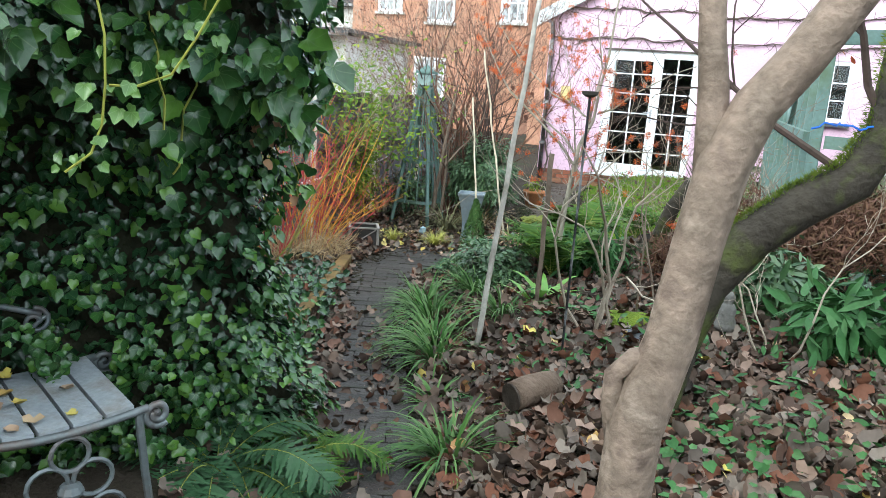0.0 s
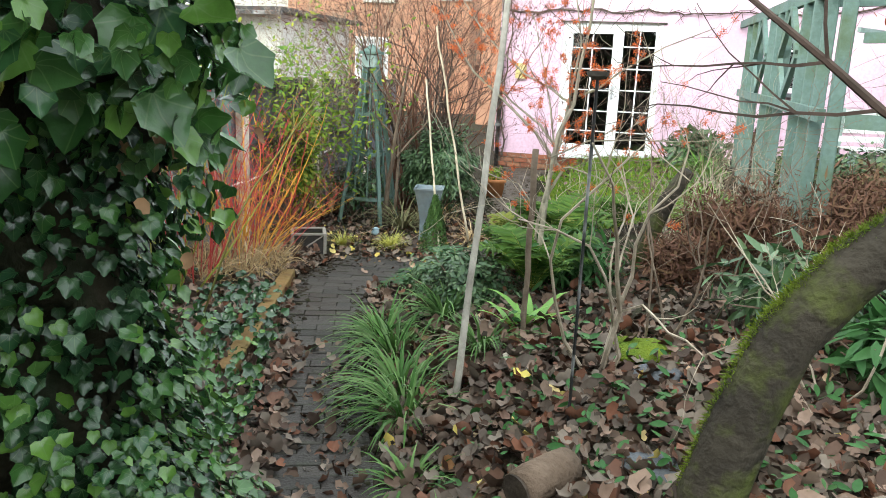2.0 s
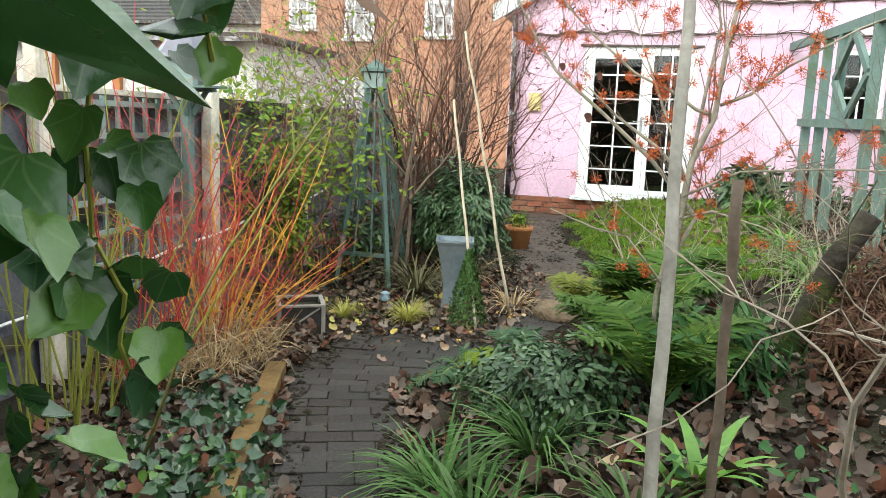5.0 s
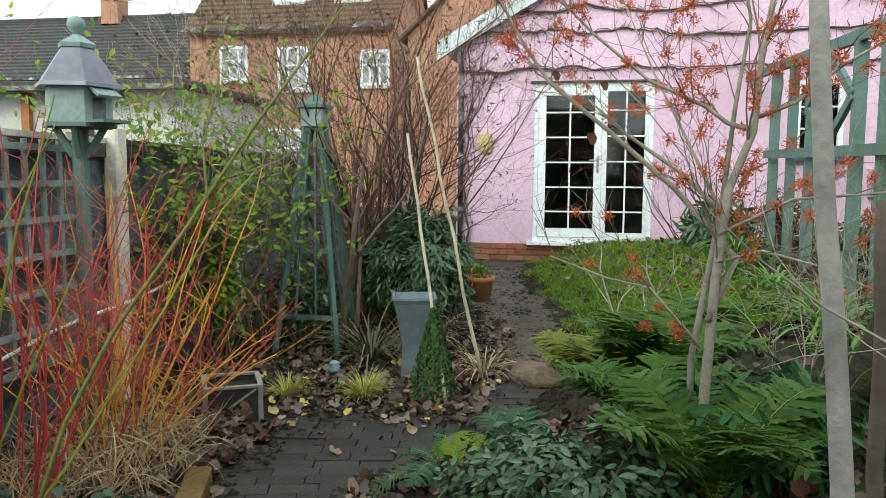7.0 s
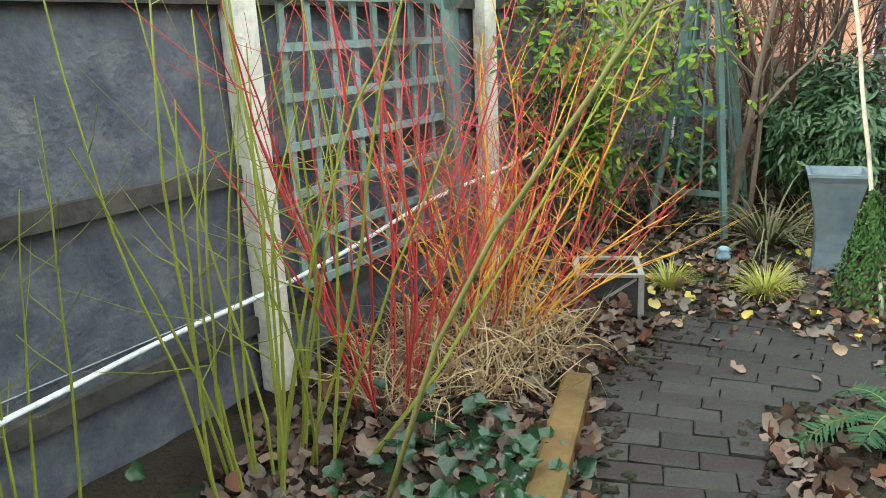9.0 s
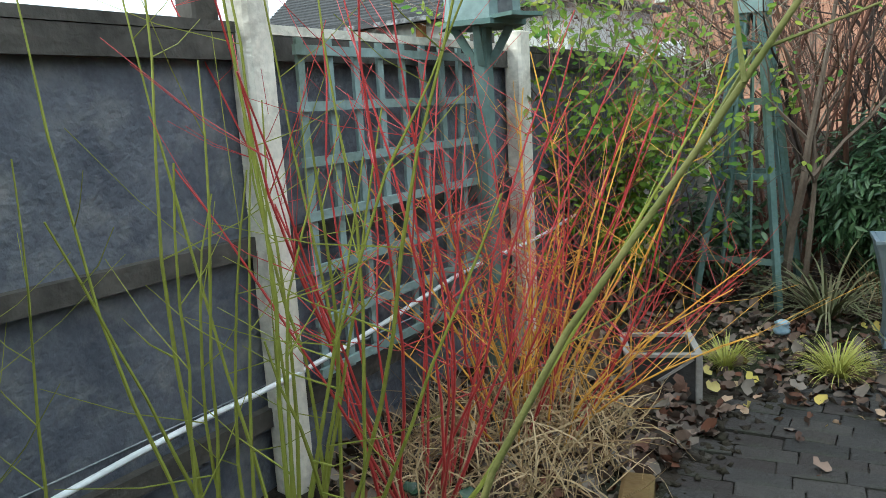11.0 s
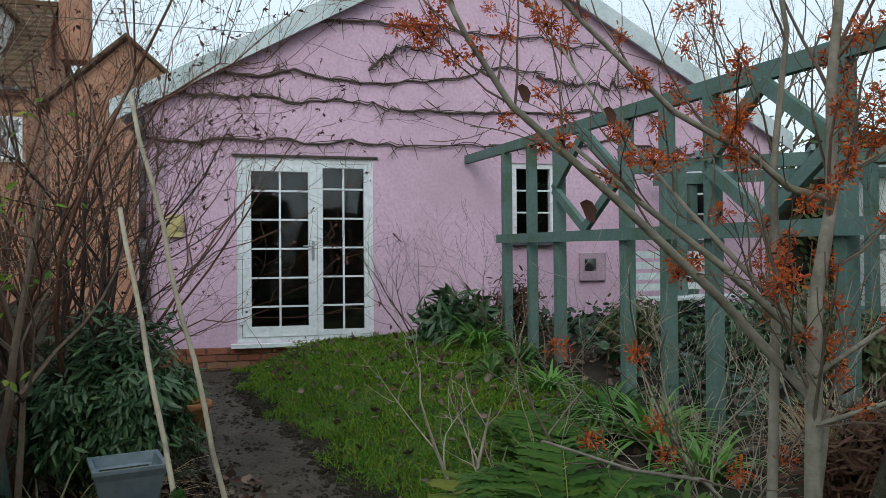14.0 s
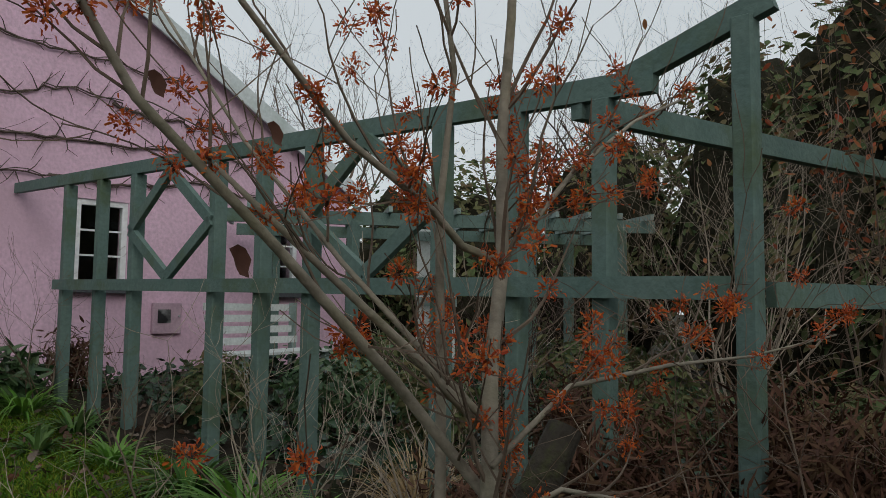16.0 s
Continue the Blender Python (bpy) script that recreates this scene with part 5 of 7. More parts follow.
def stone(name, label, x, y, r, mat, seed, flat=0.5, z=None):
    bm = bmesh.new()
    bmesh.ops.create_icosphere(bm, subdivisions=3, radius=r)
    for v in bm.verts:
        q = v.co * (1 + 0.35 * noise.noise(v.co / r * 1.1 + Vector((seed, 0, 0))) + 0.06 * noise.noise(v.co / r * 5))
        v.co = Vector((q.x, q.y, q.z * flat))
    me = bpy.data.meshes.new(name)
    bm.to_mesh(me)
    bm.free()
    ob = part(name, me, mat, smooth=True)
    ob.location = (x, y, (float(ground(x, y)) if z is None else z) + r * flat * 0.5)
    return tagged(ob, label, "stone")


stone("mossy_stone", "flat stone covered with bright green moss", 0.22, 4.75, 0.17, M_MOSS, 3, 0.28)
stone("slate_stone", "flat grey slate stone on the leaf litter", 0.3, 4.45, 0.13, M_SLATEROCK, 5, 0.3)
stone("slate_stone", "dark flat slate stone beside the log", 0.3, 3.55, 0.11, M_SLATEROCK, 8, 0.35)
stone("mossy_stone", "moss covered stone at the edge of the paving", -1.45, 6.5, 0.16, M_MOSS, 13, 0.45)
stone("tan_stone", "low tan stone at the bend of the mud path", -1.28, 8.25, 0.17, M_TANSTONE, 17, 0.5)
stone("round_pebble", "pale rounded pebble on the fallen leaves", -0.42, 4.5, 0.04, M_POSTWOOD, 21, 0.8)
fig = Build()
fig.lathe([(0.06, 0), (0.062, 0.03), (0.045, 0.08), (0.05, 0.12), (0.036, 0.15), (0.024, 0.16), (0.034, 0.175), (0.036, 0.2), (0.018, 0.22)], 10, (0.74, 4.6, 0.42))
tagged(part("garden_statue", fig, M_STONE, smooth=True), "small weathered grey stone garden figure", "statue")


# ---- bench ----
bn = thing("garden_chair", "grey painted slatted garden chair with scrolled cast iron ends", "chair", (-1.3, 1.8, 0.13))
BA, BD, BW, BL = Vector((-0.95, 1.875, 0)), Vector((-0.88, 0.47, 0)).normalized(), Vector((-0.47, -0.88, 0)).normalized(), 0.52


def bp(l, w, z):
    q = BA + BD * l + BW * w
    return (q.x, q.y, z)


def seat_z(w):
    return 0.59 - 0.045 * math.sin(min(w, 0.55) / 0.55 * math.pi * 0.8) + 0.03 * w


for i in range(6):
    w = 0.04 + i * 0.096
    b = Build()
    b.add([bp(0.0, w, seat_z(w)), bp(BL, w, seat_z(w)), bp(BL, w + 0.084, seat_z(w + 0.084)), bp(0.0, w + 0.084, seat_z(w + 0.084)), bp(0.0, w, seat_z(w) - 0.022), bp(BL, w, seat_z(w) - 0.022), bp(BL, w + 0.084, seat_z(w + 0.084) - 0.022), bp(0.0, w + 0.084, seat_z(w + 0.084) - 0.022)],
          [(0, 1, 2, 3), (7, 6, 5, 4), (0, 4, 5, 1), (1, 5, 6, 2), (2, 6, 7, 3), (3, 7, 4, 0)])
    part("seat_slat", b, M_SLAT, bn)
for i in range(3):
    z = 0.72 + i * 0.12
    part("back_slat", Build().beam(bp(0.0, 0.64 + 0.05 * i, z), bp(BL, 0.64 + 0.05 * i, z), 0.02, 0.07), M_SLAT, bn)
for l in (-0.012, BL + 0.012):
    e = Build()
    e.tube([bp(l, w, seat_z(w) - 0.02) for w in np.linspace(0.0, 0.6, 12)] + [bp(l, 0.66, 0.75), bp(l, 0.72, 0.98)], 0.014, 6)
    end = part("end_frame", e, M_IRON, bn, smooth=True)
    e = Build()
    e.tube([bp(l, -0.03 + (0.045 - 0.03 * t) * math.cos(4.0 + t * 9), 0.545 + (0.045 - 0.03 * t) * math.sin(4.0 + t * 9)) for t in np.linspace(0, 1, 22)], 0.012, 6)
    e.tube([bp(l, -0.03, 0.545), bp(l + 0.02, -0.03, 0.545)], 0.014, 8)
    part("seat_scroll", e, M_IRON, end, smooth=True)
    if l > 0:
        e = Build()
        e.tube([bp(l, 0.68 - 0.5 * t, 0.78 + 0.05 * math.sin(t * 3.6)) for t in np.linspace(0, 1, 14)], 0.011, 6)
        e.tube([bp(l, 0.2 + (0.05 - 0.038 * t) * math.cos(1.5 + t * 9), 0.735 + (0.05 - 0.045 * t) * math.sin(1.5 + t * 9)) for t in np.linspace(0, 1, 22)], 0.009, 6)
        e.tube([bp(l, 0.14 + 0.09 * math.sin(t * 3), 0.56 + 0.2 * t) for t in np.linspace(0, 1, 10)], 0.008, 6)
        part("arm_scroll", e, M_IRON, end, smooth=True)
    for j, (w, z, r) in enumerate(((0.17, 0.38, 0.058), (0.3, 0.38, 0.058), (0.235, 0.47, 0.055), (0.13, 0.26, 0.055), (0.34, 0.26, 0.055), (0.235, 0.24, 0.055))):
        part("ring", Build().tube([bp(l, w + r * math.cos(a), z + r * math.sin(a)) for a in np.linspace(0, 6.283, 17)], 0.008, 5, cap=False), M_IRON, end)
    part("boss", Build().lathe([(0.035, -0.012), (0.04, 0), (0.03, 0.02), (0.012, 0.026)], 10, bp(l, 0.235, 0.35)), M_IRON, end)
    for w, w2 in ((0.03, -0.02), (0.52, 0.6)):
        part("leg", Build().tube([bp(l, w, seat_z(w) - 0.03), bp(l, w + (w2 - w) * 0.4, 0.35), bp(l, w2, 0.12)], 0.013, 6), M_IRON, end)
n = 16
ls, ws = rng.uniform(0.03, 0.5, n), rng.uniform(0.12, 0.55, n)
q = np.array([bp(a, c, seat_z(c) + 0.012) for a, c in zip(ls, ws)])
fl = part("fallen_leaf", scatter("fallen_leaf", *DEAD, frames_of(q, rng.normal(size=(n, 3)) * 0.15 + [0, 0, 1], rng.normal(size=(n, 3)), rng.uniform(0.04, 0.08, n))), M_LITTERPALE)
tagged(fl, "yellow and brown leaves fallen on the garden chair", "leaf litter", kind="stuff")


# ---- leaf litter ----
def litter(label, n, xf, yf, lo, hi, mat, up=0.03):
    y = yf(n)
    x = xf(n, y)
    p = np.stack([x, y, ground(x, y) + rng.uniform(0.0, up, n)], 1)
    ob = part("leaf_litter", scatter("leaf_litter", *DEAD, frames_of(p, rng.normal(size=(n, 3)) * 0.6 + [0, 0, 1], rng.normal(size=(n, 3)), rng.uniform(lo, hi, n))), mat)
    return tagged(ob, label, "leaf litter", kind="stuff")


def right_of(a, c):
    return lambda n, y: path_x(y) + np.interp(y, PATH_Y, PATH_W) + a + (c - a) * rng.random(n) ** 1.2


def left_of(a, c):
    return lambda n, y: path_x(y) - np.interp(y, PATH_Y, PATH_W) - a - (c - a) * rng.random(n) ** 1.3


def span(a, c):
    return lambda n: rng.uniform(a, c, n)


litter("brown leaves carpeting the tree bed", 11500, right_of(0.12, 3.4), span(1.5, 5.1), 0.035, 0.105, M_LITTER, 0.06)
litter("pale curled leaves on the tree bed", 260, right_of(0.1, 3.2), span(1.7, 5.1), 0.04, 0.1, M_LITTERPALE, 0.06)
litter("scattered leaves under the shrubs", 2200, right_of(0.05, 2.4), span(5.0, 7.2), 0.04, 0.09, M_LITTER)
litter("brown leaves along the path edge", 1100, left_of(-0.12, 0.35), span(1.8, 5.0), 0.045, 0.1, M_LITTER)
litter("leaves lying on the paving", 60, lambda n, y: rng.uniform(-2.5, -1.3, n), span(6.6, 7.9), 0.03, 0.07, M_LITTER, 0.01)
litter("leaves lying on the bricks", 330, lambda n, y: path_x(y) + rng.uniform(-0.25, 0.25, n), span(2.2, 5.0), 0.04, 0.09, M_LITTER, 0.01)
litter("dead leaves under the coloured stems", 2600, left_of(0.05, 1.2), span(4.4, 7.0), 0.04, 0.09, M_LITTER)
litter("dead leaves round the pot and obelisk", 2200, lambda n, y: rng.uniform(-3.6, -1.5, n), span(7.2, 9.6), 0.035, 0.08, M_LITTER)
litter("pale dead leaves round the pots", 130, lambda n, y: rng.uniform(-3.3, -1.5, n), span(7.0, 8.6), 0.035, 0.07, M_LITTERPALE)
litter("dead leaves beneath the pergola", 1800, lambda n, y: rng.uniform(-0.3, 3.4, n), span(5.8, 12.8), 0.04, 0.09, M_LITTER)


def clods(label, n, xs, ys, mat, lo, hi):
    oct_v = [(1, 0, 0), (0, 1, 0.1), (-0.9, 0.2, 0), (0.1, -1, 0), (0.1, 0.1, 0.7), (0, 0, -0.5)]
    oct_f = [(0, 1, 4), (1, 2, 4), (2, 3, 4), (3, 0, 4), (1, 0, 5), (2, 1, 5), (3, 2, 5), (0, 3, 5)]
    p = np.stack([xs, ys, ground(xs, ys)], 1)
    ob = part("earth_clods", scatter("earth_clods", oct_v, oct_f, frames_of(p, rng.normal(size=(n, 3)) * 0.3 + [0, 0, 1], rng.normal(size=(n, 3)), rng.uniform(lo, hi, n) * (0.5 + rng.random(n)))), mat)
    tagged(ob, label, "soil", kind="stuff")


n = 4200
y = rng.uniform(7.6, 13.0, n)
x = path_x(y) + np.where(rng.random(n) < 0.5, -1, 1) * (np.interp(y, PATH_Y, PATH_W) + 0.04 + rng.normal(0, 0.06, n))
clods("crumbled dark earth along the mud path", n, x, y, M_SOIL, 0.008, 0.03)
n = 1500
y = rng.uniform(8.0, 12.8, n)
x = path_x(y) + rng.uniform(-0.35, 0.35, n)
clods("small lumps of mud on the path", n, x, y, M_MUD, 0.006, 0.02)
n = 1500
y = rng.uniform(1.5, 8.0, n)
x = path_x(y) + np.where(rng.random(n) < 0.5, -1, 1) * (np.interp(y, PATH_Y, PATH_W) + rng.normal(0, 0.05, n))
clods("dark soil spilling onto the bricks", n, x, y, M_SOIL, 0.008, 0.025)


# ---- planting along the path ----
for x, y, n, l in ((-1.35, 5.15, 150, 0.42), (-1.15, 4.85, 150, 0.45), (-0.95, 4.4, 170, 0.42), (-0.82, 4.12, 150, 0.4), (-0.28, 2.93, 150, 0.36), (-0.6, 3.55, 60, 0.25), (-1.0, 5.3, 120, 0.4), (-0.62, 4.7, 100, 0.34)):
    clump("sedge", "arching tuft of striped green sedge beside the path", "ornamental grass", x, y, n, l, 0.011, M_SEDGE, 0.75, 0.07, group="sedge tufts along the path")
fern("fern", "soft green fern spreading beside the garden chair", -1.0, 2.3, 16, 0.6, M_FERNBLUE, 1, flat=0.8)
fern("fern", "soft green fern spreading beside the path", -0.85, 2.6, 14, 0.5, M_FERN, 2, flat=0.8)
fern("fern", "soft green fern at the foot of the garden chair", -0.72, 2.15, 14, 0.5, M_FERNBLUE, 3, flat=0.8)
fern("fern", "large glossy green fern in the bed", -0.55, 5.75, 18, 0.7, M_FERN, 4)
fern("fern", "large yellowing fern at the edge of the paving", -0.85, 7.25, 18, 0.8, M_FERNYELLOW, 5, lean=(-0.35, 0.0))
fern("fern", "large green fern in the bed", -0.6, 7.0, 20, 0.85, M_FERN, 6)
fern("fern", "low brown-green fern by the bricks", -1.55, 6.35, 9, 0.4, M_FERNBLUE, 7, flat=0.9)
fern("fern", "green fern among the litter", -0.75, 6.25, 16, 0.6, M_FERN, 8)
fern("fern", "cool green fern beside the path", -1.15, 6.0, 9, 0.42, M_FERNBLUE, 9)
fern("fern", "fern at the edge of the lawn", -0.25, 8.2, 11, 0.6, M_FERN, 10)


def bush(name, label, c, rad, n, shape, mat, lo, hi, stems=10, droop=0.3, twig=M_TWIG, seed=0, shell=0.5, thick=0.011):
    """A leafy bush: stems from the ground and leaves through the crown, densest outside, with gaps."""
    z0 = float(ground(c[0], c[1]))
    t = thing(name, label, "shrub", (c[0], c[1], z0))
    r = np.random.default_rng(seed + 300)
    for k in range(stems):
        d = r.normal(size=3)
        tip = np.array(c) + d / np.linalg.norm(d) * np.array(rad) * r.uniform(0.5, 0.95)
        tip[2] = max(tip[2], z0 + 0.1)
        mid = (np.array([c[0], c[1], z0]) * 0.45 + tip * 0.55) + r.normal(size=3) * 0.05
        part("stem", Build().tube([(c[0] + r.normal() * 0.06, c[1] + r.normal() * 0.06, z0 - 0.02), mid.tolist(), tip.tolist()], [thick, thick * 0.7, thick * 0.3], 5), twig, t)
    d = r.normal(size=(n, 3))
    d /= np.linalg.norm(d, axis=1)[:, None]
    lump = 0.78 + 0.3 * np.sin(d[:, 0] * 5 + seed) * np.sin(d[:, 1] * 6 + 1) + 0.14 * np.sin(d[:, 2] * 9 + seed)
    p = np.array(c) + d * np.array(rad) * (lump * r.uniform(shell, 1, n))[:, None]
    p[:, 2] = np.maximum(p[:, 2], ground(p[:, 0], p[:, 1]) + 0.02)
    nrm = d + r.normal(size=(n, 3)) * 0.5 + [0, 0, 0.4]
    al = d + r.normal(size=(n, 3)) * 0.6 + [0, 0, -droop]
    leaves("leaves", shape, mat, p, nrm, al, r.uniform(lo, hi, n), t)
    return t


bush("evergreen_shrub", "low glossy evergreen shrub in the bed", (-0.95, 5.6, 0.3), (0.4, 0.35, 0.33), 3000, OVAL, M_SHRUBLEAF, 0.03, 0.06, seed=1)
bush("evergreen_shrub", "low dark evergreen shrub beside the path", (-1.2, 5.95, 0.22), (0.35, 0.35, 0.28), 2200, OVAL, M_SHRUBLEAF, 0.03, 0.055, seed=2)
bush("evergreen_shrub", "glossy large leaved evergreen in the bed", (-0.35, 6.1, 0.42), (0.4, 0.35, 0.3), 1100, LANCE, M_GROUNDCOVER, 0.07, 0.14, seed=3)
bush("evergreen_shrub", "dark green large leaved shrub under the trees", (1.35, 4.6, 0.55), (0.4, 0.4, 0.25), 420, LANCE, M_GROUNDCOVER, 0.12, 0.22, seed=4)
bush("evergreen_shrub", "narrow leaved evergreen bush behind the zinc pot", (-2.3, 9.15, 0.62), (0.55, 0.48, 0.55), 8500, LANCE, M_SHRUBLEAF, 0.05, 0.1, stems=16, droop=0.7, seed=5)
bush("rhododendron", "dark evergreen shrub among the bare stems", (0.95, 5.3, 0.6), (0.45, 0.4, 0.3), 500, LANCE, M_SHRUBLEAF, 0.1, 0.18, seed=6)
n = 520
cx, cy = rng.uniform(0.5, 2.2, n), rng.uniform(1.9, 3.2, n)
gc = part("ground_cover", scatter("ground_cover", *IVY, frames_of(np.stack([cx, cy, ground(cx, cy) + rng.uniform(0.03, 0.12, n)], 1), rng.normal(size=(n, 3)) * 0.3 + [0, -0.2, 1], rng.normal(size=(n, 3)), rng.uniform(0.022, 0.05, n))), M_GROUNDCOVER)
tagged(gc, "small green ground cover leaves among the litter", "ground cover", kind="stuff")
n = 700
cx, cy = rng.uniform(-0.5, 1.6, n), rng.uniform(3.2, 5.2, n)
gc = part("ground_cover", scatter("ground_cover", *OVAL, frames_of(np.stack([cx, cy, ground(cx, cy) + rng.uniform(0.02, 0.1, n)], 1), rng.normal(size=(n, 3)) * 0.4 + [0, -0.2, 1], rng.normal(size=(n, 3)), rng.uniform(0.03, 0.08, n))), M_GROUNDCOVER)
tagged(gc, "scattered green seedlings among the fallen leaves", "ground cover", kind="stuff")
for k, (x, y) in enumerate(((-0.48, 4.95), (-0.42, 5.05))):
    t = thing("hart_tongue_fern", "bright green strap leaved fern", "fern", (x, y, 0.24))
    for j in range(7):
        a = j * 0.9 + k
        part("strap_leaf", scatter("strap_leaf", *blade(6, 0.5, 0.1), frames_of([(x, y, 0.22)], [(math.cos(a) * 0.4, math.sin(a) * 0.4, 1)], [(math.cos(a), math.sin(a), 0)], [rng.uniform(0.28, 0.42)])), M_HART, t)
t = thing("blue_leaved_plant", "small plant with broad grey-blue leaves", "plant", (-0.27, 4.75, 0.25))
for j in range(6):
    a = j * 1.05
    part("broad_leaf", scatter("broad_leaf", *OVAL, frames_of([(-0.27 + 0.03 * math.cos(a), 4.75 + 0.03 * math.sin(a), 0.27)], [(-math.sin(a) * 0.2 + 0.1, -0.5, 0.8)], [(math.cos(a), math.sin(a) * 0.5, 0.5)], [rng.uniform(0.16, 0.24)])), M_FERNBLUE, t)


def bare(name, label, base, stems, length, r, mat, level=2, kids=4, spread=0.8, fan_out=0.5, up=0.12, wobble=0.25, seed=0, lean=(0, 0), shrink=0.55):
    z0 = float(ground(base[0], base[1]))
    t = thing(name, label, "shrub", (base[0], base[1], z0))
    rr = random.Random(seed + 17)
    tips = []
    for k in range(stems):
        b = Build()
        a = k * 6.283 / stems + rr.uniform(-0.4, 0.4)
        d = (math.cos(a) * fan_out * rr.uniform(0.3, 1) + lean[0], math.sin(a) * fan_out * rr.uniform(0.3, 1) + lean[1], 1)
        grow(b, (base[0] + 0.05 * math.cos(a), base[1] + 0.05 * math.sin(a), z0 - 0.03), d, length * rr.uniform(0.7, 1.1), r * rr.uniform(0.6, 1.1), level, rr.random(), wobble, up, kids, shrink, tips, spread)
        part("stem", b, mat, t)
    return t, tips


bare("bare_shrub", "bare pale-stemmed shrub in the leaf litter", (0.02, 4.48), 4, 1.5, 0.015, M_PALETWIG, 2, 3, fan_out=0.45, wobble=0.5, seed=1)
bare("bare_shrub", "bare grey-brown shrub among the leaf litter", (0.25, 4.9), 3, 1.4, 0.011, M_TWIG, 2, 3, wobble=0.5, fan_out=0.5, seed=2)
bare("bare_shrub", "tangled bare shrub with brown stems", (0.6, 5.7), 4, 1.2, 0.008, M_TWIG, 2, 5, wobble=0.45, up=0.04, fan_out=0.8, seed=3)
bare("bare_shrub", "bare arching shrub by the tree bed", (1.0, 4.4), 4, 1.3, 0.01, M_PALETWIG, 2, 4, wobble=0.5, up=0.02, fan_out=0.9, seed=4)
bare("bare_shrub", "small bare shrub on the lawn", (-0.62, 7.9), 4, 0.75, 0.013, M_PALETWIG, 2, 4, fan_out=0.6, seed=5)
bare("bare_shrub", "tall bare reddish-brown shrub behind the obelisk", (-2.55, 9.3), 8, 2.5, 0.024, M_DARKTWIG, 3, 4, fan_out=0.3, seed=6, up=0.16)
bare("bare_shrub", "tall thin-twigged bare shrub by the house corner", (-2.8, 10.6), 5, 2.2, 0.016, material("reddish_twig", [(0.14, 0.06, 0.045), (0.2, 0.09, 0.06)], 0.8, 8, 0.1), 3, 4, fan_out=0.3, seed=7, up=0.16)
bare("bare_shrub", "small bare shrub by the gable wall", (0.75, 12.0), 6, 1.1, 0.01, M_TWIG, 2, 5, fan_out=0.9, seed=8, lean=(-0.35, 0))
bare("rose_bush", "arching bare rose stems near the glass doors", (0.1, 12.4), 5, 1.2, 0.008, M_DARKTWIG, 2, 4, fan_out=0.9, seed=9, lean=(-0.4, 0))
bare("old_climber", "gnarled grey climber trunk beside the obelisk", (-2.75, 8.7), 2, 2.3, 0.032, M_TWIG, 2, 4, fan_out=0.12, seed=10, lean=(0.1, 0.05))
bare("bare_shrub", "thin bare shrub beneath the pergola", (0.9, 7.4), 6, 0.9, 0.009, M_PALETWIG, 2, 4, fan_out=0.9, seed=11)
bare("bare_shrub", "thin bare shrub beneath the pergola", (0.7, 10.2), 6, 0.7, 0.007, M_TWIG, 2, 4, fan_out=0.9, seed=12)
b = Build()
b.tube([(0.05, 6.6, 0.25), (0.14, 6.53, 0.6), (0.22, 6.5, 0.85), (0.34, 6.46, 1.08)], [0.07, 0.06, 0.06, 0.052], 10)
tagged(part("tree_stump", b, M_MOSSBARK, smooth=True), "short dark leaning cut trunk in the bed", "stump")

# shrub with yellow-green leaves
ry, tips = bare("leafy_shrub", "tall half-bare shrub with yellow-green leaves by the fence", (-3.6, 8.05), 14, 1.7, 0.014, M_TWIG, 2, 6, fan_out=0.36, seed=20, lean=(-0.03, 0))
P, A = [], []
for pts_, dirs_, lv in tips:
    for q, d in zip(pts_[2:], dirs_[2:]):
        for _ in range(3 if lv < 2 else 1):
            if rng.random() < 0.6 - 0.45 * max(q.z - 1.2, 0):
                P.append(np.array(q) + rng.normal(size=3) * 0.03)
                A.append(np.array(d) + rng.normal(size=3) * 0.7 + [0, 0, -0.3])
leaves("leaves", OVAL, M_YELLOWLEAF, P, rng.normal(size=(len(P), 3)) * 0.6 + [0.2, -0.5, 0.8], A, rng.uniform(0.04, 0.075, len(P)), ry)
bush("leafy_shrub", "low yellow-green leafy shrub by the fence", (-3.45, 8.1, 0.55), (0.36, 0.36, 0.5), 900, OVAL, M_YELLOWLEAF, 0.03, 0.07, seed=8, shell=0.2)

# ---- coloured dogwood stems ----


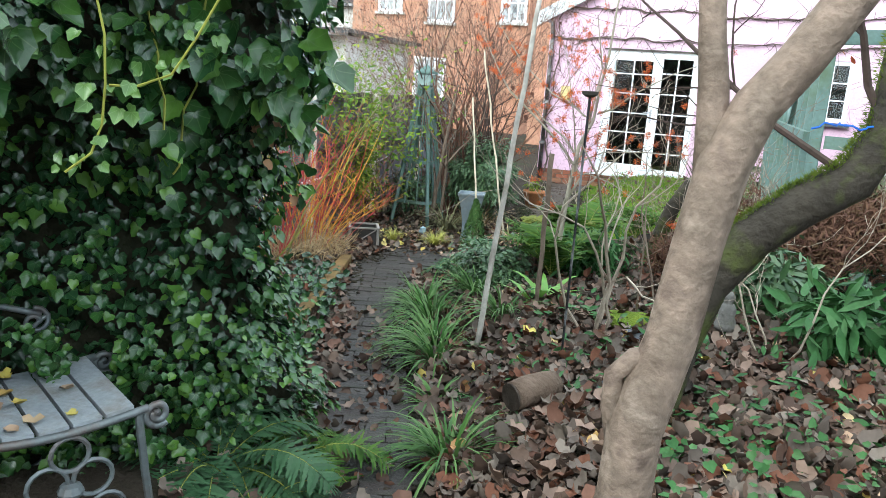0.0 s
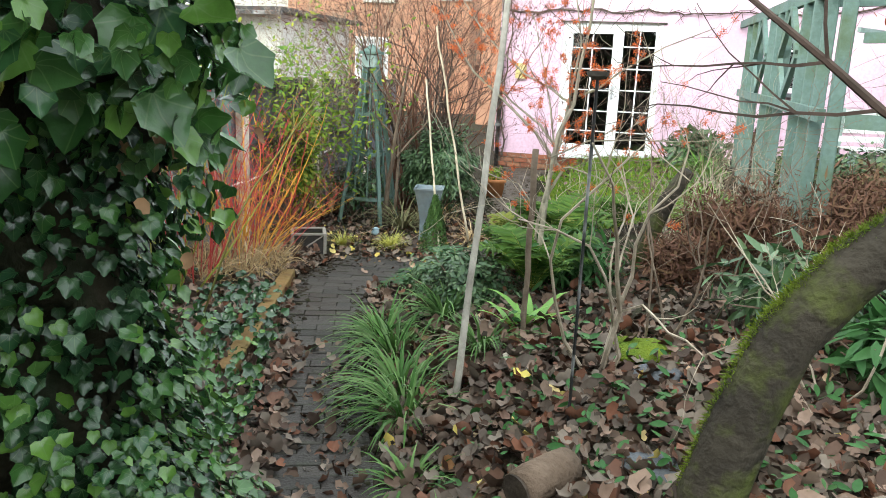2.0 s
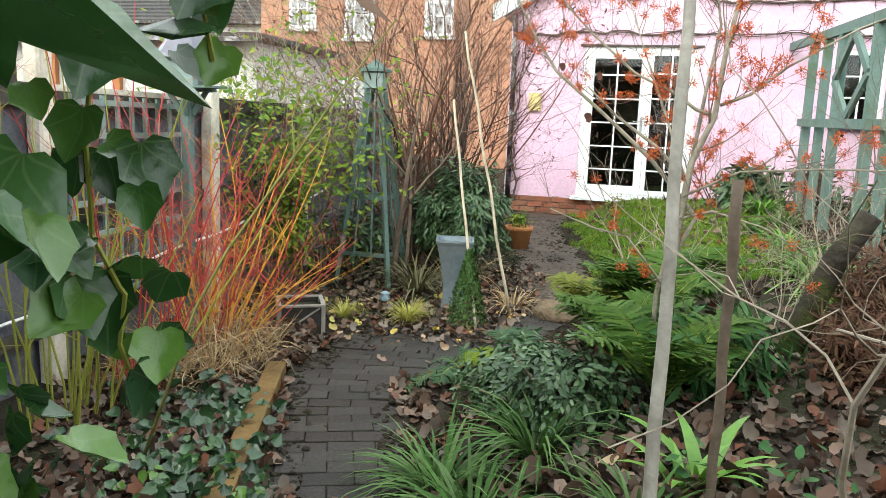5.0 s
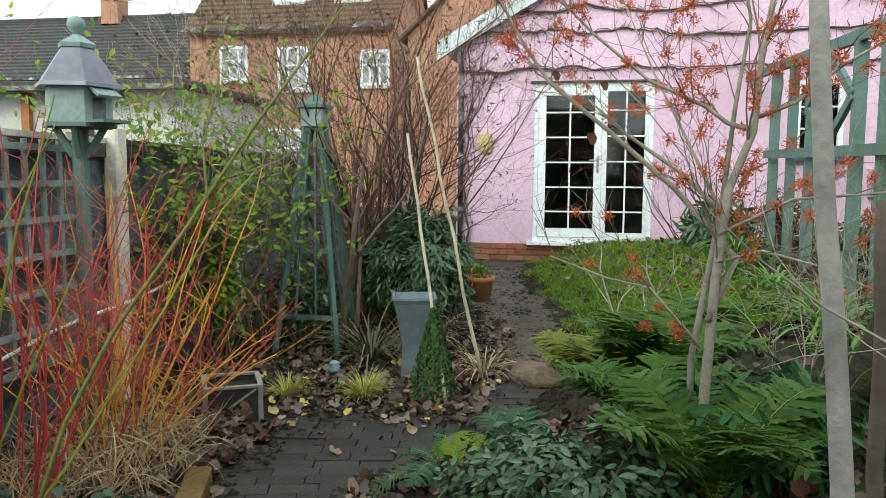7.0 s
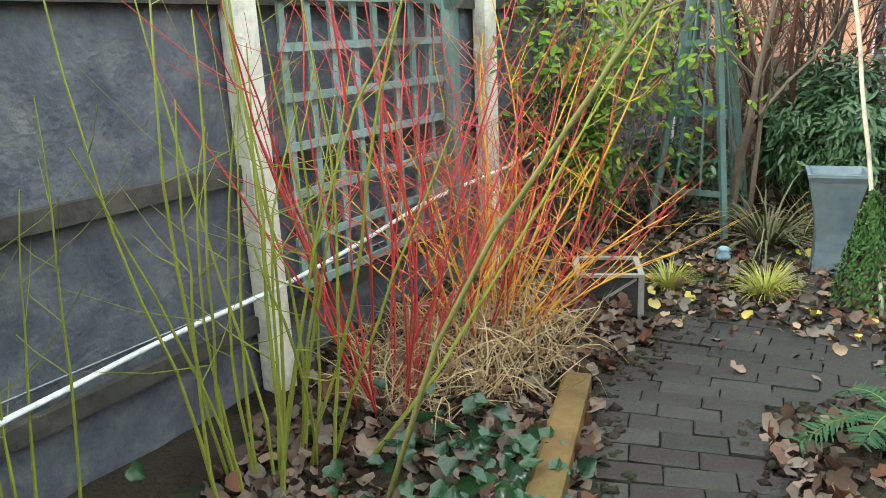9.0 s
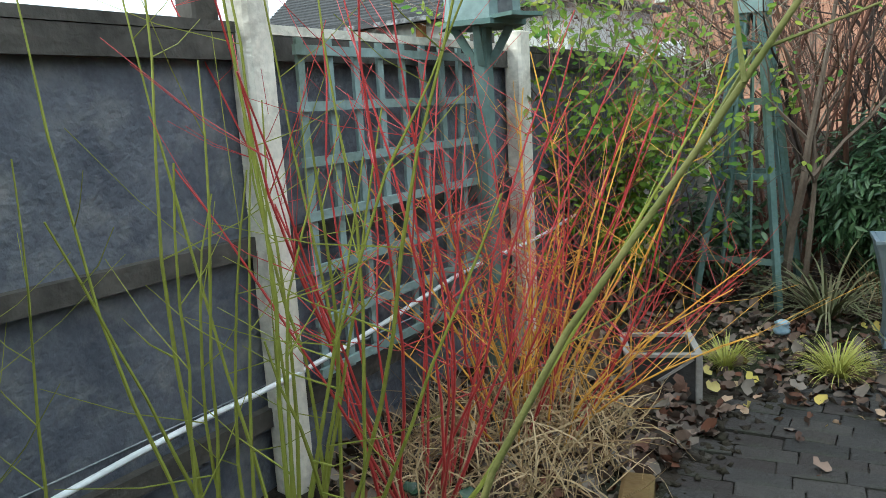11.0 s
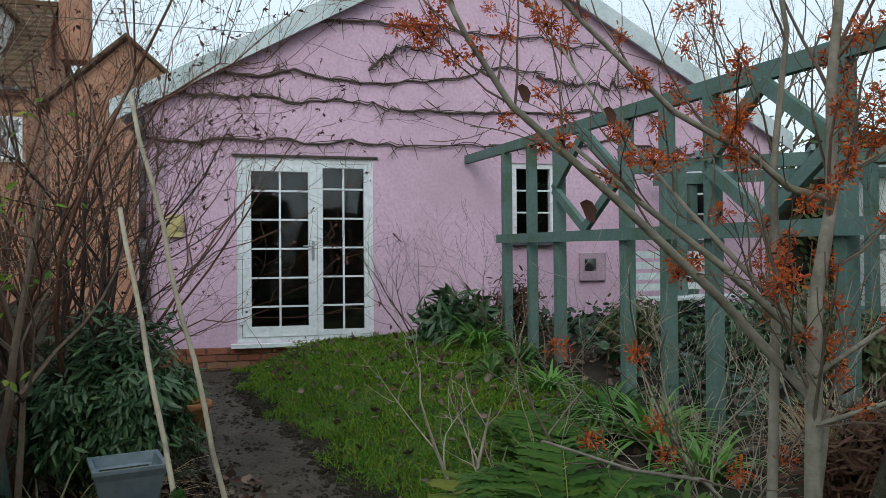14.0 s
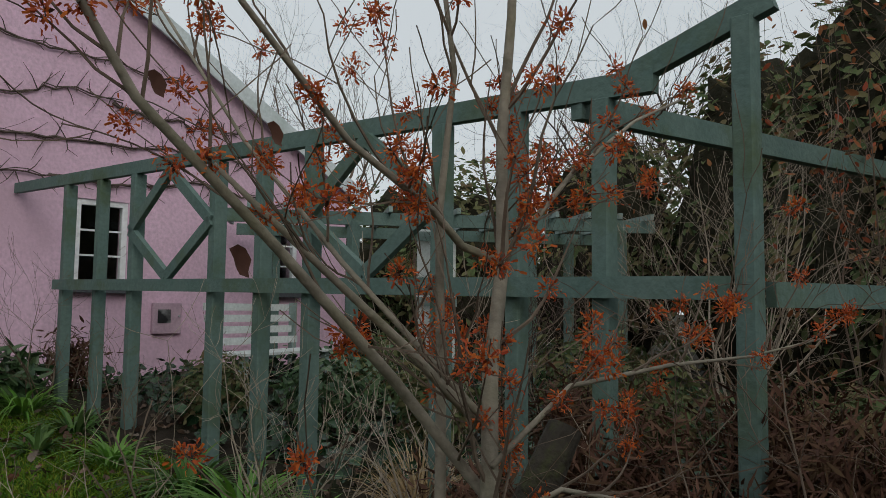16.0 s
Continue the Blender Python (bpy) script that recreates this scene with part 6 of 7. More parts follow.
def dogwood(label, base, n, h, mat, r, lean, fan_out, seed, side=3, arch=0.0, seg=0.07):
    z0 = 0.05
    t = thing("dogwood", label, "shrub", (base[0], base[1], z0), "coloured-stem shrubs by the fence")
    rr = random.Random(seed)
    for k in range(n):
        b = Build()
        a = rr.uniform(0, 6.283)
        f = fan_out * math.sqrt(rr.random())
        p = Vector((base[0] + 0.16 * math.cos(a) * rr.random(), base[1] + 0.2 * math.sin(a) * rr.random(), z0))
        d = Vector((math.cos(a) * f + lean[0], math.sin(a) * f + lean[1], 1)).normalized()
        L = h * rr.uniform(0.6, 1.1)
        pts, m = [p.copy()], 8
        for i in range(m):
            d = (d + Vector((rr.gauss(0, 0.07), rr.gauss(0, 0.07), 0.03 - arch * i / m))).normalized()
            p = p + d * L / m
            pts.append(p.copy())
        rad = [r * rr.uniform(0.8, 1.15) * (1 - 0.75 * i / m) + 0.0008 for i in range(m + 1)]
        b.tube(pts, rad, 5)
        stem = part("stem", b, mat, t)
        for i in range(3, m):
            for _ in range(side):
                if rr.random() < 0.55:
                    dd = Vector((rr.gauss(0, 1), rr.gauss(0, 1), rr.uniform(0.1, 1.0))).normalized()
                    l = rr.uniform(0.1, 0.4)
                    part("twig", Build().tube([pts[i], pts[i] + dd * l * 0.5 + Vector((0, 0, 0.01)), pts[i] + dd * l + Vector((0, 0, 0.05))], [rad[i] * 0.5, rad[i] * 0.35, 0.0008], 4), mat, stem)
    return t


dogwood("dogwood with upright crimson red winter stems", (-3.05, 5.68), 20, 1.75, M_REDSTEM, 0.0046, (0.06, 0.0), 0.45, 1)
dogwood("dogwood with glossy crimson twigs near the trellis", (-3.05, 6.25), 13, 1.3, M_REDSTEM, 0.0046, (0.15, 0.05), 0.5, 2, side=4)
dogwood("dogwood with fiery orange and yellow winter stems", (-3.15, 6.5), 16, 1.35, M_YELLOWSTEM, 0.0056, (0.12, 0.0), 0.55, 3, side=3, arch=0.03)
dogwood("dogwood with low arching yellow twigs", (-3.0, 6.3), 15, 0.9, M_YELLOWSTEM, 0.0038, (0.22, -0.05), 0.85, 4, side=3, arch=0.12)
dogwood("dogwood with thin arching red twigs spreading over the soil", (-3.0, 6.5), 12, 1.0, M_REDSTEM, 0.0036, (0.35, 0.12), 0.85, 14, side=4, arch=0.08)
dogwood("shrub with straight olive-green stems by the fence", (-3.0, 5.1), 16, 1.7, M_GREENSTEM, 0.0055, (0.04, 0.0), 0.17, 5, side=1)
dogwood("shrub with olive-green leaning stems", (-3.0, 5.3), 8, 1.5, M_GREENSTEM, 0.0065, (0.35, 0.05), 0.3, 6, side=1)
dogwood("shrub with thin olive stems at the fence", (-3.3, 4.5), 5, 1.5, M_GREENSTEM, 0.0045, (0.0, -0.05), 0.3, 7, side=2)
M_LICHEN = material("lichened_green_stem", [(0.14, 0.15, 0.04), (0.22, 0.2, 0.07)], 0.7, 9, 0.3, fine=60)
ls_ = thing("leaning_shrub", "olive-green shrub stem leaning over the path", "shrub", (-2.5, 4.9, 0.05))
st_ = part("stem", Build().tube([(-2.5, 4.9, 0.03), (-2.28, 4.97, 0.7), (-2.17, 5.02, 0.93), (-2.0, 5.1, 1.2), (-1.84, 5.18, 1.47), (-1.62, 5.28, 1.8)], [0.0075, 0.0062, 0.0058, 0.0052, 0.0045, 0.0025], 7), M_LICHEN, ls_, smooth=True)
part("side_shoot", Build().tube([(-2.0, 5.1, 1.2), (-1.95, 5.16, 1.32), (-1.82, 5.3, 1.38)], [0.004, 0.003, 0.002], 5), M_LICHEN, st_)
part("side_shoot", Build().tube([(-1.95, 5.12, 1.28), (-1.98, 5.16, 1.42), (-1.95, 5.2, 1.6)], [0.004, 0.003, 0.002], 5), M_LICHEN, st_)
n = 1300
a = rng.uniform(0, 6.283, n)
rr_ = np.sqrt(rng.random(n)) * 0.55
q = np.stack([-3.0 + rr_ * np.cos(a) * 0.7, 6.1 + rr_ * np.sin(a), 0.05 + 0.1 * rng.random(n)], 1)
ob = part("dead_grass", scatter("dead_grass", *blade(4, 0.9, 0.016), frames_of(q, rng.normal(size=(n, 3)) * 0.9 + [0.15, -0.1, 0.7], rng.normal(size=(n, 3)), rng.uniform(0.1, 0.32, n))), M_STRAW)
tagged(ob, "pale straw-coloured dead grass under the stems", "grass", kind="stuff")

# ---- pots, planter, small plants by the paving ----
zp = thing("zinc_planter", "tall waisted square zinc planter", "planter", (-2.1, 8.22, 0.0))
prof = [(0.105, 0.0), (0.1, 0.02), (0.09, 0.12), (0.092, 0.22), (0.115, 0.36), (0.15, 0.5), (0.165, 0.53), (0.165, 0.545), (0.145, 0.545), (0.135, 0.5), (0.12, 0.47)]
part("body", Build().lathe([(r * 1.25, z) for r, z in prof], 4, (-2.1, 8.22, 0.0), math.pi / 4 + 0.25), M_ZINC, zp)
part("soil", Build().box((-2.1, 8.22, 0.485), (0.2, 0.2, 0.02), Matrix.Rotation(0.25, 4, "Z")), M_SOIL, zp)
cp = thing("planter_box", "square dark wooden planter with bleached corner posts", "planter", (-2.88, 7.12, 0))
for i in range(4):
    m = Matrix.Translation((-2.88, 7.12, 0)) @ Matrix.Diagonal((0.92, 0.92, 0.74, 1)) @ Matrix.Rotation(0.5 + i * math.pi / 2, 4, "Z")
    o = part("side", Build().box((0, -0.155, 0.14), (0.3, 0.015, 0.25)), M_CRATE, cp)
    o.matrix_basis = m
    o.matrix_parent_inverse = Matrix.Translation((2.88, -7.12, 0))
    o = part("corner_post", Build().box((0.155, -0.155, 0.145), (0.03, 0.03, 0.29), bevel=0.003), M_CRATEEDGE, cp)
    o.matrix_basis = m
    o.matrix_parent_inverse = Matrix.Translation((2.88, -7.12, 0))
    o = part("top_rail", Build().box((0, -0.157, 0.28), (0.29, 0.03, 0.018)), M_CRATEEDGE, cp)
    o.matrix_basis = m
    o.matrix_parent_inverse = Matrix.Translation((2.88, -7.12, 0))
    o = part("brace", Build().beam((-0.13, -0.166, 0.04), (0.13, -0.166, 0.26), 0.008, 0.014), M_CRATEEDGE, cp)
    o.matrix_basis = m
    o.matrix_parent_inverse = Matrix.Translation((2.88, -7.12, 0))
part("soil", Build().box((-2.88, 7.12, 0.16), (0.26, 0.26, 0.02), Matrix.Rotation(0.5, 4, "Z")), M_SOIL, cp)
tp = thing("terracotta_pot", "small orange terracotta pot by the house path", "flowerpot", (-2.0, 10.6, 0.12))
part("body", Build().lathe([(0.1, 0.1), (0.14, 0.32), (0.155, 0.33), (0.155, 0.37), (0.135, 0.37), (0.125, 0.33)], 18, (-2.0, 10.6, 0)), M_TERRA, tp, smooth=True)
bush("potted_plant", "small green plant in the terracotta pot", (-2.0, 10.6, 0.45), (0.14, 0.14, 0.12), 160, OVAL, M_YELLOWLEAF, 0.03, 0.06, stems=4, seed=9)
tc_ = thing("topiary_cone", "small clipped dwarf conifer cone", "topiary", (-1.85, 7.66, 0))
n = 3000
z = 0.52 * rng.random(n) ** 0.8
a = rng.uniform(0, 6.283, n)
rad = (0.135 * (1 - (z / 0.54) ** 1.3) + 0.01) * (1 + 0.1 * np.sin(a * 5 + z * 20)) * rng.uniform(0.8, 1.03, n)
nd = np.stack([np.cos(a), np.sin(a), np.full(n, 0.35)], 1)
part("trunk", Build().tube([(-1.85, 7.66, 0), (-1.85, 7.66, 0.4)], [0.03, 0.01], 6), M_TWIG, tc_)
leaves("leaves", OVAL, M_BOX, np.stack([-1.85 + rad * np.cos(a), 7.66 + rad * np.sin(a), z + 0.02], 1), nd + rng.normal(size=(n, 3)) * 0.4, rng.normal(size=(n, 3)) * 0.5 + [0, 0, 1], rng.uniform(0.018, 0.032, n), tc_)
clump("golden_sedge", "bright golden tufted sedge", "ornamental grass", -2.27, 7.62, 280, 0.25, 0.004, M_GOLDGRASS, 0.5, 0.03)
clump("golden_sedge", "yellow-green tufted sedge behind the planter", "ornamental grass", -2.72, 7.52, 220, 0.22, 0.004, M_GOLDGRASS, 0.4, 0.03)
clump("withered_strap_plant", "withered pale strap leaves drooping by the zinc pot", "plant", -2.5, 8.55, 130, 0.66, 0.009, material("withered_leaf", [(0.14, 0.14, 0.07), (0.22, 0.2, 0.11), (0.09, 0.1, 0.045)], 0.7, 5, 0, island=True), 0.9, 0.08)
clump("withered_strap_plant", "withered brown stems near the canes", "plant", -1.65, 8.4, 90, 0.3, 0.007, M_STRAW, 0.9, 0.12)
clump("withered_strap_plant", "withered stems under the shrub", "plant", -2.3, 9.1, 90, 0.55, 0.008, M_STRAW, 0.7, 0.25)
og = Build().lathe([(0.02, 0.0), (0.04, 0.01), (0.048, 0.03), (0.03, 0.055), (0.04, 0.065), (0.015, 0.08)], 10, (-2.62, 8.1, 0.02))
tagged(part("garden_ornament", og, M_BLUEGLASS, smooth=True), "pale blue glazed garden ornament on the soil", "ornament")
for k, (x, y, n, l) in enumerate(((0.55, 11.7, 90, 0.5), (0.65, 10.9, 80, 0.4), (0.55, 10.0, 90, 0.35), (0.62, 9.2, 110, 0.5), (0.6, 8.6, 130, 0.5), (0.3, 10.6, 60, 0.3), (0.55, 8.0, 60, 0.35))):
    clump("strap_leaved_plant", "tuft of green strap leaves along the pergola", "plant", x, y, n, l, 0.02, M_SEDGE if k % 2 else M_HART, 0.85, 0.08, group="strap-leaved tufts along the pergola")
bush("evergreen_shrub", "spiky evergreen clump by the gable wall", (0.45, 12.2, 0.75), (0.5, 0.35, 0.35), 900, LANCE, M_SHRUBLEAF, 0.12, 0.24, seed=11, droop=-0.2)
bush("spent_flower_shrub", "brown seed-headed shrub by the gable wall", (1.15, 12.4, 0.9), (0.4, 0.3, 0.4), 900, LANCE, M_BROWNSHRUB, 0.05, 0.11, stems=18, seed=12, droop=-0.5, shell=0.2)
bush("yellow_shrub", "small yellow-green shrub beside the doors", (-1.05, 12.4, 0.45), (0.3, 0.25, 0.2), 500, OVAL, M_YELLOWLEAF, 0.025, 0.05, seed=13)
for k, (x, y, z, rx, rz) in enumerate(((0.85, 6.5, 0.72, 0.42, 0.45), (1.25, 5.95, 0.75, 0.42, 0.45), (0.55, 6.95, 0.6, 0.35, 0.35), (1.65, 6.35, 0.85, 0.45, 0.45), (1.5, 7.2, 0.8, 0.4, 0.4), (0.35, 6.2, 0.5, 0.3, 0.28))):
    bush("brown_shrub", "feathery dark brown winter shrub below the pergola", (x, y, z), (rx, rx, rz), 3800, SPIKY, M_BROWNSHRUB, 0.04, 0.12, stems=22, twig=M_DARKTWIG, droop=-0.7, seed=30 + k, shell=0.15, thick=0.005)

# ---- lawn blades ----
n = 40000
x, y = rng.uniform(-2.0, 1.0, n), rng.uniform(8.3, 13.2, n)
k = lawn_mask(x, y)
x, y = x[k], y[k]
h = 0.035 + 0.035 * np.abs(np.sin(x * 3.3 + 1) * np.sin(y * 2.7)) + rng.uniform(0, 0.03, len(x))
a = rng.uniform(0, 6.283, len(x))
ob = part("grass", scatter("grass", *blade(2, 0.6, 0.07), frames_of(np.stack([x, y, ground(x, y) - 0.004], 1), rng.normal(size=(len(x), 3)) * 0.4 + [0, 0, 1], np.stack([np.cos(a), np.sin(a), 0 * a], 1), h)), M_LAWN)
tagged(ob, "rough mossy green lawn grass", "grass", kind="stuff")

# ---- witch hazel ----
wh = thing("witch_hazel", "bare witch hazel with spidery orange blossoms", "tree", (-0.55, 5.97, 0.25))
tips = []


def limb(pts_, r0, r1, seed, kids=7, length=0.42, level=1):
    b = Build()
    b.tube(pts_, np.linspace(r0, r1, len(pts_)), 9)
    o = part("limb", b, M_HAZELBARK, wh, smooth=True)
    P_ = [Vector(p) for p in pts_]
    tips.append((P_, [Vector((0, 0, 1))] * len(P_), 2))
    rr = random.Random(seed)
    for i in range(kids + 3):
        b = Build()
        j = rr.randint(max(1, len(P_) // 3), len(P_) - 1)
        d = (P_[j] - P_[j - 1]).normalized() + Vector((rr.gauss(0, 0.6), rr.gauss(0, 0.6), rr.gauss(0.25, 0.5)))
        q = P_[j - 1].lerp(P_[j], rr.random())
        grow(b, q, d, length * rr.uniform(0.5, 1.2), max(r1, 0.004) * 0.75, level, rr.random(), 0.22, 0.1, 3, 0.6, tips)
        part("twig", b, M_TWIG, o)


limb([(-0.58, 5.97, 0.15), (-0.56, 5.98, 0.6), (-0.535, 6.0, 1.0), (-0.5, 6.03, 1.3), (-0.42, 6.07, 1.5), (-0.4, 6.09, 1.75), (-0.36, 6.1, 2.0), (-0.34, 6.1, 2.35), (-0.28, 6.15, 2.8)], 0.02, 0.006, 1, 10, 0.5)
limb([(-0.6, 5.99, 0.15), (-0.6, 6.05, 0.7), (-0.5, 6.15, 1.25), (-0.46, 6.2, 1.6), (-0.42, 6.2, 1.9), (-0.5, 6.2, 2.3)], 0.014, 0.004, 2, 6, 0.4)
limb([(-0.56, 5.98, 0.85), (-0.46, 6.05, 1.06), (-0.67, 6.1, 1.3), (-0.9, 6.1, 1.5), (-1.12, 6.1, 1.68), (-1.21, 6.1, 1.81), (-1.36, 6.08, 2.08)], 0.0125, 0.004, 3, 9, 0.36)
limb([(-0.5, 6.04, 1.2), (-0.64, 6.1, 1.35), (-0.84, 6.1, 1.49), (-0.98, 6.15, 1.62)], 0.01, 0.004, 4, 6, 0.3)
limb([(-0.41, 6.07, 1.5), (-0.5, 6.1, 1.53), (-0.58, 6.1, 1.59), (-0.77, 6.1, 1.68), (-0.97, 6.1, 1.85), (-1.07, 6.1, 1.95), (-1.25, 6.05, 2.2)], 0.009, 0.003, 5, 9, 0.36)
limb([(-0.4, 6.09, 1.55), (-0.28, 6.1, 1.6), (-0.14, 6.1, 1.72), (0.12, 6.1, 1.88), (0.4, 6.1, 2.0)], 0.008, 0.003, 6, 7, 0.3)
limb([(-0.53, 6.0, 1.15), (-0.3, 6.0, 1.27), (0.0, 5.95, 1.3), (0.3, 5.9, 1.31), (0.6, 5.8, 1.36)], 0.006, 0.0025, 7, 8, 0.32)
limb([(-0.54, 6.0, 1.05), (-0.4, 5.95, 1.1), (-0.2, 5.9, 1.05), (0.0, 5.85, 0.95)], 0.006, 0.0025, 8, 6, 0.3)
limb([(-0.57, 5.98, 0.75), (-0.75, 6.05, 0.95), (-0.9, 6.05, 0.98), (-1.1, 6.0, 1.06)], 0.006, 0.0025, 9, 6, 0.3)
limb([(-0.52, 6.02, 1.22), (-0.62, 6.3, 1.5), (-0.72, 6.5, 1.75), (-0.85, 6.7, 2.1)], 0.007, 0.0025, 10, 7, 0.34)
P = []
for pts_, dirs_, lv in tips:
    for i in range(1, len(pts_)):
        if rng.random() < (0.11 if lv < 2 else 0.19) * (1.0 if pts_[i].z > 1.35 else 0.45):
            P.append(np.array(pts_[i - 1].lerp(pts_[i], float(rng.random()))))
P = np.array(P)
m = 72
Q = np.repeat(P, m, 0) + rng.normal(size=(len(P) * m, 3)) * 0.009
D = Q - np.repeat(P, m, 0) + rand_dirs(len(Q)) * 0.004
ob = leaves("blossom_mass", ([(0, 0, 0), (0.16, 0.4, 0.2), (0.14, 1, -0.2), (-0.14, 1, -0.2), (-0.16, 0.4, 0.2)], [(0, 1, 4), (1, 2, 3, 4)]), M_BLOSSOM, Q, rand_dirs(len(Q)), D, rng.uniform(0.007, 0.014, len(Q)), wh, "spidery orange blossoms")
Pd = P[rng.random(len(P)) < 0.6]
leaves("calyx_mass", OVAL, M_DEADLEAF, np.repeat(Pd, 4, 0), rand_dirs(len(Pd) * 4), rand_dirs(len(Pd) * 4), rng.uniform(0.008, 0.016, len(Pd) * 4), wh)
leaves("dead_leaves", DEAD, M_DEADLEAF, [(-0.97, 6.1, 1.5), (-0.93, 6.08, 1.68), (-1.1, 6.1, 1.72)], [(0.3, -1, 0.2)] * 3, [(0.2, 0, -1)] * 3, [0.05, 0.04, 0.04], wh)


# ---- trees and hedges beyond ----
def big_tree(x, y, h, seed, mat=M_DARKTWIG, level=3, r=0.16, kids=5):
    t = thing("bare_tree", "tall bare winter tree beyond the garden", "tree", (x, y, 0.2), "bare trees beyond the garden")
    b = Build()
    rr = random.Random(seed)
    pts_ = [(x, y, 0), (x + rr.uniform(-0.2, 0.2), y, h * 0.2), (x + rr.uniform(-0.3, 0.3), y, h * 0.4)]
    b.tube(pts_, [r, r * 0.8, r * 0.65], 8)
    part("trunk", b, mat, t)
    b = Build()
    for k in range(7):
        a = k * 0.9 + rr.random()
        grow(b, Vector(pts_[2]) - Vector((0, 0, h * 0.02 * k)), (math.cos(a) * 0.7, math.sin(a) * 0.7, 0.9), h * 0.5, r * 0.4, level, rr.random(), 0.22, 0.1, kids, 0.6)
    part("branch_mass", b, mat, t)


for k, (x, y, h) in enumerate(((13, 24, 10), (8.5, 26, 9), (17, 16, 9), (11.5, 11, 6.5), (9.5, 7.5, 6))):
    big_tree(x, y, h, k + 70, M_TWIG if k < 2 else M_DARKTWIG)


def hedge(label, c, rad, n, lo, hi, seed):
    t = bush("tall_hedge", label, c, rad, n, OVAL, M_FARFOLIAGE, lo, hi, stems=14, seed=seed, shell=0.75, twig=M_DARKTWIG)
    # solid dark core fills the crown, the hedge's inner shade given as colour
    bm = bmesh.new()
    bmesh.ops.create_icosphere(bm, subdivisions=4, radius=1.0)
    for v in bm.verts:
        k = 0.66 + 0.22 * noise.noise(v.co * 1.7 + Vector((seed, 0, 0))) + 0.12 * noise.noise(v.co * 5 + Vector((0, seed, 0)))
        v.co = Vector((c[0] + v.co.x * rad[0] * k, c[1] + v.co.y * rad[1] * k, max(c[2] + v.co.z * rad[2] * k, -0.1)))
    me = bpy.data.meshes.new("shade_core")
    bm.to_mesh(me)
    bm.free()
    part("shade_core", me, M_HEDGECORE, t)


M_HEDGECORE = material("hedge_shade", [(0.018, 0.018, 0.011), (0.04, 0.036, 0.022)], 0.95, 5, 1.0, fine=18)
# last two stand unseen behind the camera, added to darken the door glass reflections
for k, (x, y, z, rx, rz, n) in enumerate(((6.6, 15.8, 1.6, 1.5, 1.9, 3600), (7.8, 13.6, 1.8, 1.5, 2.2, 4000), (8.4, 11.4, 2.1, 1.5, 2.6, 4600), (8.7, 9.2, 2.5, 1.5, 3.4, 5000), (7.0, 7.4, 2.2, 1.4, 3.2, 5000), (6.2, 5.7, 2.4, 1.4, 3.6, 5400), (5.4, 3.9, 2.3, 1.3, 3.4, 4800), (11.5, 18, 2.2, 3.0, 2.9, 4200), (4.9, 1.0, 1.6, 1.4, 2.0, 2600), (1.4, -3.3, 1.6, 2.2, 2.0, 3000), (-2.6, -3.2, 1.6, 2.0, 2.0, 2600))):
    hedge("tall dark evergreen hedge in a ring closed by unseen ones", (x, y, z), (rx, rx * 0.95, rz), n, 0.09, 0.2, 50 + k)
bt2, tips2 = bare("bramble", "tangle of arching bramble with a few red leaves", (3.0, 6.2), 14, 2.1, 0.01, M_TWIG, 2, 5, fan_out=0.9, seed=60)
P = [np.array(q) + rng.normal(size=3) * 0.03 for pts_, d_, lv in tips2 for q in pts_[2:] if rng.random() < 0.5]
leaves("leaves", OVAL, M_REDLEAF, P, rand_dirs(len(P)), rand_dirs(len(P)), rng.uniform(0.03, 0.07, len(P)), bt2)
bare("bramble", "tangle of thin bare stems below the pergola", (2.2, 7.8), 12, 1.3, 0.008, M_TWIG, 2, 5, fan_out=0.9, seed=61)
bare("bramble", "tangle of thin bare stems below the pergola", (3.6, 9.2), 12, 1.5, 0.01, M_DARKTWIG, 2, 5, fan_out=0.8, seed=62)
bare("bramble", "tangle of bare stems along the hedge", (4.6, 7.8), 12, 2.2, 0.012, M_PALETWIG, 2, 6, fan_out=0.8, seed=63)
bush("evergreen_shrub", "leafy dark shrub behind the pergola", (2.1, 9.8, 0.8), (0.5, 0.6, 0.4), 900, OVAL, M_SHRUBLEAF, 0.05, 0.1, seed=64)

n = 5200
cx, cy = rng.uniform(1.2, 5.6, n), rng.uniform(5.2, 12.6, n)
gc = part("ground_cover", scatter("ground_cover", *IVY, frames_of(np.stack([cx, cy, ground(cx, cy) + rng.uniform(0.02, 0.22, n)], 1), rng.normal(size=(n, 3)) * 0.5 + [-0.3, -0.2, 1], rng.normal(size=(n, 3)), rng.uniform(0.04, 0.1, n))), M_IVYDARK)
tagged(gc, "dark low ivy and weeds beyond the pergola", "ground cover", kind="stuff")
for k, (x, y, z, r) in enumerate(((2.0, 8.6, 0.8, 0.4), (2.6, 7.4, 0.85, 0.5), (3.4, 8.4, 0.95, 0.55), (1.6, 10.6, 0.8, 0.4), (3.2, 10.4, 0.9, 0.5), (2.4, 6.2, 0.85, 0.5))):
    bush("evergreen_shrub", "low dark evergreen shrub beyond the pergola", (x, y, z), (r, r, r * 0.8), 1100, OVAL, M_FARFOLIAGE, 0.04, 0.09, seed=80 + k)
bare("bare_shrub", "fine pale-twigged bare shrub behind the obelisk", (-3.2, 9.7), 8, 2.3, 0.014, M_TWIG, 3, 4, fan_out=0.4, seed=90, up=0.14)
bare("bare_shrub", "dense dark bare shrub between obelisk and house corner", (-2.6, 9.9), 6, 2.3, 0.016, M_DARKTWIG, 3, 4, wobble=0.4, fan_out=0.25, seed=93, up=0.15)
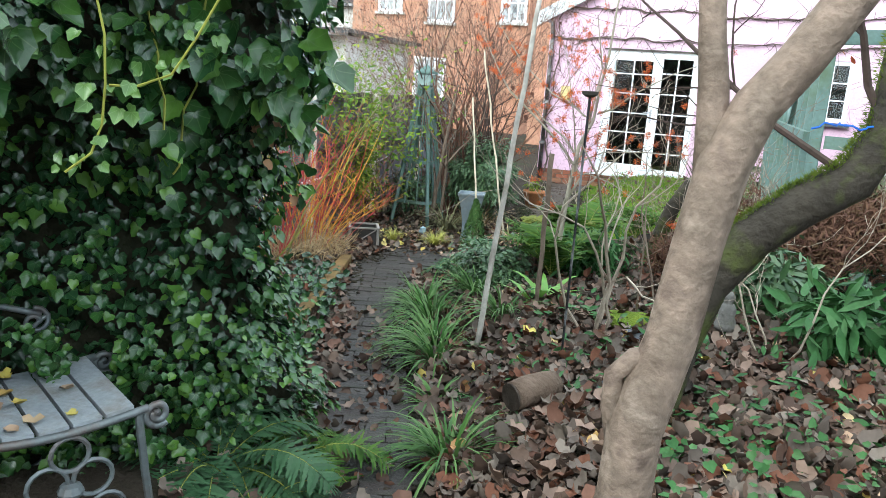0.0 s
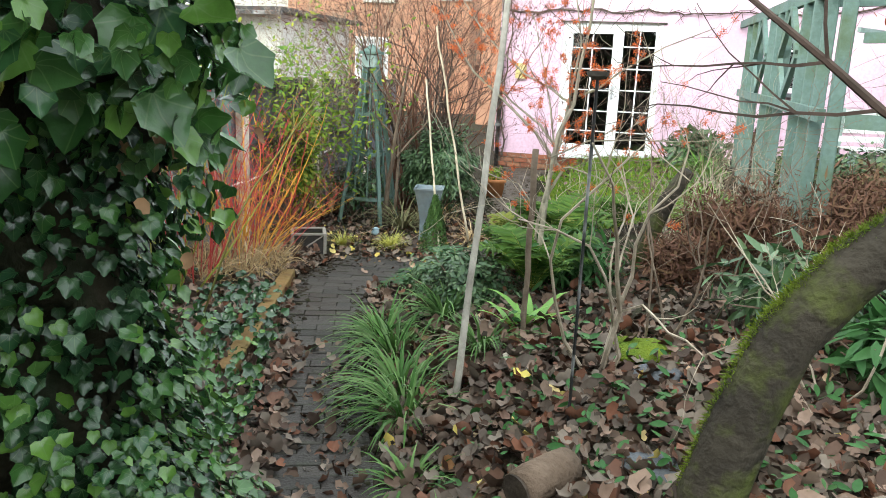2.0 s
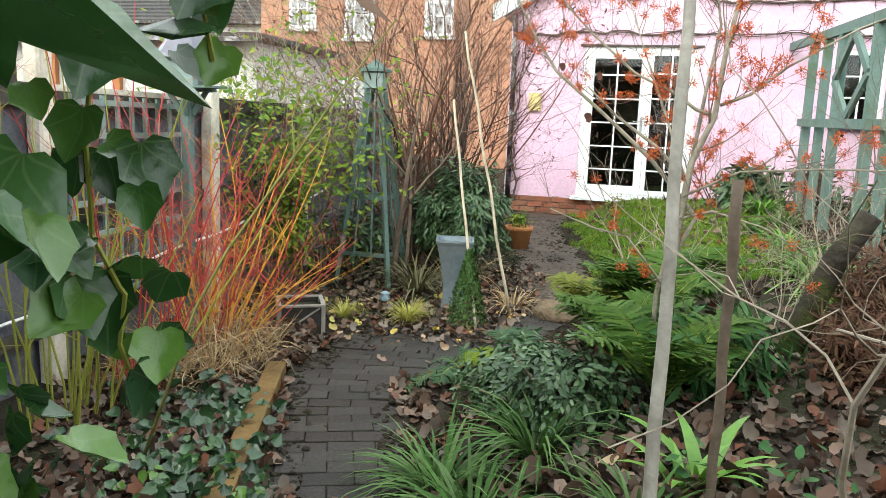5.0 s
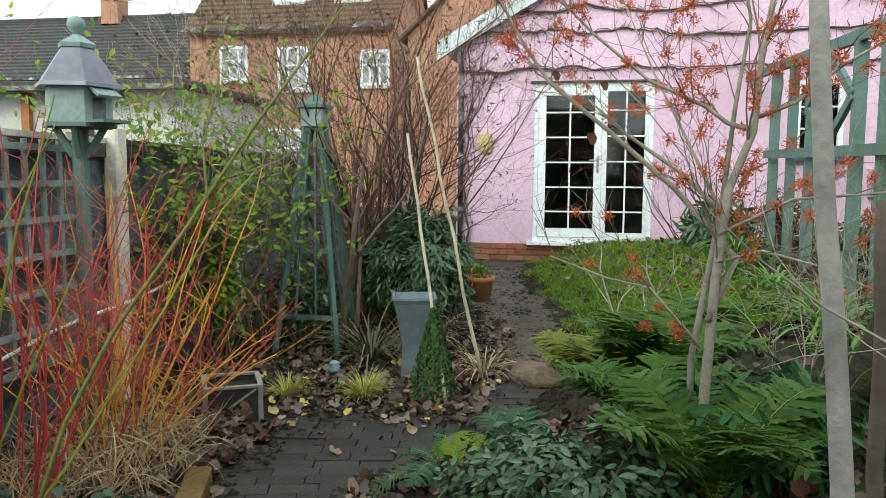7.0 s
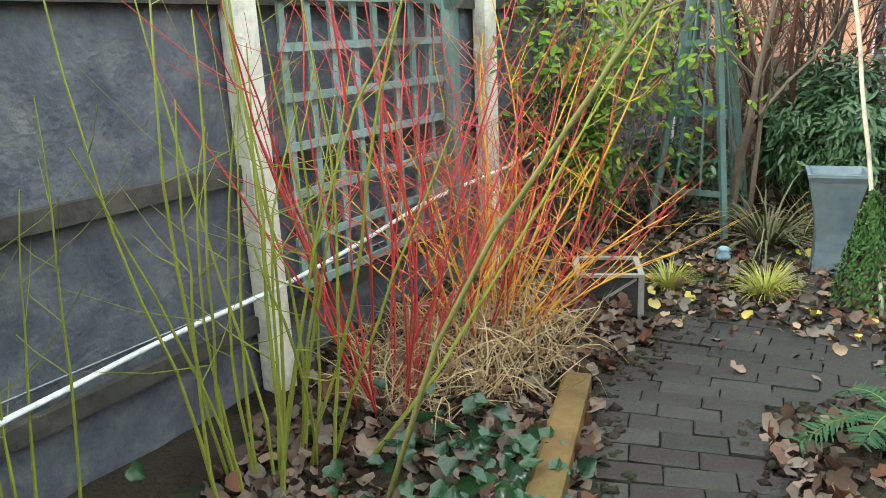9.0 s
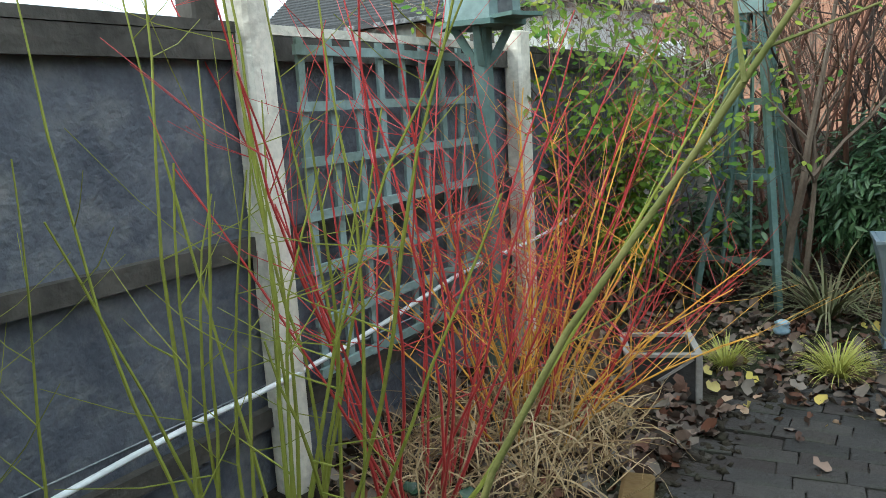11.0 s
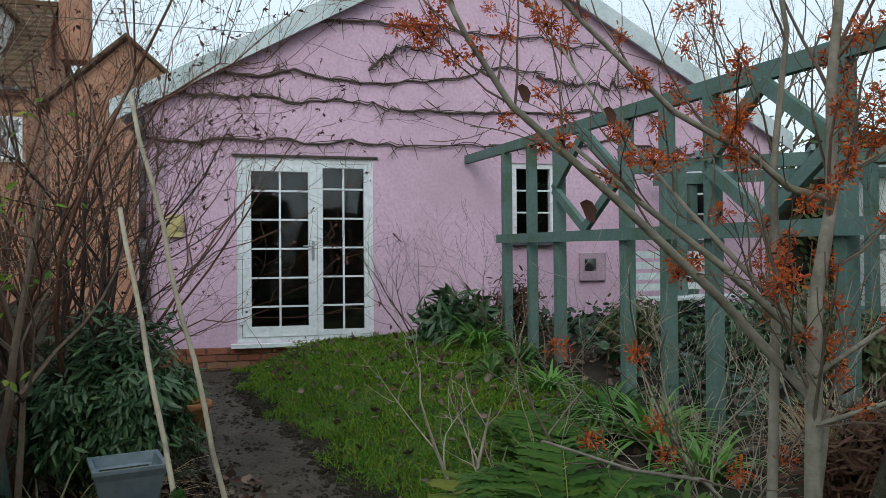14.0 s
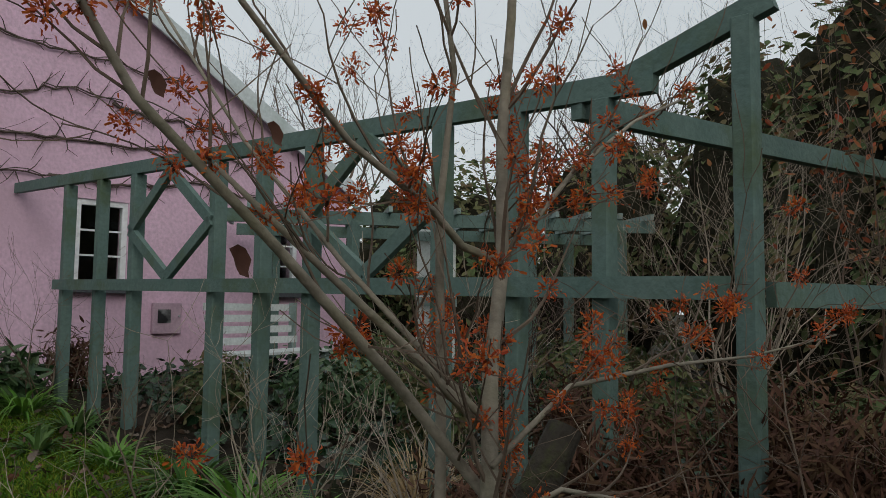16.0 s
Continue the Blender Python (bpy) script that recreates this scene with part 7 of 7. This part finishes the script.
bare("bramble", "low tangle of bare stems below the pergola", (0.7, 8.4), 9, 0.8, 0.007, M_PALETWIG, 2, 4, fan_out=1.0, seed=91)
bare("bramble", "low tangle of bare stems below the witch hazel", (0.1, 7.3), 8, 0.7, 0.006, M_PALETWIG, 2, 4, fan_out=1.0, seed=92)


# ---- rose thicket by the corner of the house ----
M_ROSE = material("rose_stem", [(0.1, 0.05, 0.038), (0.17, 0.085, 0.06), (0.13, 0.09, 0.06)], 0.75, 8, 0.2, fine=50)
for k, (x, y, n, h, lean) in enumerate(((-2.85, 9.5, 10, 2.9, (-0.02, 0.0)), (-2.75, 10.2, 9, 3.0, (-0.06, 0.0)), (-3.3, 10.3, 8, 3.0, (-0.05, 0.0)))):
    t, tips3 = bare("rose_bush", "tall thicket of reddish-brown bare rose stems with dried hips", (x, y), n, h, 0.02, M_ROSE, 3, 4, fan_out=0.32, seed=120 + k, up=0.11, wobble=0.42, lean=lean)
    P = [np.array(q[-1]) for q, d_, lv in tips3 if lv < 2 and rng.random() < 0.5]
    P = np.repeat(np.array(P), 4, 0)
    leaves("seed_head", OVAL, M_DEADLEAF, P, rand_dirs(len(P)), rand_dirs(len(P)) + [0, 0, -0.3], rng.uniform(0.016, 0.034, len(P)), t, "dried brown seed head")
bare("bare_shrub", "fine pale-twigged bare shrub rising above the fence", (-3.6, 9.0), 10, 2.2, 0.012, M_PALETWIG, 3, 4, fan_out=0.5, seed=130, up=0.12)
bush("leafy_shrub", "dark leaved low growth beneath the bare shrubs", (-3.2, 8.9, 0.4), (0.6, 0.5, 0.45), 1300, OVAL, M_SHRUBLEAF, 0.03, 0.07, seed=131, shell=0.2)

# ---- tufts and weeds in the lawn ----
n = 900
x, y = rng.uniform(-2.0, 1.0, n), rng.uniform(8.3, 13.2, n)
k = lawn_mask(x, y)
x, y = np.repeat(x[k], 16), np.repeat(y[k], 16)
a = rng.uniform(0, 6.283, len(x))
x, y = x + rng.normal(0, 0.03, len(x)), y + rng.normal(0, 0.03, len(x))
ob = part("grass", scatter("grass", *blade(3, 0.8, 0.045), frames_of(np.stack([x, y, ground(x, y) - 0.004], 1), rng.normal(size=(len(x), 3)) * 0.5 + [0, 0, 1], np.stack([np.cos(a), np.sin(a), 0 * a], 1), rng.uniform(0.05, 0.13, len(x)))), M_LAWN)
tagged(ob, "longer uneven tufts in the rough lawn", "grass", kind="stuff")
n = 5200
x, y = rng.uniform(-2.0, 1.0, n), rng.uniform(8.3, 13.2, n)
k = lawn_mask(x, y) & (np.sin(x * 4.1 + 2) * np.sin(y * 3.7) + rng.normal(0, 0.3, n) > 0.25)
x, y = x[k], y[k]
ob = part("lawn_weeds", scatter("lawn_weeds", *OVAL, frames_of(np.stack([x, y, ground(x, y) + 0.035], 1), rng.normal(size=(len(x), 3)) * 0.5 + [0, 0, 1], rng.normal(size=(len(x), 3)), rng.uniform(0.014, 0.03, len(x)))), M_YELLOWLEAF)
tagged(ob, "patches of yellow-green weeds and moss in the lawn", "weeds", kind="stuff")
litter("brown leaves blown over the lawn", 420, lambda n, y: path_x(y) + 0.6 + 2.0 * rng.random(n), span(8.7, 13.0), 0.03, 0.08, M_LITTER, 0.07)
for x, y, l in ((1.15, 7.9, 0.5), (1.35, 8.1, 0.5)):
    clump("dead_grass_tuft", "tall tan tuft of dead ornamental grass behind the bed", "ornamental grass", x, y, 170, l, 0.007, M_STRAW, 0.45, 0.1, group="dead grass tufts behind the bed")
